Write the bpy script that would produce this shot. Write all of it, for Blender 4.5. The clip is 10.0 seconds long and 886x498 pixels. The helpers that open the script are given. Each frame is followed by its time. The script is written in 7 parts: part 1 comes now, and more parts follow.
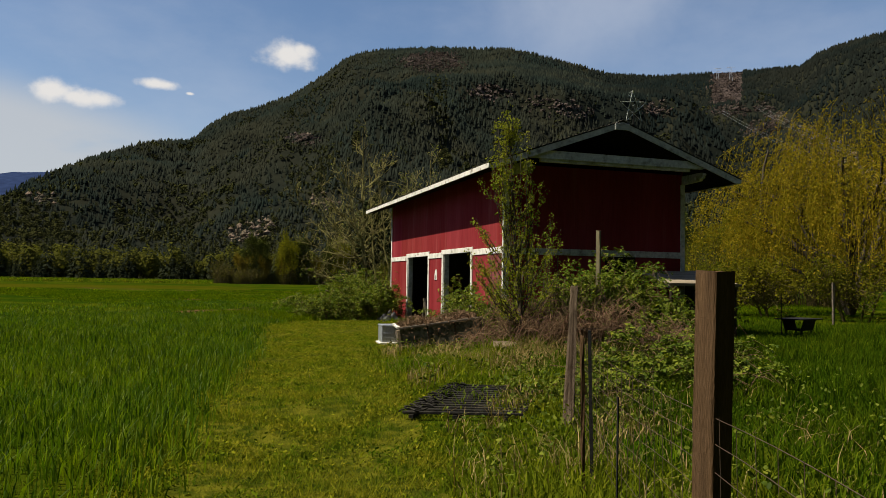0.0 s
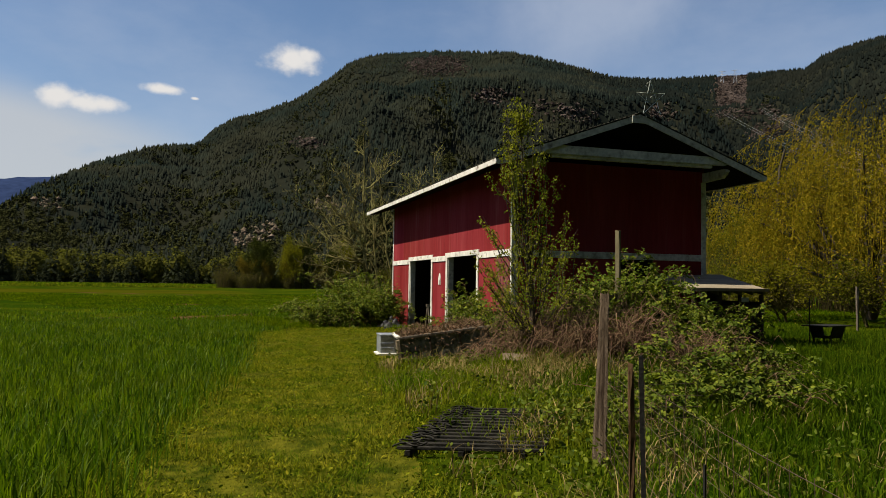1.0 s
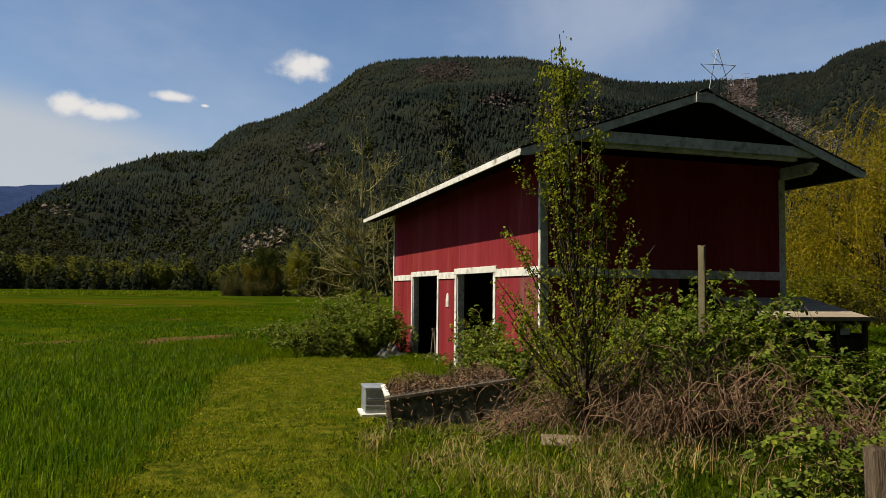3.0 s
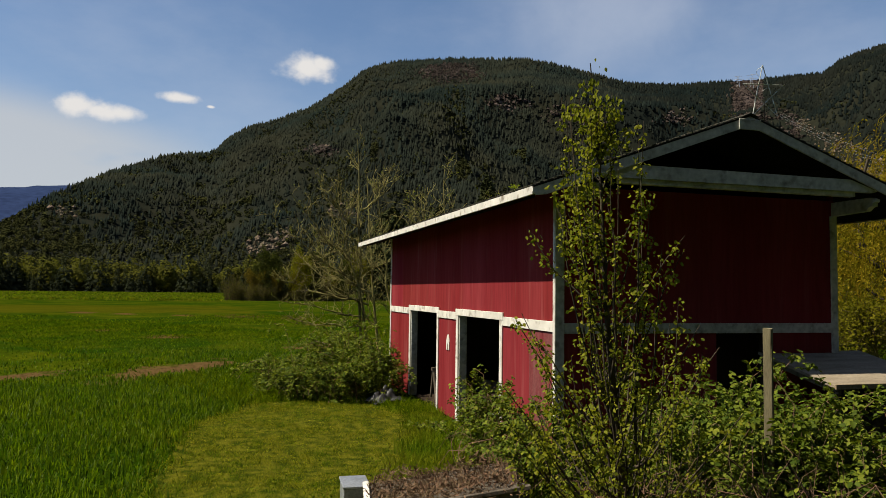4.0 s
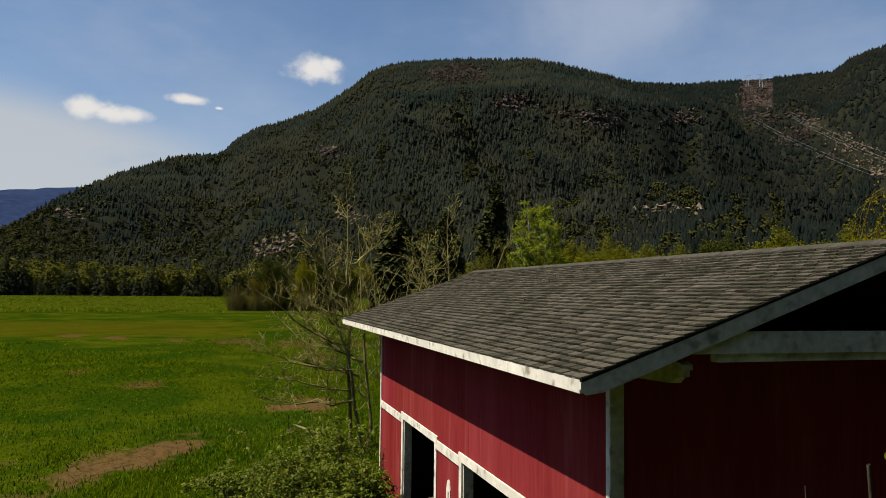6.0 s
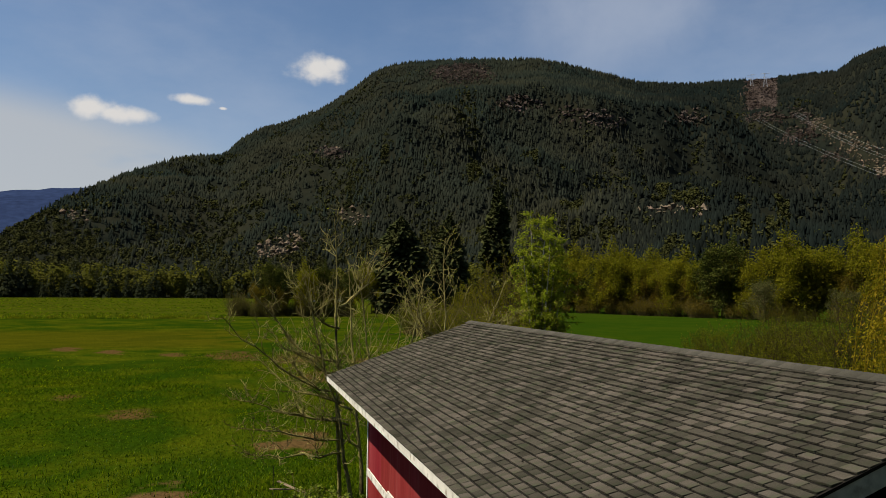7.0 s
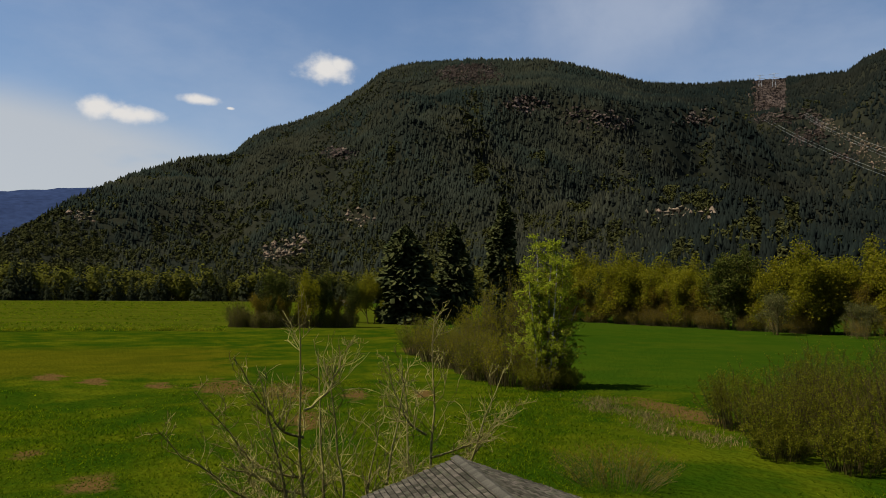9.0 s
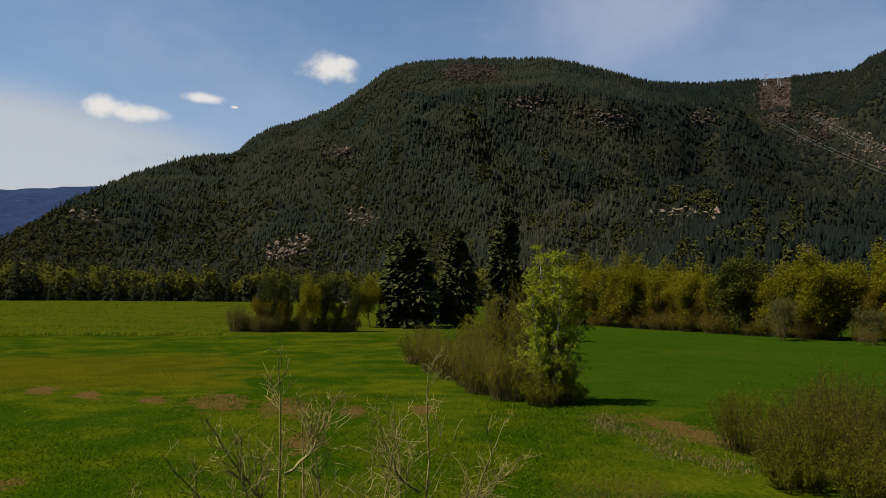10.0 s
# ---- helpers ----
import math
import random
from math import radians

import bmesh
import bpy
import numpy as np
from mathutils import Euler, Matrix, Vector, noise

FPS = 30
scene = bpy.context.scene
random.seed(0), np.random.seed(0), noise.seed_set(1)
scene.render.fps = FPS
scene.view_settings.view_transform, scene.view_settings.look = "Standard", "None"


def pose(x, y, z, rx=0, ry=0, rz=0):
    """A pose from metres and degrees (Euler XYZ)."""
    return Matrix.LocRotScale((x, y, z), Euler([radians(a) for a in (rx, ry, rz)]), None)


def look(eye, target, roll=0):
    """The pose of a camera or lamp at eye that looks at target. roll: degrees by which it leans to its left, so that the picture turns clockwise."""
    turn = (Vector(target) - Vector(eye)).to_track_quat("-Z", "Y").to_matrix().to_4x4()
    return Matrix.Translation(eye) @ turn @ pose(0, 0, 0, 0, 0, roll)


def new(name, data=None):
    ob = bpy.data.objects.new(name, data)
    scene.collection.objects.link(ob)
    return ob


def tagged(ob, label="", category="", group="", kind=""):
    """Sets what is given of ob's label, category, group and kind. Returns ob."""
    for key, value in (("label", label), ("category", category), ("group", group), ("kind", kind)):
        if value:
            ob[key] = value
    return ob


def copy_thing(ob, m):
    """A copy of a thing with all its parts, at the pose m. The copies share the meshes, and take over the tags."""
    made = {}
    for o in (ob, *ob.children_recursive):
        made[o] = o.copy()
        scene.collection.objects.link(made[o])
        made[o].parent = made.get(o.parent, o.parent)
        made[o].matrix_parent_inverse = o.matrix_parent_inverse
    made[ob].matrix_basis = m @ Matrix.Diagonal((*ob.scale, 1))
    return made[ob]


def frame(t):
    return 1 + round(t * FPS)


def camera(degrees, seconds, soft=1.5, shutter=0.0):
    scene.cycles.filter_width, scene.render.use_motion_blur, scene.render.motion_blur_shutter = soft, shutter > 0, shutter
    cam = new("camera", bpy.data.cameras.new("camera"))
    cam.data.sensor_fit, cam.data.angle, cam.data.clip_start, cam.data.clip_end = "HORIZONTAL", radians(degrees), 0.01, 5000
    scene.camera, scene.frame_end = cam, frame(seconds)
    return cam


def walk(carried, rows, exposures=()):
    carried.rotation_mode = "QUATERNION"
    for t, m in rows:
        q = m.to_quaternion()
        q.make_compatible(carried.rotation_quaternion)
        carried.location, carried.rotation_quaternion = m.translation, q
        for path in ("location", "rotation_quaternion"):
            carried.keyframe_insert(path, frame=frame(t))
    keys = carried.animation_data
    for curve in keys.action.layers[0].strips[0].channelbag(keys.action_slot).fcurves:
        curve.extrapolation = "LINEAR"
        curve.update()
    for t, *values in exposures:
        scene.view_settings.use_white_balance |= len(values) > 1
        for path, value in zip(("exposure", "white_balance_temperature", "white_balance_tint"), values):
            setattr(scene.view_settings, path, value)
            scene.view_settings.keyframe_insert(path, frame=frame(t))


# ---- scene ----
cam = camera(61.0, 10.0, soft=0.85)
PATH = [
    (0, (-6.481, -15.725, 1.284), (-5.866, -13.823, 1.37), 0.9),
    (0.5, (-6.31, -15.215, 1.296), (-5.701, -13.312, 1.386), 0.8),
    (1, (-6.105, -14.603, 1.309), (-5.502, -12.699, 1.405), 0.8),
    (1.5, (-5.847, -13.814, 1.321), (-5.251, -11.908, 1.421), 0.7),
    (2, (-5.595, -12.973, 1.354), (-5.004, -11.065, 1.458), 0.7),
    (3.5, (-4.709, -10.393, 2.029), (-4.137, -8.48, 2.141), 0.6),
    (4, (-4.423, -9.585, 2.483), (-3.857, -7.67, 2.596), 0.7),
    (4.5, (-4.136, -8.61, 2.929), (-3.574, -6.694, 3.043), 0.7),
    (5, (-3.853, -7.759, 3.413), (-3.298, -5.841, 3.527), 0.6),
    (5.5, (-3.579, -6.956, 3.91), (-3.029, -5.036, 4.024), 0.6),
    (6, (-3.296, -6.199, 4.459), (-2.75, -4.278, 4.573), 0.6),
    (7.5, (-2.397, -4.251, 6.217), (-1.866, -2.326, 6.33), 0.6),
    (8, (-2.044, -3.309, 6.787), (-1.518, -1.383, 6.9), 0.7),
    (8.5, (-1.687, -2.512, 7.345), (-1.165, -0.584, 7.457), 0.7),
    (9, (-1.381, -1.886, 7.921), (-0.862, 0.042, 8.034), 0.7),
    (9.5, (-1.104, -1.231, 8.489), (-0.59, 0.699, 8.599), 0.7),
    (10, (-0.82, -0.494, 9.021), (-0.31, 1.437, 9.131), 0.8),
]
walk(cam, [(t, look(eye, target, roll)) for t, eye, target, roll in PATH], [(0, 0.64), (5.6, 0.66), (7.3, 0.46), (8.5, 0.55), (10, 0.63)])

# ---- daylight ----
SUN = Vector((-0.95, 0.03, 1.40)).normalized()
sun_ob = new("sun", bpy.data.lights.new("sun", "SUN"))
sun_ob.data.energy, sun_ob.data.angle, sun_ob.data.color = 4.85, radians(0.5), (1.0, 0.90, 0.72)
sun_ob.matrix_world = look(SUN * 50, (0, 0, 0))

world = bpy.data.worlds.new("sky")
scene.world = world
world.use_nodes = True
wn, wl = world.node_tree.nodes, world.node_tree.links
wn.clear()


def wnode(kind, **inputs):
    n = wn.new(kind)
    for k, v in inputs.items():
        n.inputs[int(k[1:]) if k[0] == "i" and k[1:].isdigit() else k].default_value = v
    return n


def bearing(azimuth, slope):
    """The way towards an azimuth (degrees from +y to +x) at a rise per metre."""
    a = radians(azimuth)
    return Vector((math.sin(a), math.cos(a), slope)).normalized()


def wmath(op, a, b=None):
    n = wn.new("ShaderNodeMath")
    n.operation = op
    for i, v in enumerate((a, b)):
        if v is None:
            continue
        if isinstance(v, (int, float)):
            n.inputs[i].default_value = v
        else:
            wl.new(v, n.inputs[i])
    return n.outputs[0]


sky = wn.new("ShaderNodeTexSky")
sky.sky_type, sky.sun_disc = "NISHITA", False
sky.sun_elevation = math.asin(SUN.z)
sky.sun_rotation = math.atan2(SUN.x, SUN.y)
sky.air_density, sky.dust_density, sky.ozone_density = 1.0, 0.5, 4.0
coords = wn.new("ShaderNodeTexCoord")
way = coords.outputs["Generated"]


def cloud_noise(scale, detail, stretch):
    m = wn.new("ShaderNodeMapping")
    m.inputs["Scale"].default_value = stretch
    wl.new(way, m.inputs["Vector"])
    n = wnode("ShaderNodeTexNoise", Scale=scale, Detail=detail, Roughness=0.58)
    wl.new(m.outputs[0], n.inputs["Vector"])
    return n.outputs["Fac"]


def ramp(v, lo, hi):
    n = wn.new("ShaderNodeMapRange")
    n.interpolation_type = "SMOOTHSTEP"
    n.inputs["From Min"].default_value, n.inputs["From Max"].default_value = lo, hi
    wl.new(v, n.inputs["Value"])
    return n.outputs[0]


def puff(azimuth, slope, wide, high):
    """A small heap cloud: 1 at its middle, 0 past its edge, in the sky's own directions."""
    c = bearing(azimuth, slope)
    right = Vector((c.y, -c.x, 0)).normalized()
    up = right.cross(c)
    total = None
    for axis, size in ((right, wide), (up, high)):
        d = wn.new("ShaderNodeVectorMath")
        d.operation = "DOT_PRODUCT"
        wl.new(way, d.inputs[0])
        d.inputs[1].default_value = axis
        off = wmath("DIVIDE", wmath("SUBTRACT", d.outputs["Value"], axis.dot(c)), size)
        sq = wmath("MULTIPLY", off, off)
        total = sq if total is None else wmath("ADD", total, sq)
    d = wn.new("ShaderNodeVectorMath")
    d.operation = "DOT_PRODUCT"
    wl.new(way, d.inputs[0])
    d.inputs[1].default_value = c
    ahead = wmath("GREATER_THAN", d.outputs["Value"], 0.5)
    return wmath("MULTIPLY", wmath("SUBTRACT", 1.0, wmath("SQRT", total)), ahead)


fine = cloud_noise(30, 6, (1, 1, 1.3))
heaps = None
for az, slope, wide, high in ((5.9, 0.295, 0.046, 0.026), (6.9, 0.301, 0.026, 0.018), (-9.9, 0.219, 0.036, 0.019), (-7.8, 0.214, 0.054, 0.014), (-3.3, 0.241, 0.032, 0.0085), (-1.0, 0.233, 0.007, 0.0028)):
    p = puff(az, slope, wide, high)
    heaps = p if heaps is None else wmath("MAXIMUM", heaps, p)
heap = ramp(wmath("ADD", heaps, wmath("MULTIPLY", wmath("SUBTRACT", fine, 0.5), 1.35)), 0.08, 0.80)
# a thin bank low over the far hills and faint high streaks
low = wmath("MULTIPLY", ramp(puff(-20, 0.130, 0.42, 0.120), 0.0, 0.42), ramp(cloud_noise(4, 4, (1, 1, 3.0)), 0.05, 0.45))
thin = wmath("MULTIPLY", ramp(cloud_noise(3.2, 7, (1.0, 1.0, 2.2)), 0.32, 0.84), 0.34)
high = wmath("MULTIPLY", wmath("MULTIPLY", ramp(puff(29, 0.38, 0.24, 0.15), 0.0, 0.8), ramp(cloud_noise(4, 6, (1, 1, 1.2)), 0.22, 0.70)), 0.50)
veil = wmath("MAXIMUM", thin, high)


def mixed(fac, a, colour):
    n = wn.new("ShaderNodeMix")
    n.data_type = "RGBA"
    wl.new(fac, n.inputs["Factor"])
    wl.new(a, n.inputs["A"])
    n.inputs["B"].default_value = (*colour, 1)
    return n.outputs["Result"]


tone = mixed(veil, sky.outputs[0], (5.1, 5.5, 6.4))
tone = mixed(wmath("MULTIPLY", low, 0.85), tone, (5.05, 5.25, 5.5))
tone = mixed(heap, tone, (7.3, 7.1, 6.9))
back = wn.new("ShaderNodeBackground")
back.inputs["Strength"].default_value = 0.0685
wl.new(tone, back.inputs["Color"])
wl.new(back.outputs[0], wn.new("ShaderNodeOutputWorld").inputs["Surface"])

# ---- materials ----


def mat(name, a, b, scale=4.0, rough=0.85, bump=0.25, fine=60.0, metal=0.0, island=0.0, piece=0.0, stretch=(1, 1, 1), spots=None, leaf=0.0, contrast=1.0, gloss=0.0, grain_span=(0.72, 1.2)):
    """A procedural surface: two tones by a coarse noise, a fine grain, relief, and spread from piece to piece."""
    m = bpy.data.materials.new(name)
    m.use_nodes = True
    nt = m.node_tree
    n, l = nt.nodes, nt.links
    bsdf = n["Principled BSDF"]
    tc = n.new("ShaderNodeTexCoord")
    mp = n.new("ShaderNodeMapping")
    mp.inputs["Scale"].default_value = stretch
    l.new(tc.outputs["Object"], mp.inputs["Vector"])

    def noise_tex(s, detail):
        t = n.new("ShaderNodeTexNoise")
        t.inputs["Scale"].default_value, t.inputs["Detail"].default_value = s, detail
        l.new(mp.outputs[0], t.inputs["Vector"])
        return t.outputs["Fac"]

    def rng(v, lo, hi, to0=0.0, to1=1.0):
        r = n.new("ShaderNodeMapRange")
        r.inputs["From Min"].default_value, r.inputs["From Max"].default_value = lo, hi
        r.inputs["To Min"].default_value, r.inputs["To Max"].default_value = to0, to1
        l.new(v, r.inputs["Value"])
        return r.outputs[0]

    def mix(fac, ca, cb, blend="MIX"):
        x = n.new("ShaderNodeMix")
        x.data_type, x.blend_type = "RGBA", blend
        for sock, v in (("Factor", fac), ("A", ca), ("B", cb)):
            if isinstance(v, (int, float)):
                x.inputs[sock].default_value = v
            elif isinstance(v, tuple):
                x.inputs[sock].default_value = (*v, 1)
            else:
                l.new(v, x.inputs[sock])
        return x.outputs["Result"]

    spread = 0.22 / max(contrast, 0.01)
    coarse, grain = noise_tex(scale, 5), noise_tex(fine, 4)
    col = mix(rng(coarse, 0.5 - spread, 0.5 + spread), a, b)
    col = mix(1.0, col, mix(rng(grain, 0.25, 0.75), (grain_span[0],) * 3, (grain_span[1],) * 3), "MULTIPLY")
    if spots:
        colour, s, lo, hi = spots
        col = mix(rng(noise_tex(s, 6), lo, hi), col, colour)
    for amount, kind in ((island, "g"), (piece, "o")):
        if amount:
            if kind == "g":
                r = n.new("ShaderNodeNewGeometry").outputs["Random Per Island"]
            else:
                r = n.new("ShaderNodeObjectInfo").outputs["Random"]
            hsv = n.new("ShaderNodeHueSaturation")
            l.new(rng(r, 0, 1, 1 - amount, 1 + amount), hsv.inputs["Value"])
            l.new(rng(r, 0, 1, 0.5 + amount * 0.05, 0.5 - amount * 0.05), hsv.inputs["Hue"])
            l.new(col, hsv.inputs["Color"])
            col = hsv.outputs[0]
    l.new(col, bsdf.inputs["Base Color"])
    bsdf.inputs["Roughness"].default_value, bsdf.inputs["Metallic"].default_value = rough, metal
    bsdf.inputs["Specular IOR Level"].default_value = gloss
    if bump:
        bp = n.new("ShaderNodeBump")
        bp.inputs["Strength"].default_value, bp.inputs["Distance"].default_value = bump, 0.02
        l.new(grain, bp.inputs["Height"])
        l.new(bp.outputs[0], bsdf.inputs["Normal"])
    if leaf:
        tr = n.new("ShaderNodeBsdfTranslucent")
        l.new(mix(1.0, col, (1.15, 1.2, 0.55), "MULTIPLY"), tr.inputs["Color"])
        mx = n.new("ShaderNodeMixShader")
        mx.inputs[0].default_value = leaf
        l.new(bsdf.outputs[0], mx.inputs[1])
        l.new(tr.outputs[0], mx.inputs[2])
        l.new(mx.outputs[0], n["Material Output"].inputs["Surface"])
    return m


RED = mat("red_barn_paint", (0.160, 0.0170, 0.0195), (0.212, 0.0330, 0.0350), 0.8, 0.78, 0.10, 10, stretch=(2, 2, 0.18), spots=((0.26, 0.080, 0.072), 2.4, 0.58, 0.92), piece=0.07, grain_span=(0.84, 1.12))
FADED = mat("faded_red_paint", (0.15, 0.0264, 0.0308), (0.185, 0.0748, 0.0704), 2.5, 0.85, 0.25, 40, stretch=(3, 3, 0.8))
WHITE = mat("white_trim_paint", (0.66, 0.64, 0.58), (0.54, 0.52, 0.465), 2.0, 0.7, 0.04, 4, spots=((0.24, 0.21, 0.17), 7, 0.56, 0.72))
OLDWHITE = mat("weathered_white_paint", (0.55, 0.54, 0.49), (0.40, 0.39, 0.345), 3.0, 0.8, 0.12, 14, spots=((0.15, 0.135, 0.11), 6, 0.54, 0.76))
# near-black wood; in the lean-to its tone stands in for shade
INSIDE = mat("dark_bare_wood", (0.055, 0.040, 0.03), (0.035, 0.027, 0.02), 3, 0.9, 0.3, 40, stretch=(4, 4, 0.6))
SHINGLE = mat("asphalt_shingle", (0.100, 0.090, 0.072), (0.058, 0.053, 0.042), 1.3, 0.95, 1.0, 110, piece=0.42, spots=((0.060, 0.066, 0.042), 7.0, 0.50, 0.70))
SHINGLE_REST = mat("asphalt_shingle_rest", (0.100, 0.090, 0.072), (0.058, 0.053, 0.042), 1.3, 0.95, 1.0, 110, island=0.42, spots=((0.060, 0.066, 0.042), 7.0, 0.50, 0.70))
CAP = mat("ridge_cap_shingle", (0.095, 0.090, 0.074), (0.052, 0.049, 0.041), 3.0, 0.95, 0.8, 200, piece=0.2)
# aerial haze is mixed into both conifer colours as blue; the second is lightened too
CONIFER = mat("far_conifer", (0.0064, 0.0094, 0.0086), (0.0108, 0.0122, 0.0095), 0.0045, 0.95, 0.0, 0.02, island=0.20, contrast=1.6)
HAZY_CONIFER = mat("far_hazy_conifer", (0.0110, 0.0160, 0.0134), (0.0200, 0.0214, 0.0142), 0.0045, 0.95, 0.0, 0.02, island=0.20, contrast=1.6)
BROAD = mat("far_broadleaf", (0.044, 0.045, 0.0130), (0.024, 0.027, 0.0105), 0.012, 0.95, 0.0, 0.10, island=0.15)
SLOPE = mat("forest_floor", (0.0110, 0.0135, 0.0105), (0.0175, 0.0180, 0.0115), 0.012, 1.0, 0.0, 0.08, contrast=1.4)
# the hill's blue is distance haze, put into its base colour
FARHILL = mat("hazed_forest", (0.022, 0.036, 0.085), (0.018, 0.029, 0.070), 0.004, 1.0, 0.0, 0.03)
ROCK = mat("pale_rock", (0.190, 0.150, 0.108), (0.050, 0.038, 0.024), 0.06, 0.95, 0.0, 0.3, island=0.4)
CLEARCUT = mat("cut_slope", (0.085, 0.066, 0.058), (0.038, 0.029, 0.024), 0.02, 1.0, 0.0, 0.12, contrast=1.5)

# ---- building blocks ----


def mesh_from(name, verts, faces):
    """A mesh from arrays: verts (n, 3), faces (m, k)."""
    verts, faces = np.asarray(verts, np.float32), np.asarray(faces, np.int32)
    me = bpy.data.meshes.new(name)
    me.vertices.add(len(verts))
    me.vertices.foreach_set("co", verts.ravel())
    k = faces.shape[1]
    me.loops.add(faces.size)
    me.loops.foreach_set("vertex_index", faces.ravel())
    me.polygons.add(len(faces))
    me.polygons.foreach_set("loop_start", np.arange(0, faces.size, k, dtype=np.int32))
    me.update(calc_edges=True)
    return me


def part(name, geo, material, parent=None, label="", at=None):
    """Links a bmesh or mesh as one mesh object, under a thing or a part."""
    if isinstance(geo, bmesh.types.BMesh):
        me = bpy.data.meshes.new(name)
        bmesh.ops.recalc_face_normals(geo, faces=geo.faces)
        geo.to_mesh(me)
        geo.free()
    else:
        me = geo
    if material and not me.materials:
        me.materials.append(material)
    ob = new(name, me)
    if at is not None:
        ob.matrix_basis = at
    if parent:
        ob.parent = parent
    if label:
        tagged(ob, label)
    return ob


def thing(name, place, label, category, group="", kind="", turn=0.0):
    ob = new(name)
    ob.matrix_basis = pose(*place, 0, 0, turn)
    ob.empty_display_size = 0.2
    return tagged(ob, label, category, group, kind)


def boxes(*spans, bevel=0.0):
    """One bmesh of bevelled boxes, each (x0, x1, y0, y1, z0, z1)."""
    bm = bmesh.new()
    for x0, x1, y0, y1, z0, z1 in spans:
        v = [bm.verts.new((x, y, z)) for x in (x0, x1) for y in (y0, y1) for z in (z0, z1)]
        for f in ((0, 1, 3, 2), (4, 6, 7, 5), (0, 4, 5, 1), (2, 3, 7, 6), (0, 2, 6, 4), (1, 5, 7, 3)):
            bm.faces.new([v[i] for i in f])
    if bevel:
        bmesh.ops.bevel(bm, geom=bm.edges[:], offset=bevel, segments=1, affect="EDGES")
    return bm


def prism(profile, axis, lo, hi):
    """A polygon (pairs in the two other axes) pulled along an axis from lo to hi."""
    bm = bmesh.new()
    rings = []
    for w in (lo, hi):
        ring = []
        for p, q in profile:
            co = {"x": (w, p, q), "y": (p, w, q), "z": (p, q, w)}[axis]
            ring.append(bm.verts.new(co))
        rings.append(ring)
    k = len(profile)
    bm.faces.new(rings[0])
    bm.faces.new(rings[1][::-1])
    for i in range(k):
        bm.faces.new((rings[0][i], rings[0][(i + 1) % k], rings[1][(i + 1) % k], rings[1][i]))
    return bm


def rod(points, radii, sides=6):
    """A tapered round bar through points."""
    verts, faces = tube_arrays(np.array([points], float), np.array([radii], float), sides)
    return mesh_from("rod", verts, faces)


def tube_arrays(paths, radii, sides):
    """Arrays for many tapered tubes: paths (n, k, 3), radii (n, k)."""
    n, k, _ = paths.shape
    d = np.gradient(paths, axis=1)
    d /= np.linalg.norm(d, axis=2, keepdims=True) + 1e-9
    ref = np.where(np.abs(d[..., 2:3]) > 0.9, np.array([1.0, 0, 0]), np.array([0, 0, 1.0]))
    u = np.cross(d, ref)
    u /= np.linalg.norm(u, axis=2, keepdims=True) + 1e-9
    w = np.cross(d, u)
    ang = np.arange(sides) * 2 * np.pi / sides
    ring = u[:, :, None] * np.cos(ang)[None, None, :, None] + w[:, :, None] * np.sin(ang)[None, None, :, None]
    verts = paths[:, :, None] + ring * radii[:, :, None, None]
    idx = np.arange(n * k * sides).reshape(n, k, sides)
    a, b = idx[:, :-1], idx[:, 1:]
    faces = np.stack([a, np.roll(a, -1, 2), np.roll(b, -1, 2), b], -1).reshape(-1, 4)
    return verts.reshape(-1, 3), faces


def rand_dirs(rng, n):
    v = rng.normal(size=(n, 3))
    return v / (np.linalg.norm(v, axis=1, keepdims=True) + 1e-9)


def leaf_arrays(rng, places, size, droop=0.0, upright=0.0, slim=0.62, oval=False):
    """Arrays of folded leaves at places (n, 3), four-cornered or rounder."""
    n = len(places)
    d = rand_dirs(rng, n)
    d[:, 2] = d[:, 2] * (1 - droop) - droop + upright
    d /= np.linalg.norm(d, axis=1, keepdims=True)
    s = np.cross(d, rand_dirs(rng, n))
    s /= np.linalg.norm(s, axis=1, keepdims=True) + 1e-9
    up = np.cross(s, d)
    ln = size * rng.uniform(0.7, 1.3, (n, 1))
    tip = places + d * ln
    mid = places + d * ln * 0.45
    fold = up * ln * 0.12
    if oval:
        lo, hi = places + d * ln * 0.22, places + d * ln * 0.68
        side = s * ln * slim * 0.5
        curl = up * ln * rng.uniform(-0.25, 0.25, (n, 1))
        v = np.stack([places, lo + side * 0.85 + fold, hi + side * 0.8 + fold + curl * 0.4, tip + curl, hi - side * 0.8 + fold + curl * 0.4, lo - side * 0.85 + fold], 1).reshape(-1, 3)
        i = np.arange(n)[:, None] * 6
        return v, np.concatenate([i + [0, 1, 2], i + [0, 2, 3], i + [0, 3, 4], i + [0, 4, 5]], 1).reshape(-1, 3)
    v = np.stack([places, mid + s * ln * slim * 0.5 + fold, tip, mid - s * ln * slim * 0.5 + fold], 1).reshape(-1, 3)
    i = np.arange(n)[:, None] * 4
    f = np.concatenate([i + [0, 1, 2], i + [0, 2, 3]], 1).reshape(-1, 3)
    return v, f


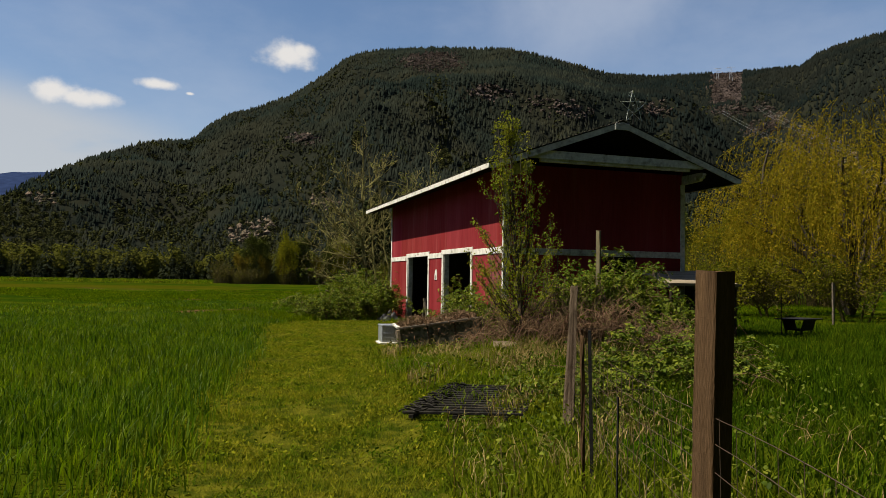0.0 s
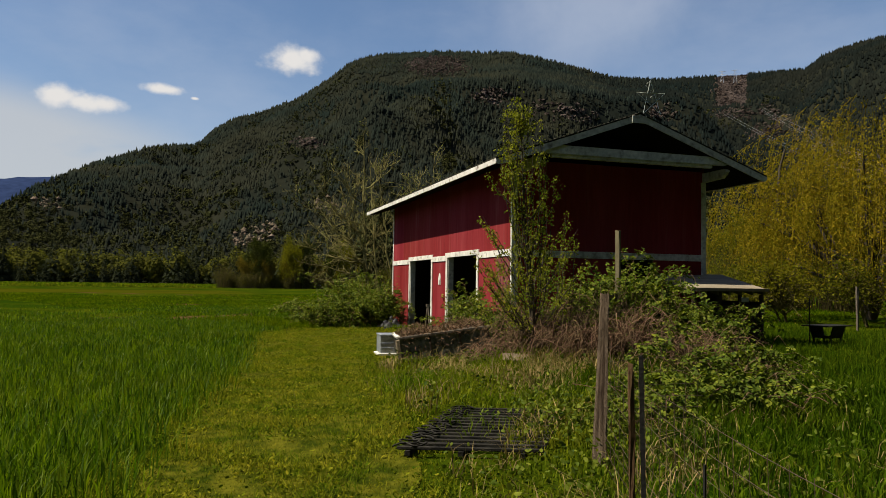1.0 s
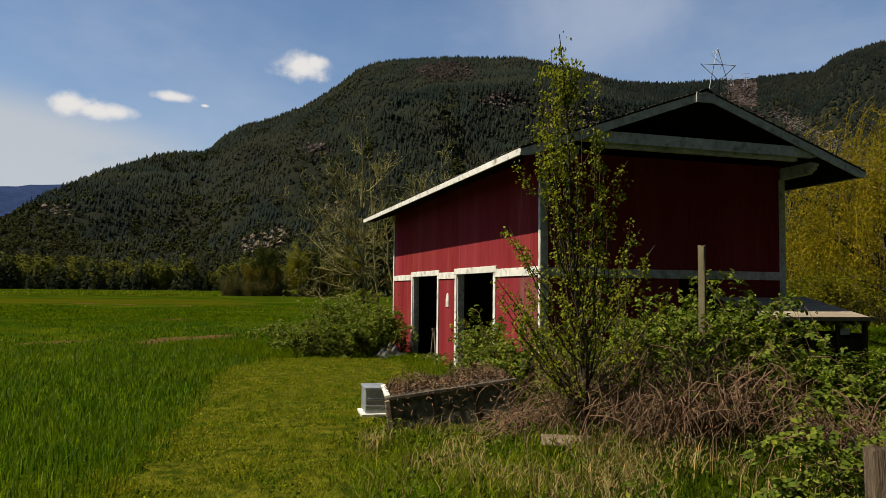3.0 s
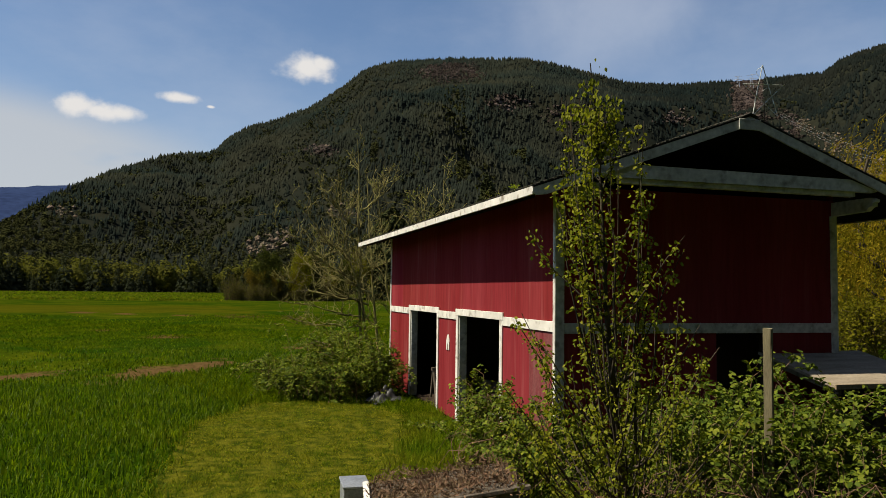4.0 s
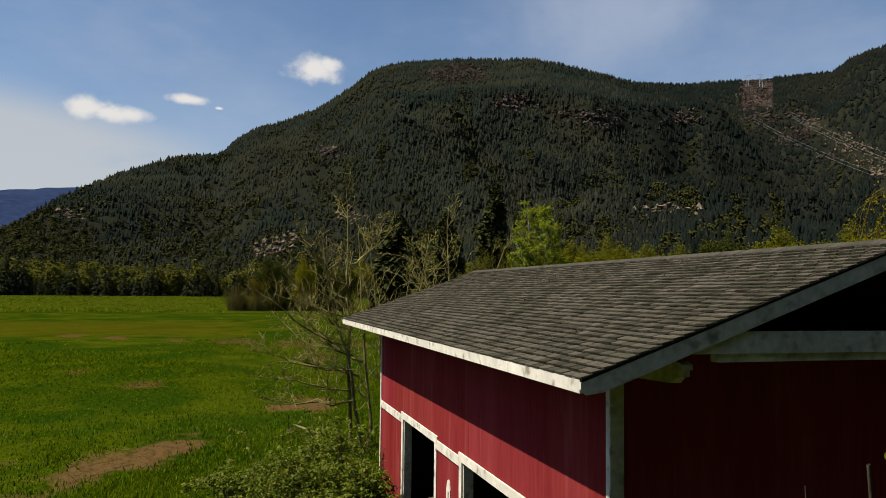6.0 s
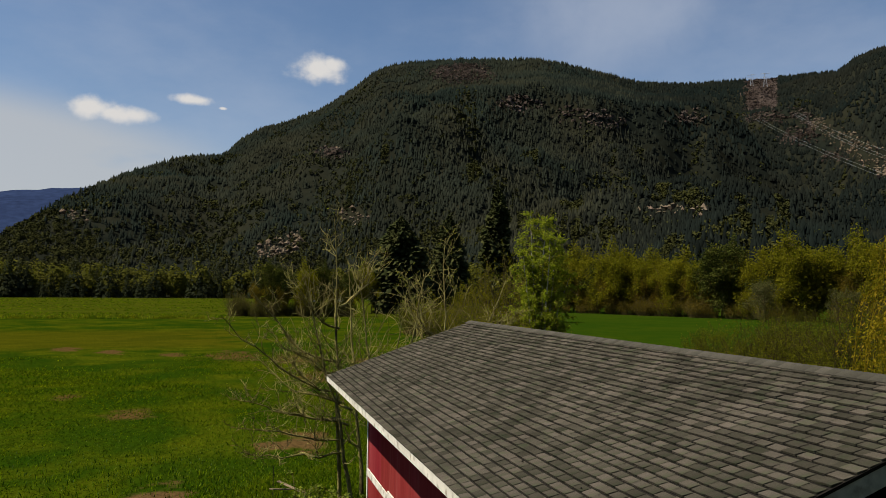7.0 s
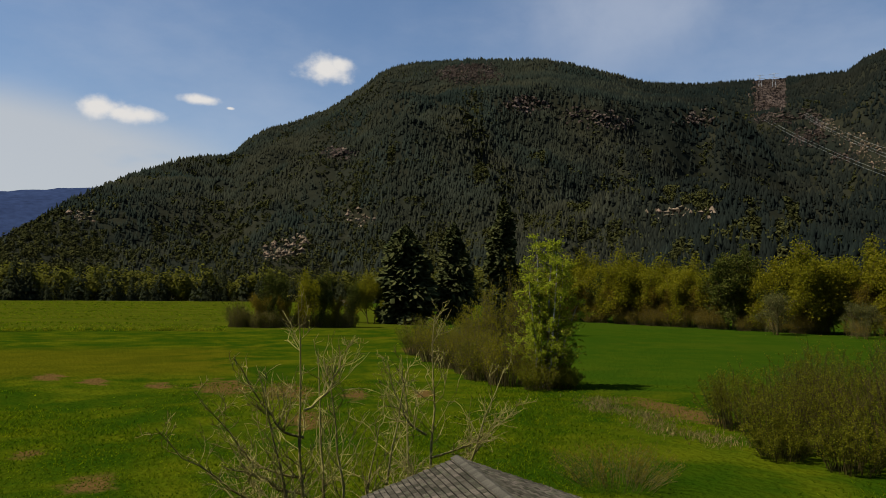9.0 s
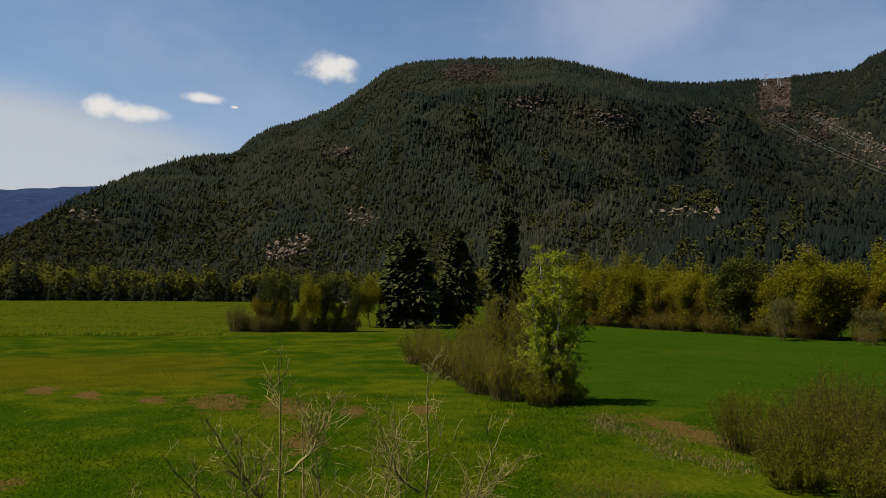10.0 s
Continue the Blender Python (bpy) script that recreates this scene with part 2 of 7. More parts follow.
def spray_arrays(rng, places, size, lift=0.8, slim=0.8):
    """Arrays of three-part leaves, their faces turned to the light, at places (n, 3)."""
    n = len(places)
    nrm = rand_dirs(rng, n) * 0.6 + np.array([0, 0, lift])
    nrm /= np.linalg.norm(nrm, axis=1, keepdims=True)
    u = np.cross(nrm, rand_dirs(rng, n))
    u /= np.linalg.norm(u, axis=1, keepdims=True) + 1e-9
    w = np.cross(nrm, u)
    size = size * rng.uniform(0.65, 1.25, (n, 1))
    pairs = []
    for turn, k in ((-1.25, 0.8), (0.0, 1.0), (1.25, 0.8)):
        a = turn + rng.normal(0, 0.15, (n, 1))
        d = np.cos(a) * u + np.sin(a) * w - nrm * rng.uniform(0.0, 0.45, (n, 1))
        side = (-np.sin(a) * u + np.cos(a) * w) * size * k * slim * 0.5
        ln, base = size * k, places + d * size * 0.18
        fold = nrm * ln * 0.10
        v = np.stack([base, base + d * ln * 0.25 + side * 0.85 + fold, base + d * ln * 0.65 + side * 0.85 + fold, base + d * ln - nrm * ln * 0.1, base + d * ln * 0.65 - side * 0.85 + fold, base + d * ln * 0.25 - side * 0.85 + fold], 1).reshape(-1, 3)
        i = np.arange(n)[:, None] * 6
        pairs.append((v, np.concatenate([i + [0, 1, 2], i + [0, 2, 3], i + [0, 3, 4], i + [0, 4, 5]], 1).reshape(-1, 3)))
    return merged(*pairs)


def merged(*pairs):
    vs, fs, off = [], [], 0
    for v, f in pairs:
        vs.append(v)
        fs.append(f + off)
        off += len(v)
    return np.concatenate(vs), np.concatenate(fs)

# ---- ground ----


def ground_z(x, y):
    """The ground's height: a flat valley floor with a low mound by the barn."""
    x, y = np.asarray(x, float), np.asarray(y, float)
    z = 0.30 * np.exp(-(((x + 0.6) / 2.3) ** 2 + ((y + 4.7) / 1.7) ** 2))
    z = z + 0.08 * np.exp(-(((x + 3.3) / 1.6) ** 2 + ((y + 8.2) / 1.8) ** 2))
    near = np.exp(-((x / 40) ** 2 + (y / 40) ** 2))
    z = z + near * 0.025 * (np.sin(1.3 * x + 0.7 * y) + np.sin(0.6 * x - 1.1 * y + 2))
    ditch = np.exp(-(((y - 150 - 0.05 * x) / 2.0) ** 2)) * (x < 0)
    z = z + 0.35 * ditch
    inside = (x > -0.3) & (x < 5.2) & (y > -0.2) & (y < 10.5)
    return np.where(inside, -0.02, z)


def ground_sheet():
    t = np.linspace(-1, 1, 221)
    g = 24 * np.sinh(t * 5.95) / np.sinh(1) * 0.55
    X, Y = np.meshgrid(g, g, indexing="ij")
    Z = ground_z(X, Y)
    v = np.stack([X, Y, Z], -1).reshape(-1, 3)
    i = np.arange(221 * 221).reshape(221, 221)
    f = np.stack([i[:-1, :-1], i[1:, :-1], i[1:, 1:], i[:-1, 1:]], -1).reshape(-1, 4)
    me = mesh_from("ground", v, f)
    me.polygons.foreach_set("use_smooth", np.ones(len(f), bool))
    return me


BARE = ((-5.55, 15.3, 1.55, 3.4, 0.42), (-9.6, 13.9, 0.9, 1.6, 0.3), (-0.4, 23.6, 1.5, 2.6, 0.2))
HALF_BARE = ((-2.4, 61.8, 2.9, 6.0, 0), (2.5, 58.5, 2.4, 6.2, 0), (2.7, 45.1, 1.5, 4.0, 0.1), (-13.0, 67.3, 1.5, 2.8, -0.2), (-17.3, 71.3, 1.5, 3.8, -0.2), (-7.4, 63.6, 1.4, 2.4, -0.1), (7.2, 55.5, 1.2, 3.2, 0.1), (12.6, 55.3, 1.1, 2.8, 0.2), (-10.8, 38.2, 0.8, 1.4, 0), (-7.0, 31.5, 1.2, 2.0, 0), (21.1, 97.8, 1.6, 6.0, 0.2), (27.5, 44, 2.2, 7.0, 0))


def off_bare(x, y, pad=1.0):
    """True away from the bare earth, with some grass creeping in."""
    ok_ = np.ones(len(x), bool)
    pad = pad * (0.15 + 0.85 * np.abs(np.sin(x * 37.1 + y * 53.3)) ** 0.5)
    for cx, cy, rx, ry, skew in BARE:
        ok_ &= ((x - cx - skew * (y - cy)) / rx) ** 2 + ((y - cy) / ry) ** 2 > pad
    return ok_


def ground_material():
    m = mat("meadow_ground", (0.0150, 0.0330, 0.0013), (0.0435, 0.0550, 0.0019), 0.40, 0.95, 1.0, 2.6, contrast=1.1, spots=((0.050, 0.050, 0.003), 0.045, 0.55, 0.72))
    n, l = m.node_tree.nodes, m.node_tree.links
    bsdf = n["Principled BSDF"]
    col = bsdf.inputs["Base Color"].links[0].from_socket
    n["Bump"].inputs["Distance"].default_value = 0.26
    pos = n.new("ShaderNodeTexCoord").outputs["Object"]
    wob = n.new("ShaderNodeTexNoise")
    wob.inputs["Scale"].default_value, wob.inputs["Detail"].default_value = 0.8, 9
    l.new(pos, wob.inputs["Vector"])

    def op(kind, a, b):
        x = n.new("ShaderNodeMath")
        x.operation = kind
        for i, v in enumerate((a, b)):
            if isinstance(v, (int, float)):
                x.inputs[i].default_value = v
            else:
                l.new(v, x.inputs[i])
        return x.outputs[0]

    sep = n.new("ShaderNodeSeparateXYZ")
    l.new(pos, sep.inputs[0])
    X, Y = sep.outputs[0], sep.outputs[1]

    def smooth(v, lo, hi):
        r = n.new("ShaderNodeMapRange")
        r.interpolation_type = "SMOOTHSTEP"
        r.inputs["From Min"].default_value, r.inputs["From Max"].default_value = lo, hi
        l.new(v, r.inputs["Value"])
        return r.outputs[0]

    def blend(fac, a, colour):
        x = n.new("ShaderNodeMix")
        x.data_type = "RGBA"
        l.new(fac, x.inputs["Factor"])
        l.new(a, x.inputs["A"])
        x.inputs["B"].default_value = (*colour, 1)
        return x.outputs["Result"]

    swirl = n.new("ShaderNodeTexNoise")
    swirl.inputs["Scale"].default_value, swirl.inputs["Detail"].default_value, swirl.inputs["Distortion"].default_value = 0.11, 6, 1.2
    l.new(pos, swirl.inputs["Vector"])
    col = blend(op("MULTIPLY", smooth(swirl.outputs["Fac"], 0.46, 0.62), 0.72), col, (0.010, 0.028, 0.0012))
    col = blend(op("MULTIPLY", smooth(swirl.outputs["Fac"], 0.48, 0.30), 0.35), col, (0.062, 0.072, 0.003))
    # the second field past the ditch bank is a paler crop, and the one on the far right a bluer one
    col = blend(op("MULTIPLY", smooth(op("ADD", Y, op("MULTIPLY", op("SUBTRACT", wob.outputs["Fac"], 0.5), 6)), 150, 153), 0.55), col, (0.046, 0.052, 0.004))
    col = blend(op("MULTIPLY", smooth(op("ADD", X, op("MULTIPLY", Y, -0.12)), 16, 22), op("MULTIPLY", smooth(Y, 45, 60), 0.75)), col, (0.016, 0.037, 0.0022))
    tawny = op("MULTIPLY", smooth(op("ADD", Y, op("MULTIPLY", op("SUBTRACT", wob.outputs["Fac"], 0.5), 9)), 66, 76), op("MULTIPLY", smooth(Y, 112, 96), smooth(op("ADD", X, op("MULTIPLY", op("SUBTRACT", swirl.outputs["Fac"], 0.5), 30)), 4, -8)))
    col = blend(op("MULTIPLY", tawny, 0.55), col, (0.052, 0.046, 0.0025))
    # worn earth where water stood, clear near the barn and half grown over farther off
    for patches, strength, ragged, lo, hi, soil in ((BARE, 0.90, 2.6, 0.0, 0.45, (0.082, 0.048, 0.020)), (HALF_BARE, 0.92, 2.0, 0.0, 0.55, (0.070, 0.042, 0.014))):
        bare = None
        for cx, cy, rx, ry, skew in patches:
            ex = op("DIVIDE", op("SUBTRACT", op("SUBTRACT", X, cx), op("MULTIPLY", op("SUBTRACT", Y, cy), skew)), rx)
            ey = op("DIVIDE", op("SUBTRACT", Y, cy), ry)
            d = op("SUBTRACT", 1.0, op("SQRT", op("ADD", op("MULTIPLY", ex, ex), op("MULTIPLY", ey, ey)), 0))
            bare = d if bare is None else op("MAXIMUM", bare, d)
        edge = op("ADD", op("MAXIMUM", bare, -1.0), op("MULTIPLY", op("SUBTRACT", wob.outputs["Fac"], 0.5), ragged))
        col = blend(op("MULTIPLY", smooth(edge, lo, hi), strength), col, soil)
    l.new(col, bsdf.inputs["Base Color"])
    return m


ground = part("ground", ground_sheet(), ground_material())
tagged(ground, "flat green meadow with patches of bare brown earth", "ground", kind="structure")


def path_edges(y):
    """The mown strip's two sides at a given y."""
    left = np.interp(y, (-18, -11, -7.2, -2.9, 3.0, 5.5, 7.6), (-7.9, -6.8, -6.45, -5.65, -5.15, -4.95, -3.6))
    right = np.interp(y, (-18, -11, -7.2, -3.0, 0.0, 1.5, 4.5, 6.5, 7.6), (-5.9, -4.8, -4.05, -3.4, -2.1, -1.6, -0.75, -1.1, -3.0))
    return left, right


def mown_strip():
    ys = np.linspace(-17.5, 7.5, 100)
    l, r = path_edges(ys)
    l, r = l + 0.07 * np.sin(ys * 4.3) + 0.06 * np.sin(ys * 11), r + 0.09 * np.sin(ys * 3.9 + 1) + 0.07 * np.sin(ys * 13)
    s = np.linspace(0, 1, 9)
    l, r = l + 0.2, r - 0.2
    X = l[:, None] + (r - l)[:, None] * s
    Y = np.repeat(ys[:, None], 9, 1)
    v = np.stack([X, Y, ground_z(X, Y) + 0.012], -1).reshape(-1, 3)
    i = np.arange(900).reshape(100, 9)
    f = np.stack([i[:-1, :-1], i[:-1, 1:], i[1:, 1:], i[1:, :-1]], -1).reshape(-1, 4)
    return mesh_from("mown_path", v, f)


PATHGRASS = mat("mown_grass", (0.088, 0.086, 0.0075), (0.024, 0.034, 0.0028), 5.0, 0.95, 1.0, 28, contrast=2.0)
tagged(part("path", mown_strip(), PATHGRASS), "mown yellow-green grass path beside the field", "path", kind="structure")

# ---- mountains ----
# from 100 degrees on: an unseen rim, added to cut sky light
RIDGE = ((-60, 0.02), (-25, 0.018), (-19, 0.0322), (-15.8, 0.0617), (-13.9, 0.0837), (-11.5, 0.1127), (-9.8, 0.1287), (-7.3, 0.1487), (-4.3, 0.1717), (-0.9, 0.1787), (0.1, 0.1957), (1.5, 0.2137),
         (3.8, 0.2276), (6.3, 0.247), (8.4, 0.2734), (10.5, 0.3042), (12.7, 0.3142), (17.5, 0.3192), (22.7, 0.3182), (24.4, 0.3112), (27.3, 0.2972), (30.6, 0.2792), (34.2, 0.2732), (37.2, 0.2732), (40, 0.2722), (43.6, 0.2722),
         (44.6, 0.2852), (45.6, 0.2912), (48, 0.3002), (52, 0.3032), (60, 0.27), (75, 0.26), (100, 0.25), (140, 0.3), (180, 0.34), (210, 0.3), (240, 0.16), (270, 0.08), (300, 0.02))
FOOT = 560.0


def relief(x, y, s):
    """Spurs and gullies of the slope."""
    return noise.fractal(Vector((x / 520, y / 520, 3.1)), 1.0, 2.0, 5)


def slope_height(az, r):
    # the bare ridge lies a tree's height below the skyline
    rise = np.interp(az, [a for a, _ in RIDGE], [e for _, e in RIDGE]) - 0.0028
    crest = 2300 + 250 * math.sin(radians(az * 4)) + 200 * math.sin(radians(az * 9 + 50))
    if az < 0:
        crest = crest - 900 * min(1, -az / 14)
    foot = FOOT + 60 * math.sin(radians(az * 7))
    if az > 14:
        foot = foot - 170 * min(1, (az - 14) / 20)
    s = (r - foot) / (crest - foot)
    if s <= 0:
        return 0.35 * s * 10
    x, y = r * math.sin(radians(az)), r * math.cos(radians(az))
    top = rise * crest
    if s < 1:
        h = top * (0.30 * s + 0.70 * s ** 1.5)
        h += top * 0.38 * relief(x, y, s) * min(1, s * 4) * min(1, (1 - s) * 2.2)
        # a rounded lower hill in front of the saddle
        h += 80 * math.exp(-(((az - 34.5) / 6.0) ** 2) - ((s - 0.42) / 0.16) ** 2)
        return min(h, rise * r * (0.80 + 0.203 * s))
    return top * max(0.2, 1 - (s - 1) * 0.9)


# the second run carries the added rim behind the walk
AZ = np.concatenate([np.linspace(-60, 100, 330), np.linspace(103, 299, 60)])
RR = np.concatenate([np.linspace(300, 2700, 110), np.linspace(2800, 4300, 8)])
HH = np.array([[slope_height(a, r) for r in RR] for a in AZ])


def slope_at(az, r):
    """Height of the slope's mesh at many places."""
    i = np.interp(az, AZ, np.arange(len(AZ)))
    j = np.interp(r, RR, np.arange(len(RR)))
    i0, j0 = np.minimum(i.astype(int), len(AZ) - 2), np.minimum(j.astype(int), len(RR) - 2)
    a, b = i - i0, j - j0
    return (HH[i0, j0] * (1 - a) * (1 - b) + HH[i0 + 1, j0] * a * (1 - b) + HH[i0, j0 + 1] * (1 - a) * b + HH[i0 + 1, j0 + 1] * a * b)


def swath_mask(az, e):
    """The power line's cleared way: over the saddle and down its far side. az in degrees, e the rise seen from the valley."""
    ragged = 0.22 * np.sin(e * 900) + 0.15 * np.sin(e * 2300 + 1)
    m = (np.abs(az - 38.7 + ragged * 0.3) < 1.08 + ragged * 0.3) & (e > 0.231)
    run = 0.2282 - (az - 41.0) * 0.01318
    return m | (np.abs(e - run + 0.004 + 0.02 * ragged * 0.2) < 0.0095 + 0.0018 * np.clip(az - 42, 0, 6)) & (az > 40.9) & (az < 53)


def cut_mask(az, e):
    """Thinned spots and cliffs among the trees."""
    m = np.zeros(len(az), bool)
    for a0, e0, da, de in ((16.9, 0.297, 1.8, 0.010), (21.2, 0.256, 1.5, 0.008), (25.8, 0.239, 1.3, 0.008), (27.6, 0.228, 1.0, 0.006), (33.9, 0.228, 0.9, 0.007), (39.6, 0.222, 1.4, 0.005), (41.5, 0.196, 1.1, 0.008), (43.3, 0.172, 1.2, 0.007),
                           (32.1, 0.114, 1.5, 0.008), (34.3, 0.107, 0.6, 0.004), (8.8, 0.103, 1.2, 0.009), (3.9, 0.070, 0.9, 0.008), (2.7, 0.056, 1.5, 0.010), (-10.7, 0.0885, 0.6, 0.006), (7.0, 0.187, 0.7, 0.005), (41.5, 0.06, 0.9, 0.006)):
        grown = 1.4 if e0 > 0.18 else 1.0
        m |= ((az - a0) / (da * grown)) ** 2 + ((e - e0) / (de * grown)) ** 2 < 1
    return m


def mountain_mesh():
    A, R = np.meshgrid(np.radians(AZ), RR, indexing="ij")
    v = np.stack([R * np.sin(A), R * np.cos(A), HH], -1).reshape(-1, 3)
    i = np.arange(HH.size).reshape(HH.shape)
    f = np.stack([i[:-1, :-1], i[:-1, 1:], i[1:, 1:], i[1:, :-1]], -1).reshape(-1, 4)
    me = mesh_from("mountain", v, f[:, ::-1])
    me.polygons.foreach_set("use_smooth", np.ones(len(f), bool))
    # cut ground shows its own soil
    mid = (v[f[:, 0]] + v[f[:, 2]]) / 2
    m_az, m_r = np.degrees(np.arctan2(mid[:, 0], mid[:, 1])), np.hypot(mid[:, 0], mid[:, 1])
    me.materials.append(SLOPE)
    me.materials.append(CLEARCUT)
    me.polygons.foreach_set("material_index", (swath_mask(m_az, mid[:, 2] / m_r) & (np.abs(m_az) < 40.5)).astype(np.int32))
    return me


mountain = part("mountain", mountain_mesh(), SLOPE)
tagged(mountain, "dark forested mountain with clear-cut patches, cliffs and an added unseen rim", "mountain", kind="structure")


def far_hill_mesh():
    az = np.linspace(-48, -4, 60)
    v, f = [], []
    for a in az:
        rise = np.interp(a, (-48, -30, -20, -15.9, -13.4, -10.5, -9, -4), (0.06, 0.10, 0.108, 0.1106, 0.116, 0.1225, 0.121, 0.08)) + 0.0008 * math.sin(a * 3)
        for r, k in ((3000, 0.0), (3400, 0.45), (3800, 0.8), (4200, 1.0), (4600, 0.8)):
            v.append((r * math.sin(radians(a)), r * math.cos(radians(a)), 4200 * rise * k))
    i = np.arange(len(v)).reshape(60, 5)
    f = np.stack([i[:-1, :-1], i[1:, :-1], i[1:, 1:], i[:-1, 1:]], -1).reshape(-1, 4)
    return mesh_from("far_hill", v, f)


tagged(part("backdrop", far_hill_mesh(), FARHILL), "distant wooded hill across the valley, blue haze in its colour", "hill", kind="structure")

# ---- far woods ----
rng = np.random.default_rng(7)


def conifer_arrays(rng, x, y, z, h, w, sides=5, tiers=3):
    n = len(x)
    vs, fs = [], []
    base = np.stack([x, y, z], -1)
    off = 0
    for k in range(tiers):
        lo, hi = 0.08 + 0.27 * k, ((1.0,), (0.68, 1.0), (0.55, 0.80, 1.0))[tiers - 1][k]
        rad = w * (1 - 0.27 * k) * rng.uniform(0.8, 1.2, n)
        a = rng.uniform(0, 6.28, n)[:, None] + np.arange(sides) * 2 * np.pi / sides
        rr = rad[:, None] * rng.uniform(0.6, 1.2, (n, sides))
        zz = (h * lo)[:, None] * (rng.uniform(0.3, 1.7, (n, sides)) if k == 0 else rng.uniform(0.86, 1.14, (n, sides)))
        ring = base[:, None] + np.stack([np.cos(a) * rr, np.sin(a) * rr, zz], -1)
        top = base + np.stack([rng.normal(0, 0.06, n) * w, rng.normal(0, 0.06, n) * w, h * hi], -1)
        v = np.concatenate([ring, top[:, None]], 1)
        i = np.arange(n)[:, None] * (sides + 1) + off
        f = np.stack([np.concatenate([i + j, i + (j + 1) % sides, i + sides], 1) for j in range(sides)], 1)
        vs.append(v.reshape(-1, 3))
        fs.append(f.reshape(-1, 3))
        off += n * (sides + 1)
    # keep each tree's tiers as one island by welding their tips to the crown's axis
    return np.concatenate(vs), np.concatenate(fs)


def scatter_slope(count, power):
    az = rng.uniform(-22, 54, count)
    r = 330 + (2650 - 330) * rng.uniform(0, 1, count) ** power
    h = slope_at(az, r)
    return az, r, h


az, r, h = scatter_slope(98000, 0.74)
# the near slope is thicker set
az_n, r_n = rng.uniform(8, 54, 26000), 340 + 900 * rng.uniform(0, 1, 26000) ** 0.8
az, r, h = np.concatenate([az, az_n]), np.concatenate([r, r_n]), np.concatenate([h, slope_at(az_n, r_n)])
patch = np.array([noise.noise(Vector((a / 4.0, q / 260, 1.7))) for a, q in zip(az, r)])
ok = (h > 3) & ~swath_mask(az, h / r) & ~(cut_mask(az + rng.normal(0, 0.3, len(az)), h / r + rng.normal(0, 0.002, len(az))) & (rng.uniform(0, 1, len(az)) < 0.92))
low = np.clip(1 - h / (r * 0.13), 0, 1)
broad = ok & ((patch + 0.90 * low + rng.normal(0, 0.24, len(az)) - 0.35 * ((az > 18) & (az < 46)) - 0.6 * ((az > 22) & (r < 900)) + 0.16 * (az < 24)) > 0.58)
e1 = h / r
broad |= ok & (rng.uniform(0, 1, len(az)) < np.where(e1 < 0.13, 0.035, np.where(e1 < 0.2, 0.012, 0.004)))
# small groves of broad crowns scattered among the conifers
grove = np.array([noise.noise(Vector((a / 1.3, q / 85, 8.3))) for a, q in zip(az, r)])
broad |= ok & (e1 < 0.24) & (grove + rng.normal(0, 0.07, len(az)) - 0.5 * np.clip(e1 - 0.10, 0, 1) > np.where(az < 24, 0.33, 0.40))
# broad groves on the lower benches
for a0, e0, da, de in ((28.0, 0.148, 1.8, 0.012), (19.6, 0.147, 0.8, 0.015), (23.0, 0.100, 2.2, 0.012), (26.5, 0.085, 3.0, 0.010), (10.0, 0.060, 3.0, 0.012), (15.0, 0.078, 2.5, 0.015), (-2.0, 0.050, 3.0, 0.012), (-9.0, 0.045, 4.0, 0.012), (5.0, 0.115, 1.2, 0.008), (33.0, 0.130, 2.0, 0.008), (38.0, 0.09, 3.0, 0.01), (-5.0, 0.085, 1.6, 0.008), (12.5, 0.125, 1.2, 0.008)):
    inside_ = ((az - a0) / da) ** 2 + ((e1 - e0) / de) ** 2 + rng.normal(0, 0.35, len(az)) < 1
    broad |= ok & inside_ & (rng.uniform(0, 1, len(az)) < 0.6)
con = ok & ~broad
X, Y = r * np.sin(np.radians(az)), r * np.cos(np.radians(az))
size = rng.uniform(0.62, 1.25, len(az)) * np.interp(r, (450, 900, 1500, 2400), (8.5, 9.5, 11.5, 12.5))
# the left slope takes the lighter, hazier copy of the conifer colour
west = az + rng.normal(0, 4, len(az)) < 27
for side_, name_, wood in ((west, "mixed_forest", HAZY_CONIFER), (~west, "conifer_forest", CONIFER)):
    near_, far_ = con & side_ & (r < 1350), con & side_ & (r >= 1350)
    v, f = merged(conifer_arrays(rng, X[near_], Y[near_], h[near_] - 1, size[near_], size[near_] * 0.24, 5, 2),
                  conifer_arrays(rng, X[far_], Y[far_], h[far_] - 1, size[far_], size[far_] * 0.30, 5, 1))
    tagged(part(name_, mesh_from(name_, v, f), wood), "dense dark green conifer forest covering the slope" if wood is CONIFER else "blue-green conifer forest, lightened and hazed in its colour", "forest", kind="stuff")


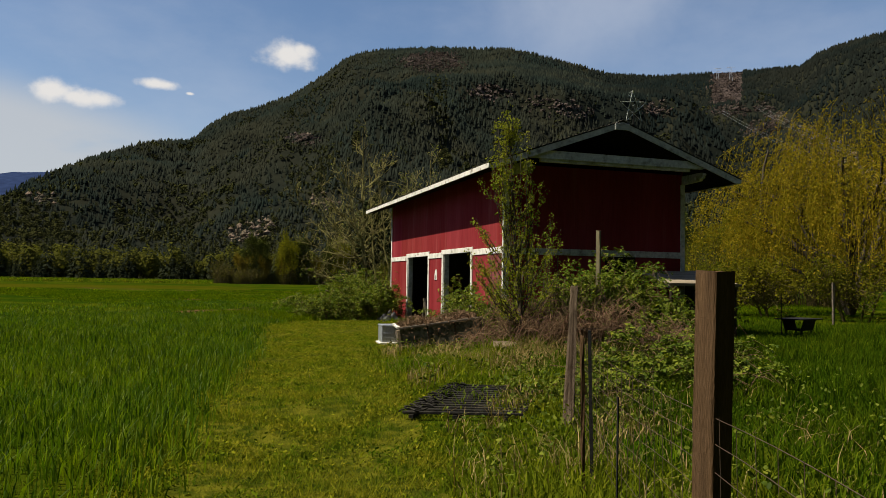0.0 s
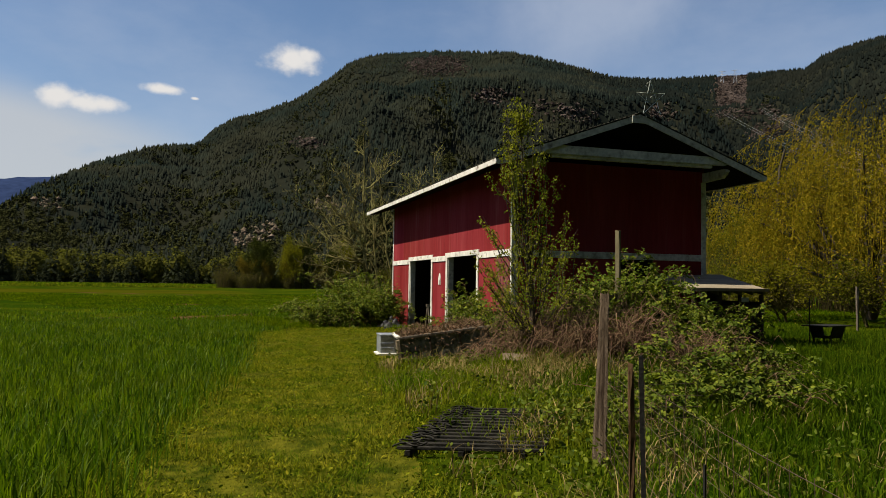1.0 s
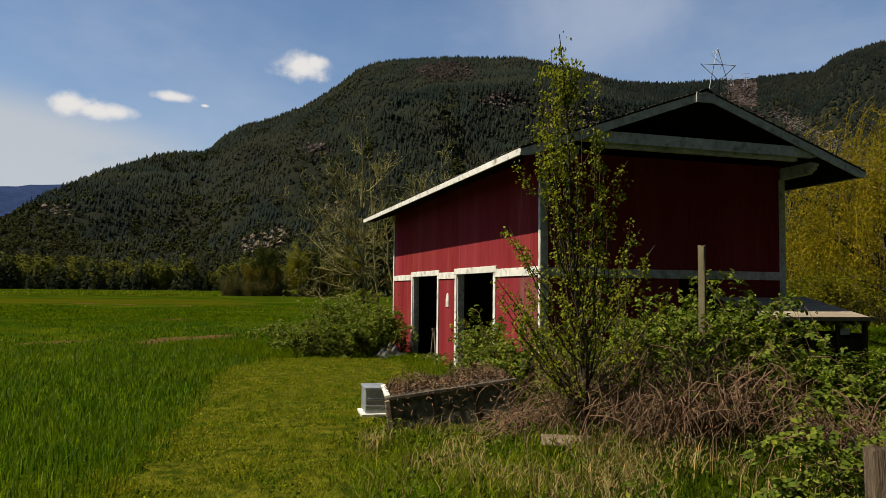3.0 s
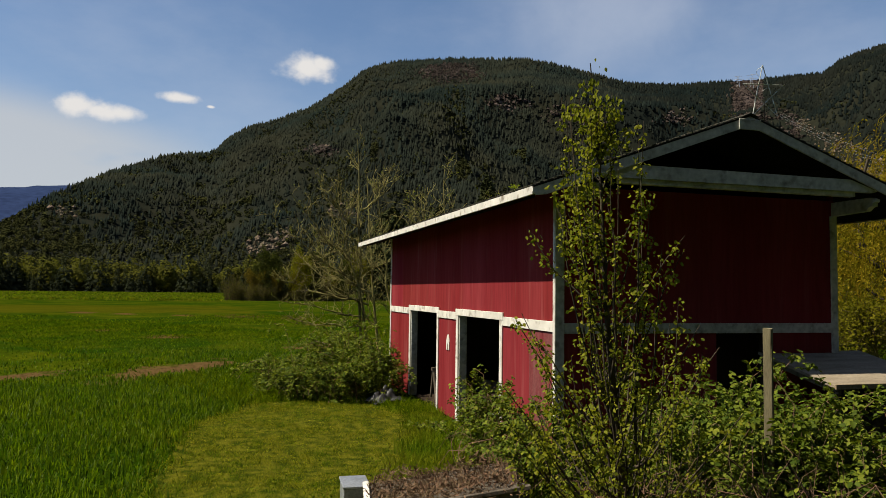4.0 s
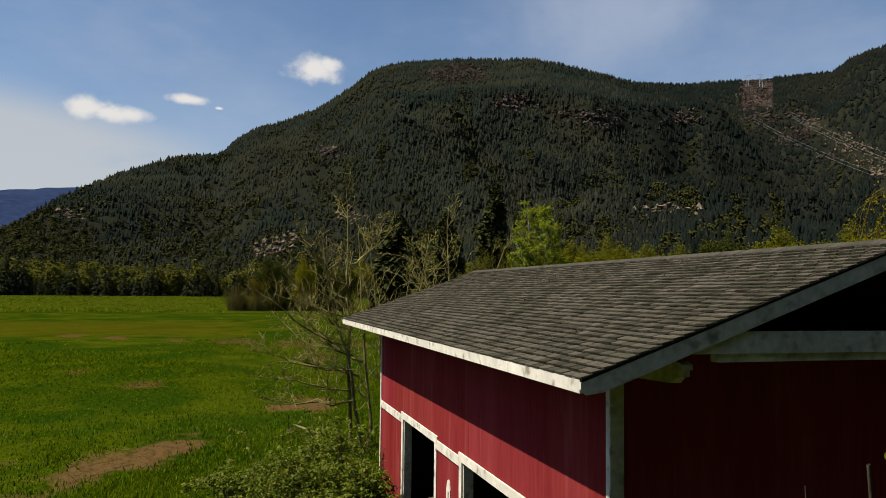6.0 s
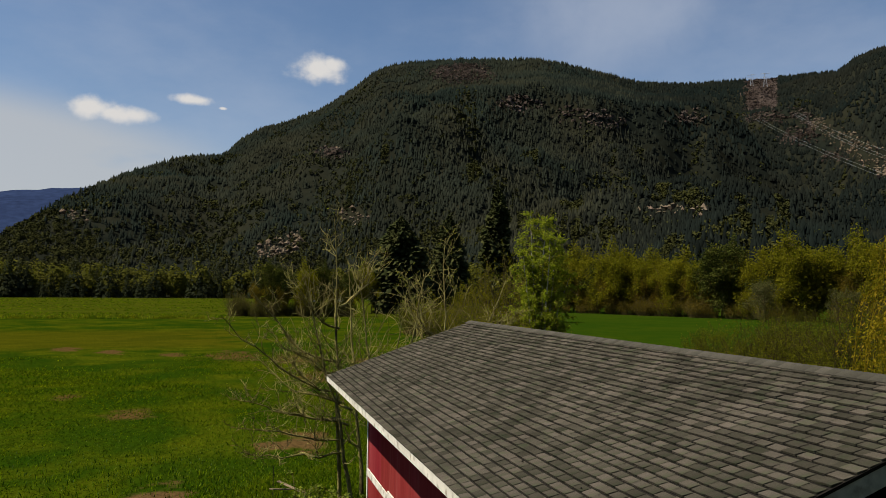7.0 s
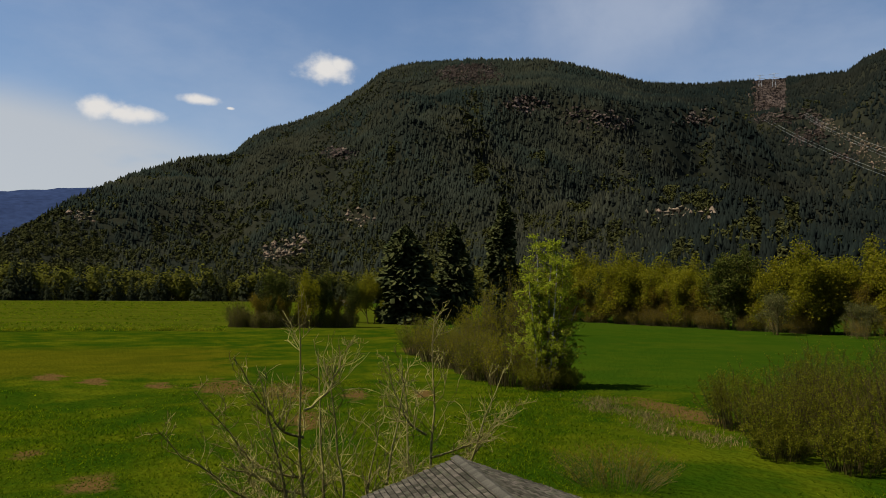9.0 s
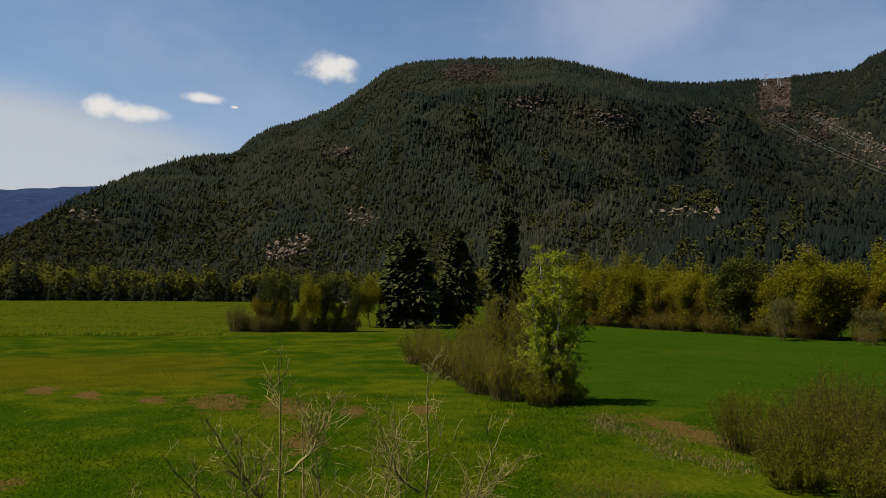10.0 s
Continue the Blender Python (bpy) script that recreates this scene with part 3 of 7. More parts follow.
def clump_arrays(rng, x, y, z, h, w, lumps):
    """Broad crowns as loose heaps of uneven eight-sided lumps."""
    n = len(x)
    d = rand_dirs(rng, n * lumps).reshape(n, lumps, 3) * rng.uniform(0.35, 1.0, (n, lumps, 1)) ** 0.5
    c = np.stack([x, y, z + h * 0.58], -1)[:, None] + d * np.stack([w, w, h * 0.42], -1)[:, None]
    s = (w[:, None] * rng.uniform(0.22, 0.45, (n, lumps)) * min(1.0, (16 / lumps) ** 0.4))[..., None, None]
    octa = np.array([(1, 0, 0), (-1, 0, 0), (0, 1, 0), (0, -1, 0), (0, 0, 1), (0, 0, -1)], float)
    v = c[:, :, None] + octa * s * rng.uniform(0.6, 1.4, (n, lumps, 6, 1)) + rng.normal(0, 0.12, (n, lumps, 6, 3)) * s
    tri = np.array([(0, 2, 4), (2, 1, 4), (1, 3, 4), (3, 0, 4), (2, 0, 5), (1, 2, 5), (3, 1, 5), (0, 3, 5)])
    i = np.arange(n * lumps)[:, None, None] * 6
    return v.reshape(-1, 3), (i + tri).reshape(-1, 3)


def crown_arrays(rng, x, y, z, h, w, cards, card):
    """Far broad crowns: loose ovals of many leafy sprays."""
    n = len(x)
    d = rand_dirs(rng, n * cards).reshape(n, cards, 3) * rng.uniform(0.25, 1.0, (n, cards, 1)) ** 0.45
    lump = 1 + 0.22 * np.sin(5 * d[..., :1] + 4 * d[..., 2:] + rng.uniform(0, 6, (n, 1, 1)))
    c = (np.stack([x, y, z + h * 0.55], -1)[:, None] + d * lump * np.stack([w, w, h * 0.45], -1)[:, None]).reshape(-1, 3)
    m = len(c)
    out = d.reshape(-1, 3) + np.array([0, 0, 0.35]) + rng.normal(0, 0.35, (m, 3))
    out /= np.linalg.norm(out, axis=1, keepdims=True)
    u = np.cross(out, rand_dirs(rng, m))
    u /= np.linalg.norm(u, axis=1, keepdims=True) + 1e-9
    t = np.cross(out, u)
    s = np.repeat(w * card, cards)[:, None] * 0.5
    v = np.stack([c + k * s * rng.uniform(0.5, 1.4, (m, 1)) for k in (u, t, -u, -t)], 1).reshape(-1, 3)
    i = np.arange(m)[:, None] * 4
    return v, np.concatenate([i + [0, 1, 2], i + [0, 2, 3]], 1).reshape(-1, 3)


crowns = []
for sel, cards, card in ((broad & (r < 1000), 36, 0.56), (broad & (r >= 1000), 12, 0.95)):
    s2 = size[sel] * np.interp(r[sel], (500, 1500), (0.75, 0.62))
    crowns.append(crown_arrays(rng, X[sel], Y[sel], h[sel] - 1, s2, s2 * 0.46, cards, card))
v, f = merged(*crowns)
tagged(part("broadleaf_forest", mesh_from("broadleaf_forest", v, f), BROAD), "yellow-green spring broadleaf trees low on the slope", "forest", kind="stuff")

# open ground on the slope: thin sheets of cut slope and heaps of boulders
az2, r2, h2 = scatter_slope(230000, 0.7)
op_ = (swath_mask(az2, h2 / r2) | cut_mask(az2 + rng.normal(0, 0.3, len(az2)), h2 / r2 + rng.normal(0, 0.002, len(az2))) & (rng.uniform(0, 1, len(az2)) < 0.9)) & (h2 > 2)
az2, r2, h2 = az2[op_], r2[op_], h2[op_]
X2, Y2 = r2 * np.sin(np.radians(az2)), r2 * np.cos(np.radians(az2))
e2 = h2 / r2
rocky = (e2 < 0.12) | ((az2 > 42) & (e2 < 0.215) & swath_mask(az2, e2)) | (rng.uniform(0, 1, len(az2)) < 0.03)
sz = rng.uniform(3.0, 7.0, len(az2))
v, f = clump_arrays(rng, X2[rocky], Y2[rocky], h2[rocky] - 2, sz[rocky] * 1.5, sz[rocky] * 1.15, 1)
crag = mesh_from("cliff_rock", v, f)
crag.shade_flat()
tagged(part("cliff_rock", crag, ROCK), "pale grey broken rock faces among the trees", "rock", kind="stuff")
v, f = crown_arrays(rng, X2[~rocky], Y2[~rocky], h2[~rocky] - 1, sz[~rocky] * 0.5, sz[~rocky] * 1.1, 7, 0.8)
tagged(part("cut_brush", mesh_from("cut_brush", v, f), CLEARCUT), "reddish brown brush on the cut slope", "brush", kind="stuff")

# ---- barn ----
UNDERLAY = mat("roofing_felt", (0.022, 0.020, 0.018), (0.014, 0.013, 0.012), 3, 0.95, 0.2, 60)
WIDE, LONG, GABLE_Y = 4.70, 10.16, -0.125
EAVE_X, EAVE_Z, RIDGE_X, RIDGE_Z = -0.71, 3.832, 2.475, 4.962
ROOF_Y0, ROOF_Y1 = -1.015, 11.27
PITCH = (RIDGE_Z - EAVE_Z) / (RIDGE_X - EAVE_X)


def roof_z(x):
    return RIDGE_Z - PITCH * abs(x - RIDGE_X)


barn = thing("barn", (0, 0, 0), "red wooden barn with white trim, open doorways and shingle roof", "barn")

# wall frames with the doorways left open
DOORS = ((1.97, 4.20), (5.67, 7.95))
UNDER = 0.13
solid = ((0.0, DOORS[0][0]), (DOORS[0][1], DOORS[1][0]), (DOORS[1][1], LONG))
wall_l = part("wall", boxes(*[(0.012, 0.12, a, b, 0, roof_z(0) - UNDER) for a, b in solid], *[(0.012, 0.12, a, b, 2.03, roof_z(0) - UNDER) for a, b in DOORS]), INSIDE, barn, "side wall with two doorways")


def gable_profile(x0, x1, z0):
    pts = [(x0, z0), (x1, z0), (x1, roof_z(x1) - UNDER)]
    if x0 < RIDGE_X < x1:
        pts.append((RIDGE_X, RIDGE_Z - UNDER))
    return pts + [(x0, roof_z(x0) - UNDER)]


LOFT = 3.96


def cut_profile(x0, x1, z0):
    """The front gable's siding stops at the loft's open triangle."""
    pts = [(x0, z0), (x1, z0), (x1, min(LOFT, roof_z(x1) - UNDER))]
    for edge in (RIDGE_X + (RIDGE_Z - UNDER - LOFT) / PITCH, RIDGE_X - (RIDGE_Z - UNDER - LOFT) / PITCH):
        if x0 + 0.01 < edge < x1 - 0.01:
            pts.append((edge, LOFT))
    return pts + [(x0, min(LOFT, roof_z(x0) - UNDER))]


WICKET = (2.55, 3.38)  # a plain dark doorway in the front gable
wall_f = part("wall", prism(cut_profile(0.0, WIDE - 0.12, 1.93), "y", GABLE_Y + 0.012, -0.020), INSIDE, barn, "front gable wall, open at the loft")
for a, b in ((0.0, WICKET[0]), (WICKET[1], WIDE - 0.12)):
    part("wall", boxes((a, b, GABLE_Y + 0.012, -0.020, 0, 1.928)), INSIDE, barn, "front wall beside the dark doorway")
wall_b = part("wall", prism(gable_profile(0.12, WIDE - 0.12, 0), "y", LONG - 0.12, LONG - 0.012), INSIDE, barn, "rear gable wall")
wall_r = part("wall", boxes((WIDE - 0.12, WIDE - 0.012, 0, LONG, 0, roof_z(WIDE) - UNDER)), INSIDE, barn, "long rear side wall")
part("floor_slab", boxes((0.12, WIDE - 0.12, 0.12, LONG - 0.12, -0.05, 0.03)), INSIDE, barn, "dark barn floor")
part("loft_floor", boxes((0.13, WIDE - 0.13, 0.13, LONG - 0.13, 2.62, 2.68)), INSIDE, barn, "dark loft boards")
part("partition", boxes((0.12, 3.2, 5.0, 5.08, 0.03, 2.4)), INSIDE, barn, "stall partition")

# siding sheets, each a piece with a fine joint
seams = [GABLE_Y + 0.012, 0.29, 1.51, 2.73, 3.95, 5.17, 6.39, 7.61, 8.83, LONG]
TRIM = 0.12
for a, b in zip(seams[:-1], seams[1:]):
    gap = 0.0035 if a == 3.95 else 0.0008
    part("panel", boxes((-0.012, 0.012, a + gap, b - (0.0035 if b == 3.95 else 0.0008), 2.06, roof_z(0) - UNDER + 0.02), bevel=0.001), RED, wall_l)
low_runs = ((GABLE_Y + 0.012, 0.78), (0.78, DOORS[0][0] - TRIM), (DOORS[0][1] + TRIM, DOORS[1][0] - TRIM), (DOORS[1][1] + TRIM, LONG))
for k, (a, b) in enumerate(low_runs):
    part("panel", boxes((-0.012, 0.012, a + 0.001, b - 0.001, 0.02, 2.0), bevel=0.001), FADED if k == 0 else RED, wall_l, "faded patch of red siding" if k == 0 else "")
gx = [0.0, 0.61, 1.83, RIDGE_X, 3.05, 4.27, WIDE]
for wall, y0, y1 in ((wall_f, GABLE_Y - 0.012, GABLE_Y + 0.012), (wall_b, LONG - 0.012, LONG + 0.012)):
    for a, b in zip(gx[:-1], gx[1:]):
        part("panel", prism((cut_profile if wall is wall_f else gable_profile)(a + 0.001, b - 0.001, 2.06), "y", y0, y1), RED, wall)
        if wall is wall_b:
            part("panel", boxes((a + 0.001, b - 0.001, y0, y1, 0.02, 2.0), bevel=0.001), RED, wall)
for a, b in ((0.0, 0.61), (0.61, 1.83), (1.83, WICKET[0]), (WICKET[1], 4.27), (4.27, WIDE)):
    part("panel", boxes((a + 0.001, b - 0.001, GABLE_Y - 0.012, GABLE_Y + 0.012, 0.02, 2.0), bevel=0.001), RED, wall_f)
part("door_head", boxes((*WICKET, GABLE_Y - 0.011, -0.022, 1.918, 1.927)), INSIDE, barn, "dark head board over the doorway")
for a, b in zip(seams[:-1], seams[1:]):
    part("panel", boxes((WIDE - 0.012, WIDE + 0.012, a + 0.002, b - 0.002, 0.02, roof_z(WIDE) - UNDER), bevel=0.002), RED, wall_r)

# white trim: belt boards, corner boards, door frames
for a, b in ((-0.080, DOORS[0][0] - TRIM), (DOORS[0][1] + TRIM, DOORS[1][0] - TRIM), (DOORS[1][1] + TRIM, LONG - 0.05)):
    part("belt_board", boxes((-0.034, -0.012, a, b, 1.945, 2.09), bevel=0.003), WHITE, wall_l)
for a, b in ((0.107, 3.38), (3.384, WIDE - 0.09)):
    part("belt_board", boxes((a, b, GABLE_Y - 0.034, GABLE_Y - 0.012, 1.925, 2.07), bevel=0.003), OLDWHITE, wall_f)
for y0, y1 in ((GABLE_Y - 0.010, -0.082), (LONG - 0.048, LONG + 0.034)):
    part("corner_board", boxes((-0.034, -0.012, y0, y1, 0.02, 3.87), bevel=0.003), WHITE, wall_l)
for x0, x1 in ((-0.034, 0.105), (WIDE - 0.088, WIDE + 0.034)):
    part("corner_board", boxes((x0, x1, GABLE_Y - 0.036, GABLE_Y - 0.013, 0.02, 3.72), bevel=0.003), OLDWHITE, wall_f)
for a, b in DOORS:
    part("door_frame", boxes((-0.040, -0.012, a - 0.15, b + 0.145, 2.03, 2.155), bevel=0.004), WHITE, wall_l, "white door head board")
    for y0, y1 in ((a - 0.12, a), (b, b + 0.12)):
        part("door_trim", boxes((-0.036, -0.010, y0, y1, 0.02, 2.03), bevel=0.003), WHITE, wall_l)
    for y0, y1 in ((a + 0.002, a + 0.03), (b - 0.03, b - 0.002)):
        part("door_jamb", boxes((-0.008, 0.14, y0, y1, 0.02, 2.03), bevel=0.003), OLDWHITE, wall_l)

# roof decks, soffit edges and gable front
roofs = []
for side in (-1, 1):
    edge = EAVE_X if side < 0 else 2 * RIDGE_X - EAVE_X
    prof = [(edge, EAVE_Z - 0.012), (RIDGE_X, RIDGE_Z - 0.012), (RIDGE_X, RIDGE_Z - 0.11), (edge, EAVE_Z - 0.11)]
    roofs.append(part("roof", prism(prof, "y", ROOF_Y0 + 0.03, ROOF_Y1 - 0.03), UNDERLAY, barn, "shingled roof slope"))
    part("fascia", boxes((edge - 0.025 if side < 0 else edge, edge if side < 0 else edge + 0.025, ROOF_Y0 + 0.03, ROOF_Y1 - 0.03, EAVE_Z - 0.128, EAVE_Z - 0.022), bevel=0.003), WHITE, roofs[-1], "white eave board")
    for y0 in (ROOF_Y0, ROOF_Y1 - 0.03):
        dz = 0.15
        prof = [(edge + side * 0.028, EAVE_Z - 0.045), (RIDGE_X - side * -0.002, RIDGE_Z - 0.034), (RIDGE_X - side * -0.002, RIDGE_Z - 0.012 - dz), (edge - side * 0.16, EAVE_Z - 0.120), (edge - side * 0.02, EAVE_Z - 0.138), (edge + side * 0.028, EAVE_Z - 0.095)]
        part("rake_board", prism(prof, "y", y0, y0 + 0.028), OLDWHITE, roofs[-1], "peeling white gable board")
    for y0, y1 in ((ROOF_Y0 - 0.002, ROOF_Y0 + 0.03), (ROOF_Y1 - 0.03, ROOF_Y1 + 0.002)):
        prof = [(edge + side * 0.02, EAVE_Z - 0.014), (RIDGE_X, RIDGE_Z - 0.010), (RIDGE_X, RIDGE_Z - 0.033), (edge + side * 0.02, EAVE_Z - 0.042)]
        part("drip_edge", prism(prof, "y", y0, y1), UNDERLAY, roofs[-1], "dark edge strip under the shingles")
    for y in np.arange(0.6, 11, 0.61):
        prof = [(edge + side * -0.02, EAVE_Z - 0.112), (RIDGE_X + side * 1.9, RIDGE_Z - 1.9 * PITCH - 0.112), (RIDGE_X + side * 1.9, RIDGE_Z - 1.9 * PITCH - 0.2), (edge + side * -0.30, EAVE_Z + 0.30 * PITCH - 0.19), (edge + side * -0.02, EAVE_Z - 0.125)]
        part("rafter", prism(prof, "y", y, y + 0.04), INSIDE, roofs[-1])
tie = part("tie_beam", prism([(0.26, 3.985), (4.62, 3.985), (4.68, 4.01), (4.28, 4.13), (4.20, 4.155), (0.68, 4.165), (0.60, 4.14), (0.20, 4.01)], "y", ROOF_Y0 + 0.034, ROOF_Y0 + 0.115), OLDWHITE, barn, "peeling white timber across the gable")
part("tie_ledge", boxes((0.50, 4.30, ROOF_Y0 + 0.060, ROOF_Y0 + 0.160, 3.915, 3.984), bevel=0.004), OLDWHITE, tie)
for x in (0.22, 4.70):
    prof = [(GABLE_Y, 3.93), (-0.87, 3.93), (-0.95, 3.90), (-0.95, 3.86), (-0.91, 3.85), (-0.91, 3.80), (-0.85, 3.79), (-0.79, 3.74), (GABLE_Y, 3.72)]
    part("bracket", prism(prof, "x", x - 0.05, x + 0.05), OLDWHITE, barn, "scroll-cut roof bracket")
part("ridge_post", boxes((RIDGE_X - 0.19, RIDGE_X + 0.16, ROOF_Y0 - 0.018, ROOF_Y0 - 0.002, RIDGE_Z - 0.225, RIDGE_Z - 0.075), bevel=0.004), OLDWHITE, barn, "peeling white peak board")

# shingles: every tab its own wedge; the nearest stretch as pieces, the rest joined
EXPOSE = 0.106
RUN = math.hypot(RIDGE_X - EAVE_X, RIDGE_Z - EAVE_Z)
COURSES = int(RUN / EXPOSE) + 1
up_len = RUN / COURSES


def tab_mesh(length, wide, low):
    bm = bmesh.new()
    hx, hy = length, wide / 2 - 0.0055
    co = ((0, -hy, 0), (0, hy, 0), (0, -hy, low), (0, hy, low), (hx, -hy, 0), (hx, hy, 0), (hx, -hy, 0.003), (hx, hy, 0.003))
    v = [bm.verts.new(c) for c in co]
    for q in ((0, 1, 3, 2), (4, 6, 7, 5), (0, 2, 6, 4), (1, 5, 7, 3), (2, 3, 7, 6)):
        bm.faces.new([v[i] for i in q])
    me = bpy.data.meshes.new("shingle")
    bm.to_mesh(me)
    bm.free()
    me.materials.append(SHINGLE)
    return me


tabs = [(0.158, tab_mesh(up_len * k, w, low)) for w, k, low in ((0.158, 0.86, 0.014), (0.155, 0.84, 0.018), (0.160, 0.87, 0.012), (0.154, 0.85, 0.016), (0.157, 0.80, 0.015))]
srng = random.Random(5)
rest_v, rest_f = [], []
tilt = math.atan(PITCH)
singles = 0
for side in (-1, 1):
    for c in range(COURSES):
        d = c * up_len
        x = EAVE_X - 0.03 + d * math.cos(tilt)
        z = EAVE_Z - 0.03 * PITCH + d * math.sin(tilt) - 0.008
        y, stop = ROOF_Y0 - 0.004 - 0.079 * (c % 2) + srng.uniform(-0.012, 0.012), ROOF_Y1 + 0.004
        while y < stop - 0.05:
            wide, me = srng.choice(tabs)
            m = Matrix.Translation((x, min(max(y, ROOF_Y0 - 0.004) + wide / 2, stop - wide / 2), z + srng.uniform(0, 0.004) + (0.003 if y < ROOF_Y0 - 0.01 else 0.0))) @ Matrix.Rotation(-tilt, 4, "Y") @ Matrix.Rotation(srng.gauss(0, 0.006), 4, "Z")
            if side > 0:
                m = Matrix.Translation((2 * RIDGE_X, 0, 0)) @ Matrix.Diagonal((-1, 1, 1, 1)) @ m
            if side < 0 and y < 1.6 and singles < 300:
                part("shingle", me, None, roofs[0], at=m)
                singles += 1
            else:
                base = len(rest_v)
                rest_v += [tuple(m @ q.co) for q in me.vertices]
                rest_f += [tuple(base + i for i in p.vertices) for p in me.polygons]
            y += wide
rest = mesh_from("shingles", rest_v, rest_f)
rest.shade_flat()
tagged(part("shingles", rest, SHINGLE_REST, roofs[0]), kind="stuff")
cap = prism([(-0.115, -0.115 * PITCH - 0.004), (0, 0), (0.115, -0.115 * PITCH - 0.004), (0.115, -0.115 * PITCH + 0.006), (0, 0.014), (-0.115, -0.115 * PITCH + 0.006)], "y", -0.15, 0.15)
cap_me = bpy.data.meshes.new("ridge_cap")
cap.to_mesh(cap_me)
cap.free()
cap_me.materials.append(CAP)
for k in range(102):
    part("ridge_cap", cap_me, None, roofs[0], at=pose(RIDGE_X, ROOF_Y0 + 0.13 + k * 0.1195, RIDGE_Z + 0.006, srng.gauss(1.6, 0.3), 0, srng.gauss(0, 0.6)))

# cones and moss crumbs lying on the shingles
lumps_v, lumps_f = [], []
for k in range(24):
    x, y = srng.uniform(EAVE_X + 0.2, RIDGE_X - 0.1), srng.uniform(-0.6, 10.8)
    c, s_ = Vector((x, y, roof_z(x) + 0.016)), srng.uniform(0.006, 0.015)
    base = len(lumps_v)
    lumps_v += [tuple(c + Vector(q) * s_ * srng.uniform(0.7, 1.3)) for q in ((1, 0, 0), (-1, 0, 0), (0, 1, 0), (0, -1, 0), (0, 0, 0.8), (0, 0, -0.8))]
    lumps_f += [tuple(base + i for i in q) for q in ((0, 2, 4), (2, 1, 4), (1, 3, 4), (3, 0, 4), (2, 0, 5), (1, 2, 5), (3, 1, 5), (0, 3, 5))]
tagged(part("roof_litter", mesh_from("roof_litter", lumps_v, lumps_f), UNDERLAY), "dark moss crumbs and cones on the shingles", "litter", kind="stuff")

# ---- plants: materials ----
FIELDGRASS = mat("field_grass", (0.060, 0.118, 0.0026), (0.100, 0.146, 0.0040), 0.5, 0.5, 0.0, 3, island=0.50, leaf=0.45, gloss=0.12)
MEADOW = mat("meadow_grass", (0.043, 0.086, 0.0020), (0.088, 0.116, 0.0030), 0.3, 0.8, 0.0, 2, island=0.42, leaf=0.5, contrast=1.2)
RANKGRASS = mat("rank_grass", (0.070, 0.135, 0.0050), (0.165, 0.170, 0.0120), 0.8, 0.75, 0.0, 3, island=0.35, leaf=0.45)
LAWN = mat("short_grass", (0.215, 0.218, 0.0155), (0.080, 0.118, 0.0060), 3.0, 0.8, 0.0, 3, island=0.55, leaf=0.4, contrast=2.0)
STRAW = mat("dry_stalks", (0.290, 0.225, 0.085), (0.150, 0.112, 0.048), 2.0, 0.8, 0.0, 8, island=0.35, leaf=0.15)
BRAMBLE = mat("bramble_leaf", (0.058, 0.090, 0.0085), (0.126, 0.154, 0.0160), 3.5, 0.6, 0.0, 12, island=0.50, leaf=0.28, gloss=0.06)
CANE = mat("dead_cane", (0.205, 0.138, 0.082), (0.080, 0.047, 0.028), 3.0, 0.8, 0.2, 30, island=0.35)
YOUNGLEAF = mat("young_aspen_leaf", (0.132, 0.156, 0.0115), (0.205, 0.212, 0.0185), 1.6, 0.55, 0.0, 20, island=0.28, piece=0.2, leaf=0.45, gloss=0.08)
BARK = mat("grey_brown_bark", (0.088, 0.0722, 0.0528), (0.0484, 0.0396, 0.0299), 4.0, 0.9, 0.5, 30, stretch=(1, 1, 0.4))
LICHEN = mat("mossy_pale_bark", (0.320, 0.285, 0.105), (0.075, 0.062, 0.028), 1.6, 0.9, 0.3, 20)
BIRCHBARK = mat("white_birch_bark", (0.46, 0.44, 0.38), (0.24, 0.225, 0.19), 3.0, 0.8, 0.3, 12, stretch=(1, 1, 4), spots=((0.06, 0.055, 0.05), 5, 0.62, 0.7))
WILLOWLEAF = mat("golden_willow_leaf", (0.160, 0.130, 0.0085), (0.230, 0.178, 0.0125), 0.5, 0.6, 0.0, 4, island=0.35, leaf=0.4)
BIRCHLEAF = mat("birch_leaf", (0.190, 0.240, 0.0190), (0.265, 0.300, 0.0280), 0.5, 0.6, 0.0, 4, island=0.30, leaf=0.50)
SCRUB = mat("olive_scrub_leaf", (0.128, 0.130, 0.0105), (0.068, 0.074, 0.0080), 0.5, 0.7, 0.0, 3, island=0.28, leaf=0.45)
RUSTLEAF = mat("rusty_bud_leaf", (0.155, 0.112, 0.0150), (0.105, 0.086, 0.0130), 0.15, 0.8, 0.0, 1.0, island=0.25, leaf=0.40)
HEDGELEAF = mat("spring_hedge_leaf", (0.180, 0.162, 0.0125), (0.108, 0.112, 0.0098), 0.12, 0.7, 0.0, 1.0, island=0.20, leaf=0.50)
DARKLEAF = mat("dark_shrub_leaf", (0.040, 0.050, 0.0100), (0.058, 0.066, 0.0120), 0.2, 0.7, 0.0, 1.0, island=0.40, leaf=0.2)
SPRUCE = mat("spruce_needles", (0.0290, 0.0375, 0.0145), (0.0500, 0.0540, 0.0190), 0.4, 0.9, 0.0, 2.0, island=0.30)
BLOSSOM = mat("pale_blossom", (0.106, 0.106, 0.044), (0.0616, 0.0686, 0.0158), 0.5, 0.7, 0.0, 3.0, island=0.3, leaf=0.3)
SCRUBWOOD = mat("dark_scrub_stem", (0.070, 0.058, 0.020), (0.032, 0.027, 0.011), 2.0, 0.9, 0.0, 10, island=0.3)
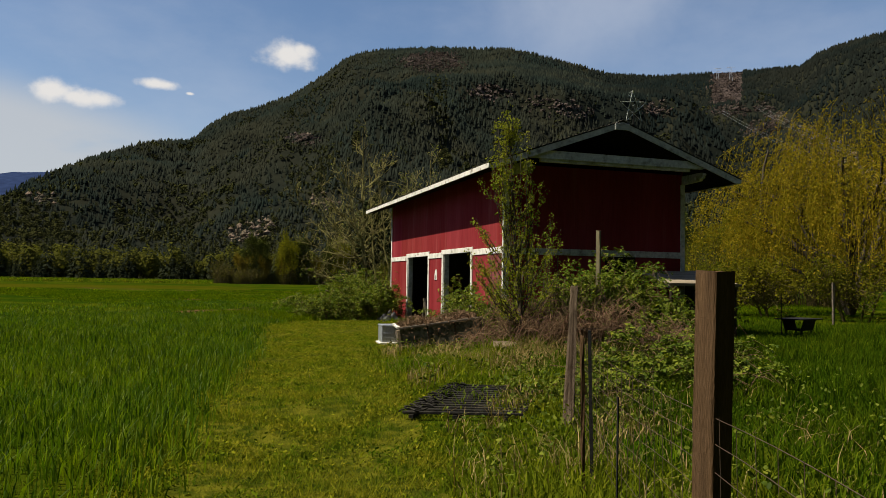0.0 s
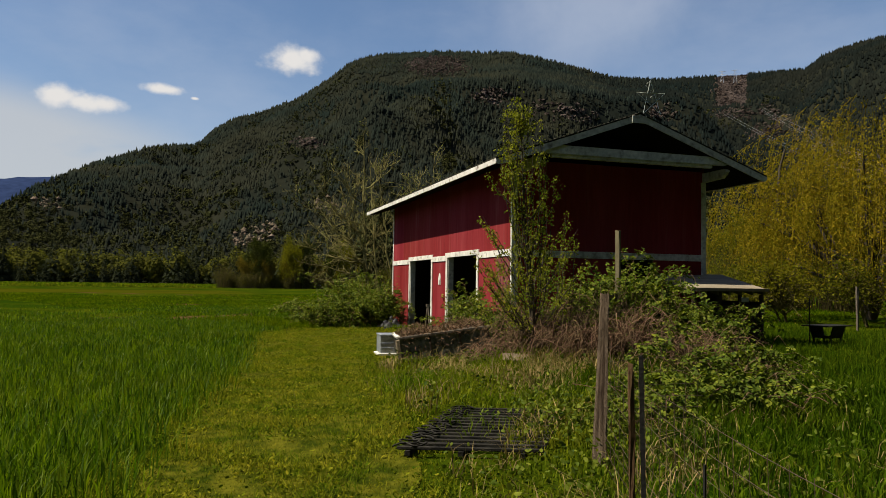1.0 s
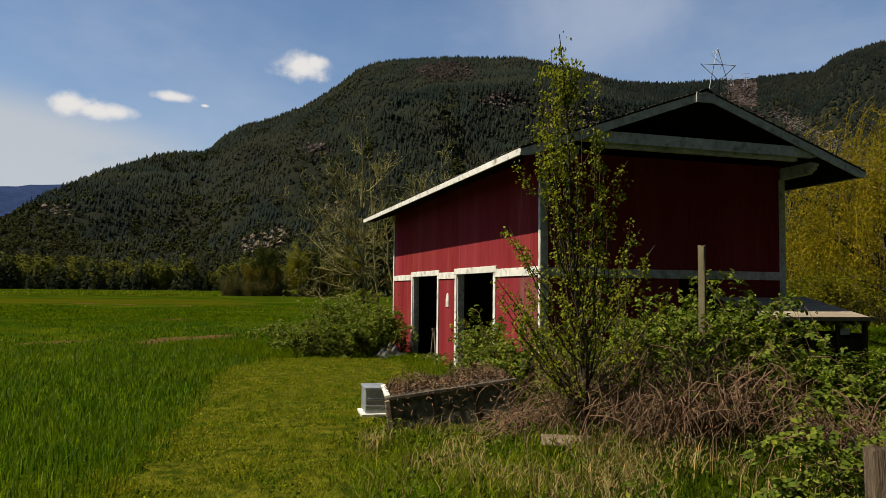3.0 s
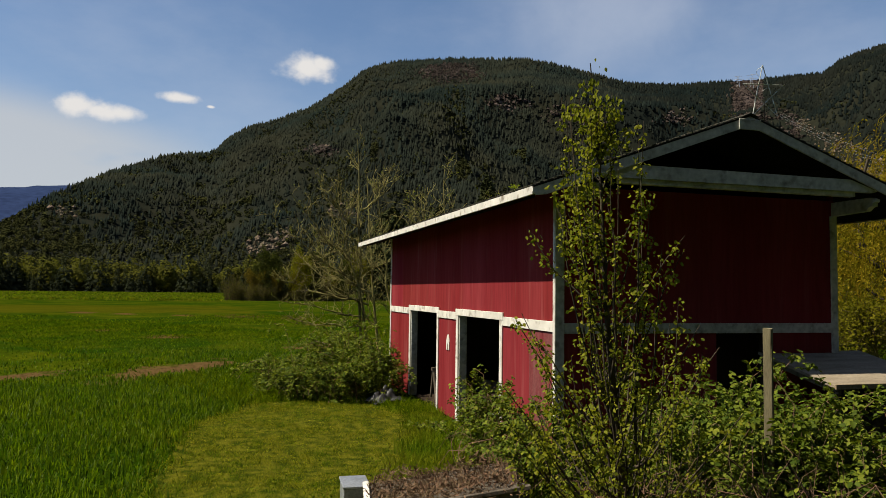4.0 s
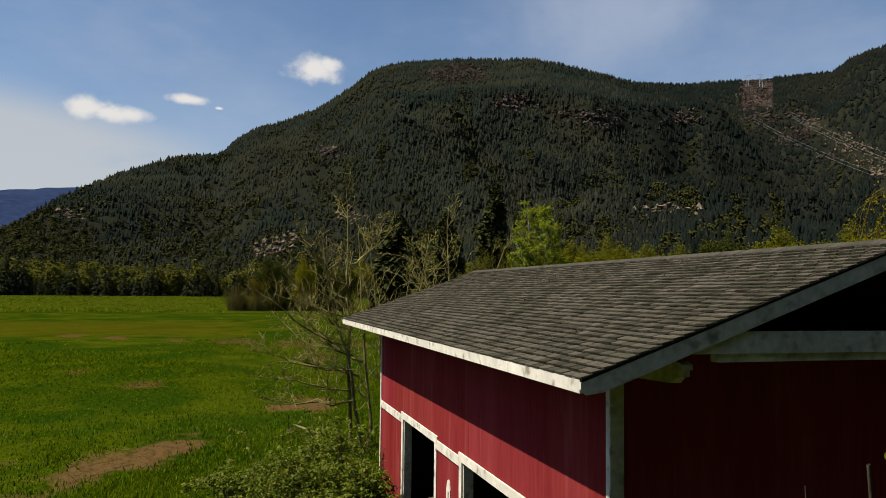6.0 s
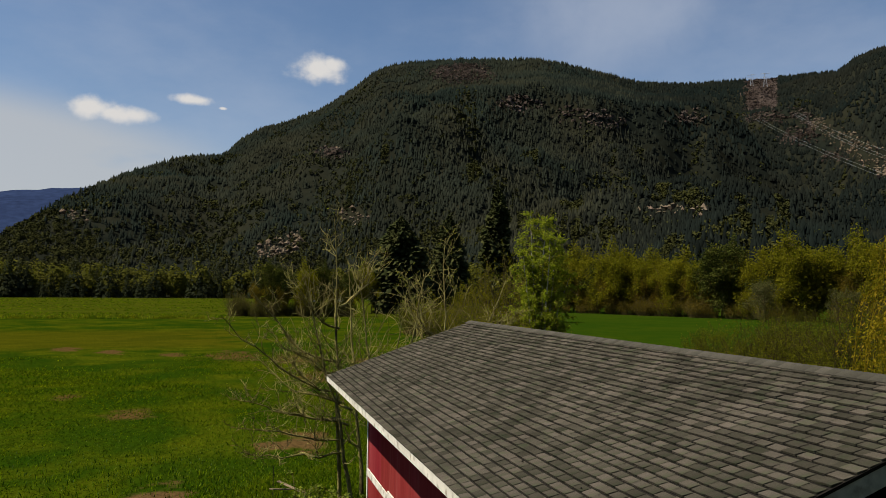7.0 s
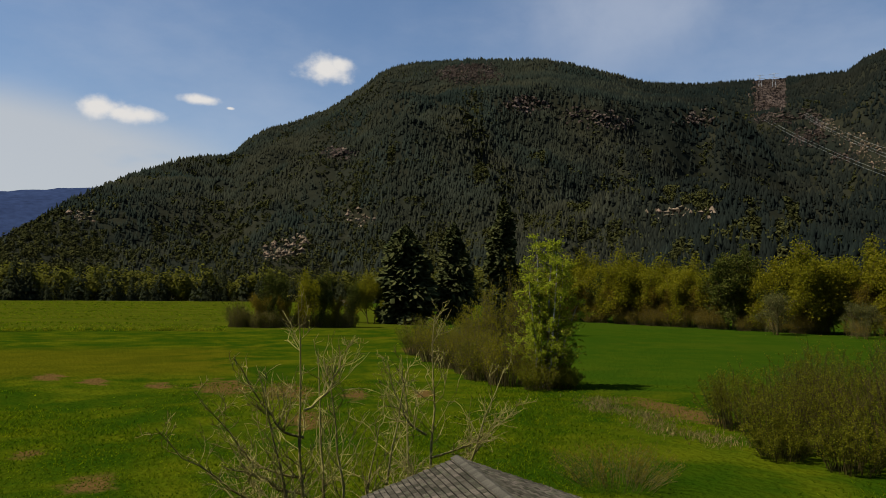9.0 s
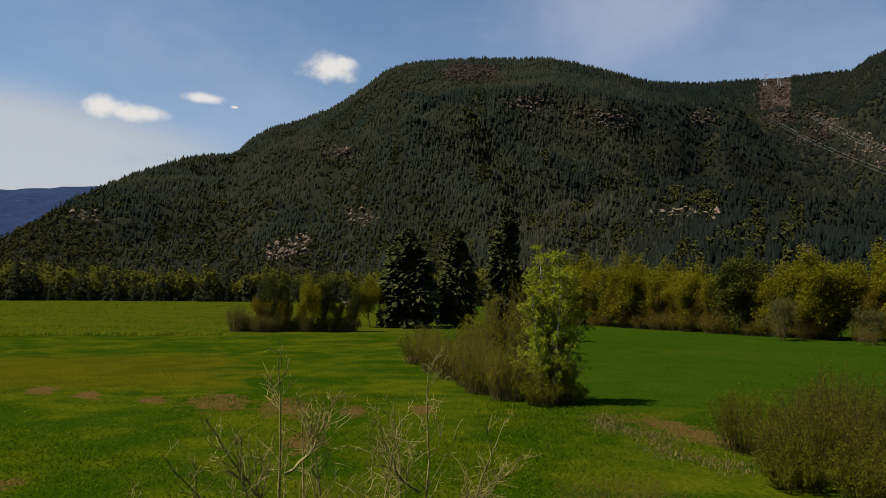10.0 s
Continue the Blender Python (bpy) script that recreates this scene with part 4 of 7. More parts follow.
TWIG = mat("bare_twig", (0.135, 0.112, 0.042), (0.060, 0.050, 0.020), 2.0, 0.9, 0.0, 10, island=0.3)

# ---- grass ----


def blade_arrays(rng, x, y, h, w, lean=0.35, joints=True):
    n = len(x)
    base = np.stack([x, y, ground_z(x, y) - 0.01], -1)
    a = rng.uniform(0, 6.28, n)
    side = np.stack([np.cos(a), np.sin(a), 0 * a], -1) * (w * rng.uniform(0.6, 1.3, n))[:, None]
    b = rng.uniform(0, 6.28, n)
    bend = np.stack([np.cos(b), np.sin(b), 0 * b], -1) * (h * lean * rng.uniform(0.1, 1.4, n))[:, None]
    hh = h * rng.uniform(0.6, 1.2, n)
    up = np.zeros((n, 3))
    up[:, 2] = hh
    tip = base + bend + up * (1 - 0.25 * lean)
    i = np.arange(n)[:, None]
    if not joints:
        v = np.stack([base - side, base + side, tip], 1).reshape(-1, 3)
        return v, (i * 3 + [0, 1, 2]).reshape(-1, 3)
    mid = base + bend * 0.32 + up * 0.58
    v = np.stack([base - side, base + side, mid + side * 0.75, mid - side * 0.75, tip], 1).reshape(-1, 3)
    f = np.concatenate([i * 5 + [0, 1, 2], i * 5 + [0, 2, 3], i * 5 + [3, 2, 4]], 1).reshape(-1, 3)
    return v, f


def clear_of_barn(x, y, pad=0.0):
    return ~((x > -0.05 - pad) & (x < WIDE + 0.05 + pad) & (y > GABLE_Y - 0.05 - pad) & (y < LONG + 0.05 + pad))


def lumpy(x, y, s=0.35):
    return 0.5 + 0.25 * (np.sin(x * 1.7 * s + 2.1 * np.sin(y * 0.9 * s)) + np.sin(y * 1.3 * s + 1.7 * np.sin(x * 1.1 * s + 1)))


g = np.random.default_rng(11)
# the tall field left of the path, thick near the walk and thinner away from it
n = 190000
y = g.uniform(-15.5, 30, n)
far_side = np.where(y > 7.0, np.interp(y, (7.0, 9.0, 12.0, 18.0), (-4.0, -3.4, -1.5, 6.0)), path_edges(y)[0] + 0.15)
x = far_side + g.normal(0, 0.12, n) - 22 * g.beta(1.0, 2.1, n)
edge_d = far_side - x
keep = clear_of_barn(x, y) & off_bare(x, y, 0.85) & (g.uniform(0, 1, n) < np.clip(1.2 - (y + 6) / 34, 0.0, 1)) & (g.uniform(0, 1, n) < np.clip(1.3 - edge_d / 20, 0, 1))
x, y = x[keep], y[keep]
hh = (0.125 + 0.125 * lumpy(x, y)) * np.clip(1.15 - (y + 6) / 50, 0.5, 1)
v, f = blade_arrays(g, x, y, hh, 0.0062 + 0.004 * (y > 0) + 0.006 * (y > 12), 0.4)
tagged(part("tall_grass", mesh_from("tall_grass", v, f), FIELDGRASS), "tall lush green grass of the hay field", "grass", kind="stuff")
# far tufts over the whole meadow
n = 130000
rr = 7 + 60 * g.uniform(0, 1, n) ** 1.3
aa = np.radians(g.uniform(-24, 56, n))
x, y = rr * np.sin(aa), rr * np.cos(aa) - 2
pl, pr = path_edges(y)
keep = clear_of_barn(x, y, 0.2) & off_bare(x, y, 0.9) & ~((x > pl) & (x < pr) & (y < 7.4)) & (lumpy(x * 1.0, y, 0.16) + g.normal(0, 0.1, n) > 0.38)
x, y, rr = x[keep], y[keep], rr[keep]
v, f = blade_arrays(g, x, y, 0.09 + 0.16 * lumpy(x, y, 0.12), 0.010 + rr * 0.0007, 0.9, joints=False)
tagged(part("meadow_tufts", mesh_from("meadow_tufts", v, f), MEADOW), "uneven green meadow tufts", "grass", kind="stuff")
# rougher grass of the field past the ditch
n = 14000
rr = 160 + 300 * g.uniform(0, 1, n) ** 1.3
aa = np.radians(g.uniform(-24, 8, n))
x, y = rr * np.sin(aa), rr * np.cos(aa)
keep = lumpy(x, y * 3, 0.05) + g.normal(0, 0.15, n) > 0.45
x, y, rr = x[keep], y[keep], rr[keep]
tagged(part("field_tufts", mesh_from("field_tufts", *blade_arrays(g, x, y, np.full(len(x), 0.35), 0.0012 * rr, 1.2, joints=False)), MEADOW), "coarse grass tufts in the far field", "grass", kind="stuff")
# short grass on the mown strip
n = 190000
y = -15.5 + 23 * g.uniform(0, 1, n) ** 1.2
l, r = path_edges(y)
x = l + (r - l) * g.uniform(0.0, 1.0, n) + g.normal(0, 0.16, n)
y = y + g.normal(0, 0.25, n)
v, f = blade_arrays(g, x, y, (0.036 + 0.050 * lumpy(x, y, 3.1)) * g.uniform(0.5, 1.5, n), 0.0060, 0.8, joints=False)
tagged(part("mown_turf", mesh_from("mown_turf", v, f), LAWN), "short mown yellow-green turf", "grass", kind="stuff")
n = 30000
y = -15 + 22 * g.uniform(0, 1, n) ** 1.2
l, r = path_edges(y)
x = l + (r - l) * g.uniform(0.0, 1.0, n) + g.normal(0, 0.1, n)
keep = lumpy(x, y, 4.1) + 0.6 * lumpy(y, x, 1.7) + g.normal(0, 0.12, n) > 0.85
p = np.stack([x, y, ground_z(x, y) + g.uniform(0.015, 0.075, n)], -1)[keep]
tagged(part("path_herbs", mesh_from("path_herbs", *leaf_arrays(g, p, 0.030, 0.0, 0.15, 0.55, True)), LAWN), "low clover and herbs in the mown turf", "grass", kind="stuff")
n = 2600
y = g.uniform(-15, 6, n)
l, r = path_edges(y)
x = l + (r - l) * g.uniform(0.05, 0.95, n)
keep = lumpy(x, y, 3.0) + g.normal(0, 0.2, n) > 0.5
v, f = blade_arrays(g, x[keep], y[keep], np.full(keep.sum(), 0.05), 0.004, 2.2, joints=False)
tagged(part("clippings", mesh_from("clippings", v, f), STRAW), "dry clippings lying on the mown strip", "grass", kind="stuff")


def off_grate(x, y):
    """True away from the grate's open part."""
    dx, dy = x + 3.75, y + 8.58
    along, across = dx * 0.342 + dy * 0.940, dy * 0.342 - dx * 0.940
    across = across + 0.21 * along
    return (np.abs(along) > 1.02) | (across < -0.20) | (across > 0.64)


# rank growth right of the strip and through the fence
n = 120000
y = g.uniform(-15, 6, n)
x = path_edges(y)[1] - 0.05 + g.normal(0, 0.15, n) + 18 * g.beta(1.0, 2.6, n)
keep = clear_of_barn(x, y)
x, y = x[keep], y[keep]
bare_spot = ~off_grate(x, y) & (g.uniform(0, 1, len(x)) < 0.84)
x, y = x[~bare_spot], y[~bare_spot]
cropped = np.where(((x > -3.5) & (x < -1.2) & (y > -4.3) & (y < -0.6)) | (((x + 4.2) / 1.5) ** 2 + ((y + 9.3) / 2.0) ** 2 < 1), 0.50, 1.0)
lush = x - path_edges(y)[1] + g.normal(0, 0.4, len(x)) > 2.1
LUSH = mat("lush_grass", (0.034, 0.072, 0.0028), (0.060, 0.090, 0.0044), 0.8, 0.75, 0.0, 3, island=0.40, leaf=0.40)
v, f = blade_arrays(g, x[lush], y[lush], (0.12 + 0.20 * lumpy(x[lush], y[lush], 1.1)) * cropped[lush], 0.007, 0.5)
tagged(part("lush_grass", mesh_from("lush_grass", v, f), LUSH), "deep green uncut grass past the fence", "grass", kind="stuff")
x, y, cropped = x[~lush], y[~lush], cropped[~lush]
v, f = blade_arrays(g, x, y, (0.09 + 0.20 * lumpy(x, y, 1.6)) * cropped, 0.0065, 0.6)
tagged(part("rank_grass", mesh_from("rank_grass", v, f), RANKGRASS), "long uncut grass round the fence and brambles", "grass", kind="stuff")
# low broad-leaved weeds among it
n = 7000
y = g.uniform(-13, -1, n)
x = path_edges(y)[1] + 7 * g.beta(1.0, 2.2, n)
keep = clear_of_barn(x, y) & (lumpy(x, y, 2.2) > 0.45) & off_grate(x, y)
p = np.stack([x, y, ground_z(x, y) + g.uniform(0.02, 0.22, n)], -1)[keep]
# and creeping over the grate's far side
wx, wy = g.normal(-3.05, 0.30, 700), g.normal(-8.75, 0.55, 700)
p = np.concatenate([p, np.stack([wx, wy, ground_z(wx, wy) + g.uniform(0.05, 0.26, 700)], -1)])
tagged(part("weeds", mesh_from("weeds", *leaf_arrays(g, p, 0.042, 0.1, 0.3, 0.7, True)), BRAMBLE), "low broad-leaved weeds in the rank grass", "weeds", kind="stuff")
# dry stalks: by the fence posts, on the mound and along the reed line in the meadow
n = 10000
cy = g.uniform(-12.5, -2.6, n)
cx = path_edges(cy)[1] - 0.1 + 4.6 * g.beta(1.0, 1.7, n)
keep = (lumpy(cx, cy, 2.6) + 0.35 * lumpy(cx + 5, cy, 0.9) + g.normal(0, 0.13, n) > 0.80) & ~((cx > -3.0) & (cy > -2.5)) & off_grate(cx, cy)
cx, cy, n = cx[keep], cy[keep], int(keep.sum())
# a thick fringe of dead grass along the mound's foot
fx, fy = g.normal(-1.9, 0.75, 5200), g.normal(-5.6, 0.75, 5200)
keep = (lumpy(fx, fy, 2.4) + g.normal(0, 0.12, 5200) > 0.40) & off_grate(fx, fy)
cx, cy = np.concatenate([cx, fx[keep]]), np.concatenate([cy, fy[keep]])
v, f = blade_arrays(g, cx, cy, g.uniform(0.10, 0.34, len(cx)), 0.0045, 0.9)
n2 = 3000
s = g.uniform(0.06, 0.80, n2)
s = np.round(s * 21) / 21 + g.normal(0, 0.014, n2)
rx, ry = 24.2 - 1.2 * s + g.normal(0, 0.9, n2) + 0.8 * np.sin(s * 19), 52 - 24 * s + g.normal(0, 0.5, n2)
v2, f2 = blade_arrays(g, rx, ry, g.uniform(0.1, 0.38, n2), 0.014, 0.9)
tagged(part("dry_grass", mesh_from("dry_grass", v, f), STRAW), "dry straw-coloured stalks and dead grass", "grass", kind="stuff")

REED = mat("brown_reed", (0.165, 0.128, 0.056), (0.070, 0.056, 0.022), 0.8, 0.9, 0.0, 4, island=0.4)
n3 = 3200
bx = g.uniform(-46, -4, n3)
by = 148.5 + 0.05 * bx + g.normal(0, 0.7, n3)
keep = lumpy(bx, by, 0.6) + g.normal(0, 0.12, n3) > 0.5
v3, f3 = blade_arrays(g, bx[keep], by[keep], g.uniform(0.3, 0.9, keep.sum()), 0.06, 0.8)
tagged(part("reeds", mesh_from("reeds", v2, f2), REED), "brown dead reeds along the ditch", "reeds", kind="stuff")
tagged(part("ditch_grass", mesh_from("ditch_grass", v3, f3), RANKGRASS), "long grass on the ditch bank", "grass", kind="stuff")

# ---- shrubs and trees ----


def grow(rng, start, way, length, radius, depth, spread, up, out, twigs=3, bendy=0.25, shrink=0.62):
    """Branches: adds (path, radii, depth) to out."""
    k = 5
    pts = [np.array(start, float)]
    d = np.array(way, float)
    for _ in range(k - 1):
        d = d + rng.normal(0, bendy * 0.5, 3) + np.array([0, 0, up * 0.25])
        d /= np.linalg.norm(d)
        pts.append(pts[-1] + d * length / (k - 1))
    out.append((np.array(pts), np.linspace(radius, radius * 0.45, k), depth))
    if depth == 0:
        return
    for _ in range(twigs):
        t = rng.uniform(0.3, 1.0)
        j = min(int(t * (k - 1)), k - 2)
        p = pts[j] + (pts[j + 1] - pts[j]) * (t * (k - 1) - j)
        nd = d + rng.normal(0, spread, 3)
        nd /= np.linalg.norm(nd)
        grow(rng, p, nd, length * shrink * rng.uniform(0.7, 1.15), radius * 0.5, depth - 1, spread, up, out, twigs, bendy, shrink)


def branch_mesh(branches, sides=5, thin=3):
    pairs = []
    for deep in (True, False):
        sel = [b for b in branches if (b[2] >= 1) == deep]
        if sel:
            pairs.append(tube_arrays(np.array([b[0] for b in sel]), np.array([b[1] for b in sel]), sides if deep else thin))
    return mesh_from("branches", *merged(*pairs))


def tips(branches, rng, count, low, fuzz):
    """Places along the outer branches."""
    sel = [b[0] for b in branches if b[2] <= low]
    pick = rng.integers(0, len(sel), count)
    arr = np.array(sel)
    t = rng.uniform(0.15, 1.0, count) * (arr.shape[1] - 1)
    j = np.minimum(t.astype(int), arr.shape[1] - 2)
    p = arr[pick, j] + (arr[pick, j + 1] - arr[pick, j]) * (t - j)[:, None]
    return p + rng.normal(0, fuzz, (count, 3))


def broadleaf_tree(name, place, height, wide, leaves, leaf_size, leaf_mat, bark, label, category="tree", seed=1, stems=1, depth=3, clear=0.25, group="", fuzz=None, thick=None, spread=0.55, twigs=4, droop=0.15):
    r_ = np.random.default_rng(seed)
    root = thing(name, (place[0], place[1], float(ground_z(place[0], place[1])) - 0.02), label, category, group)
    out = []
    thick = thick or height * 0.016
    for s_ in range(stems):
        a = r_.uniform(0, 6.28)
        lean = np.array([math.cos(a), math.sin(a), 0]) * (0.10 if stems == 1 else 0.35)
        start = np.array([math.cos(a), math.sin(a), 0]) * (0 if stems == 1 else 0.15 * wide)
        grow(r_, start, np.array([0, 0, 1.0]) + lean, height * 0.62, thick, 0, 0, 0.3, out, bendy=0.12)
        trunk = out[-1][0]
        out[-1] = (out[-1][0], out[-1][1], 9)
        for q in range(7 + 2 * depth):
            t = r_.uniform(clear, 1.0) ** 0.8 * 4
            j = min(int(t), 3)
            p = trunk[j] + (trunk[j + 1] - trunk[j]) * (t - j)
            b = r_.uniform(0, 6.28)
            d = np.array([math.cos(b), math.sin(b), 0.5 + 0.5 * t / 4])
            grow(r_, p, d / np.linalg.norm(d), wide * 0.5 * (1.1 - 0.12 * t), thick * 0.4, depth - 1, spread, 0.25, out, twigs, 0.3, 0.6)
    # bring the crown to its height and spread
    pts = np.concatenate([b[0] for b in out])
    k = np.array([1, 1, height / pts[:, 2].max()])
    kw = wide * 0.5 / np.percentile(np.abs(pts[:, :2]), 96)
    k[:2] = kw
    out = [(b[0] * k, b[1], b[2]) for b in out]
    part("trunk", branch_mesh([b for b in out if b[2] >= 1]), bark, root)
    tagged(part("fine_branching", branch_mesh([b for b in out if b[2] < 1], 4, 3), bark, root), kind="stuff")
    if leaves:
        p = tips(out, r_, leaves, 0, fuzz if fuzz is not None else leaf_size * 1.2)
        part("crown", mesh_from("crown", *leaf_arrays(r_, p, leaf_size, droop)), leaf_mat, root)
    return root


def upright_brush(name, place, height, wide, stems, leaves, leaf_size, leaf_mat, label, seed, group, bark=None, category="shrub"):
    """Willow brush: a fan of thin upright stems with twigs and small leaves."""
    r_ = np.random.default_rng(seed)
    root = thing(name, (place[0], place[1], float(ground_z(place[0], place[1])) - 0.03), label, category, group)
    a, rr = r_.uniform(0, 6.28, stems), np.sqrt(r_.uniform(0, 1, stems))
    out_d = np.stack([np.cos(a), np.sin(a)], -1)
    t_ = np.linspace(0, 1, 7)[None, :, None]
    hs = height * (1.0 - 0.42 * rr ** 2) * r_.uniform(0.62, 1.06, stems)
    paths = np.zeros((stems, 7, 3))
    paths[:, :, :2] = out_d[:, None] * (rr * wide * 0.30)[:, None, None] + out_d[:, None] * (rr * wide * 0.24)[:, None, None] * t_ ** 1.3
    paths[:, :, 2] = hs[:, None] * t_[0, :, 0]
    paths += np.cumsum(r_.normal(0, 0.016 * height, paths.shape), 1) * t_ * 0.8
    k = height / 4
    part("stem", mesh_from("stems", *tube_arrays(paths, np.linspace(0.022, 0.006, 7)[None] * k * r_.uniform(0.6, 1.3, (stems, 1)), 4)), bark or TWIG, root)["kind"] = "stuff"
    n_ = stems * 7
    i, u = r_.integers(0, stems, n_), r_.uniform(1.6, 5.95, n_)
    j = u.astype(int)
    p0 = paths[i, j] + (paths[i, j + 1] - paths[i, j]) * (u - j)[:, None]
    d = rand_dirs(r_, n_) * np.array([0.75, 0.75, 0.4]) + np.array([0, 0, 0.75])
    ln = height * 0.15 * r_.uniform(0.5, 1.4, (n_, 1))
    q = np.linspace(0, 1, 4)[None, :, None]
    tw = p0[:, None] + d[:, None] * ln[:, None] * q + r_.normal(0, 0.012 * height, (n_, 4, 3)) * q
    tagged(part("fine_branching", mesh_from("twigs", *tube_arrays(tw, np.full((n_, 4), 0.0055 * k) * np.linspace(1.2, 0.6, 4), 3)), bark or TWIG, root), kind="stuff")
    if leaves:
        i, e = r_.integers(0, n_, leaves), r_.uniform(0.2, 1.05, (leaves, 1))
        part("crown", mesh_from("crown", *leaf_arrays(r_, tw[i, 0] + (tw[i, 3] - tw[i, 0]) * e + r_.normal(0, leaf_size * 0.5, (leaves, 3)), leaf_size)), leaf_mat, root)
    return root


def spruce_tree(name, place, height, wide, label, seed, group=""):
    r_ = np.random.default_rng(seed)
    root = thing(name, (place[0], place[1], -0.05), label, "spruce tree", group)
    part("trunk", rod([(0, 0, 0), (0, 0, height * 0.5), (0, 0, height * 0.98)], [height * 0.016, height * 0.009, 0.02], 7), BARK, root)
    n = 8000
    t = r_.uniform(0.03, 1.0, n) ** 0.85
    a = r_.uniform(0, 6.28, n)
    ph = r_.uniform(0, 6.28, 3)
    taper = np.interp(t, (0, 0.10, 0.35, 0.60, 0.82, 0.93, 1.0), (0.74, 0.92, 1.0, 0.86, 0.56, 0.26, 0.02))
    prof = taper * (0.84 + 0.16 * np.sin(t * 34 + 2.5 * np.sin(a * 2 + t * 9)) + 0.17 * np.sin(a + ph[0] + 4 * t) * np.sin(t * 11 + ph[1]))
    rad = wide * 0.5 * prof * r_.uniform(0.25, 1.15, n) ** 0.6
    c, s_ = np.cos(a), np.sin(a)
    z0 = t * height
    root_p = np.stack([c * rad * 0.6, s_ * rad * 0.6, z0], -1)
    tip = np.stack([c * rad, s_ * rad, z0 - rad * r_.uniform(-0.05, 0.35, n)], -1)
    sw = (rad * 0.05 + 0.16)[:, None] * np.stack([-s_, c, r_.normal(0, 0.7, n)], -1)
    mid = root_p * 0.35 + tip * 0.65 - np.array([0, 0, 1.0]) * (rad * 0.05)[:, None]
    v_ = np.stack([root_p, mid + sw, tip, mid - sw], 1).reshape(-1, 3)
    i = np.arange(n)[:, None] * 4
    f_ = np.concatenate([i + [0, 1, 2], i + [0, 2, 3]], 1).reshape(-1, 3)
    part("crown", mesh_from("crown", v_, f_), SPRUCE, root)
    return root


def bramble(name, lumps, leaves, canes, label, seed, leaf_size=0.06, dead=0, leaf_mat=None, category="shrub"):
    """A bramble thicket over ellipsoid lumps (x, y, half widths x, y, height), with arching canes."""
    r_ = np.random.default_rng(seed)
    cx, cy = np.mean([q[0] for q in lumps]), np.mean([q[1] for q in lumps])
    root = thing(name, (cx, cy, 0), label, category)
    # each heap breaks up into smaller, uneven heaps
    broken = []
    for L in lumps:
        broken.append((L[0], L[1], L[2] * 0.80, L[3] * 0.80, L[4] * 0.86))
        for _ in range(7):
            a, e = r_.uniform(0, 6.28), r_.uniform(0.35, 0.95)
            k = r_.uniform(0.25, 0.5)
            broken.append((L[0] + math.cos(a) * L[2] * e * 0.8, L[1] + math.sin(a) * L[3] * e * 0.8, L[2] * k, L[3] * k, L[4] * (1.12 - 0.75 * e * e) * r_.uniform(0.7, 1.05)))
    heaps_, lumps = lumps, broken
    area = np.array([q[2] * q[3] + q[4] * (q[2] + q[3]) for q in lumps])
    which = r_.choice(len(lumps), leaves, p=area / area.sum())
    q = np.array(lumps)[which]
    d = rand_dirs(r_, leaves)
    d[:, 2] = np.abs(d[:, 2])
    shell = np.clip(1 - np.abs(r_.normal(0, 0.20, leaves)), 0.25, 1.0) + r_.normal(0, 0.04, leaves)
    bump_ = 1 + 0.16 * np.sin(5 * d[:, 0] + 7 * d[:, 1] + which * 1.7) * np.cos(6 * d[:, 2] + 4 * d[:, 0])
    p = np.stack([q[:, 0] + d[:, 0] * q[:, 2] * shell * bump_, q[:, 1] + d[:, 1] * q[:, 3] * shell * bump_, d[:, 2] * q[:, 4] * shell * bump_], -1)
    p[:, 2] += ground_z(p[:, 0], p[:, 1])
    p = p[clear_of_barn(p[:, 0], p[:, 1], 0.02)]
    p -= np.array([cx, cy, 0])
    lumps = heaps_
    paths, radii, along = [], [], []
    for c in range(canes + dead):
        L = lumps[r_.integers(0, len(lumps))]
        a = r_.uniform(0, 6.28)
        b0 = np.array([L[0] + r_.normal(0, 0.35) * L[2], L[1] + r_.normal(0, 0.35) * L[3], 0])
        reach = r_.uniform(0.5, 1.25)
        top = L[4] * r_.uniform(0.5, 1.18 if c < canes else 0.8)
        end = b0 + np.array([math.cos(a) * L[2] * reach, math.sin(a) * L[3] * reach, top * r_.uniform(0.1, 0.75)])
        t_ = np.linspace(0, 1, 7)[:, None]
        curve = b0 * (1 - t_) + end * t_
        curve[:, 2] += (4 * t_ * (1 - t_)).ravel() * top * 0.52
        curve += r_.normal(0, 0.03, curve.shape)
        curve[:, 2] = np.maximum(curve[:, 2], 0.0) + ground_z(curve[:, 0], curve[:, 1])
        if not clear_of_barn(curve[:, 0], curve[:, 1], 0.03).all():
            continue
        paths.append(curve - np.array([cx, cy, 0]))
        radii.append(np.linspace(1, 0.4, 7) * r_.uniform(0.0035, 0.0085))
        if c < canes and dead < 300:
            u = r_.uniform(1.8, 6.0, 34)
            j = np.minimum(u.astype(int), 5)
            along.append(paths[-1][j] + (paths[-1][j + 1] - paths[-1][j]) * (u - j)[:, None] + r_.normal(0, 0.035, (34, 3)))
    p = np.concatenate([p[: len(p) // 3]] + along)
    part("foliage", mesh_from("foliage", *spray_arrays(r_, p, leaf_size)), leaf_mat or BRAMBLE, root)
    part("cane_tangle", mesh_from("canes", *tube_arrays(np.array(paths), np.array(radii), 4)), CANE, root, "arching brown canes")["kind"] = "stuff"
    return root


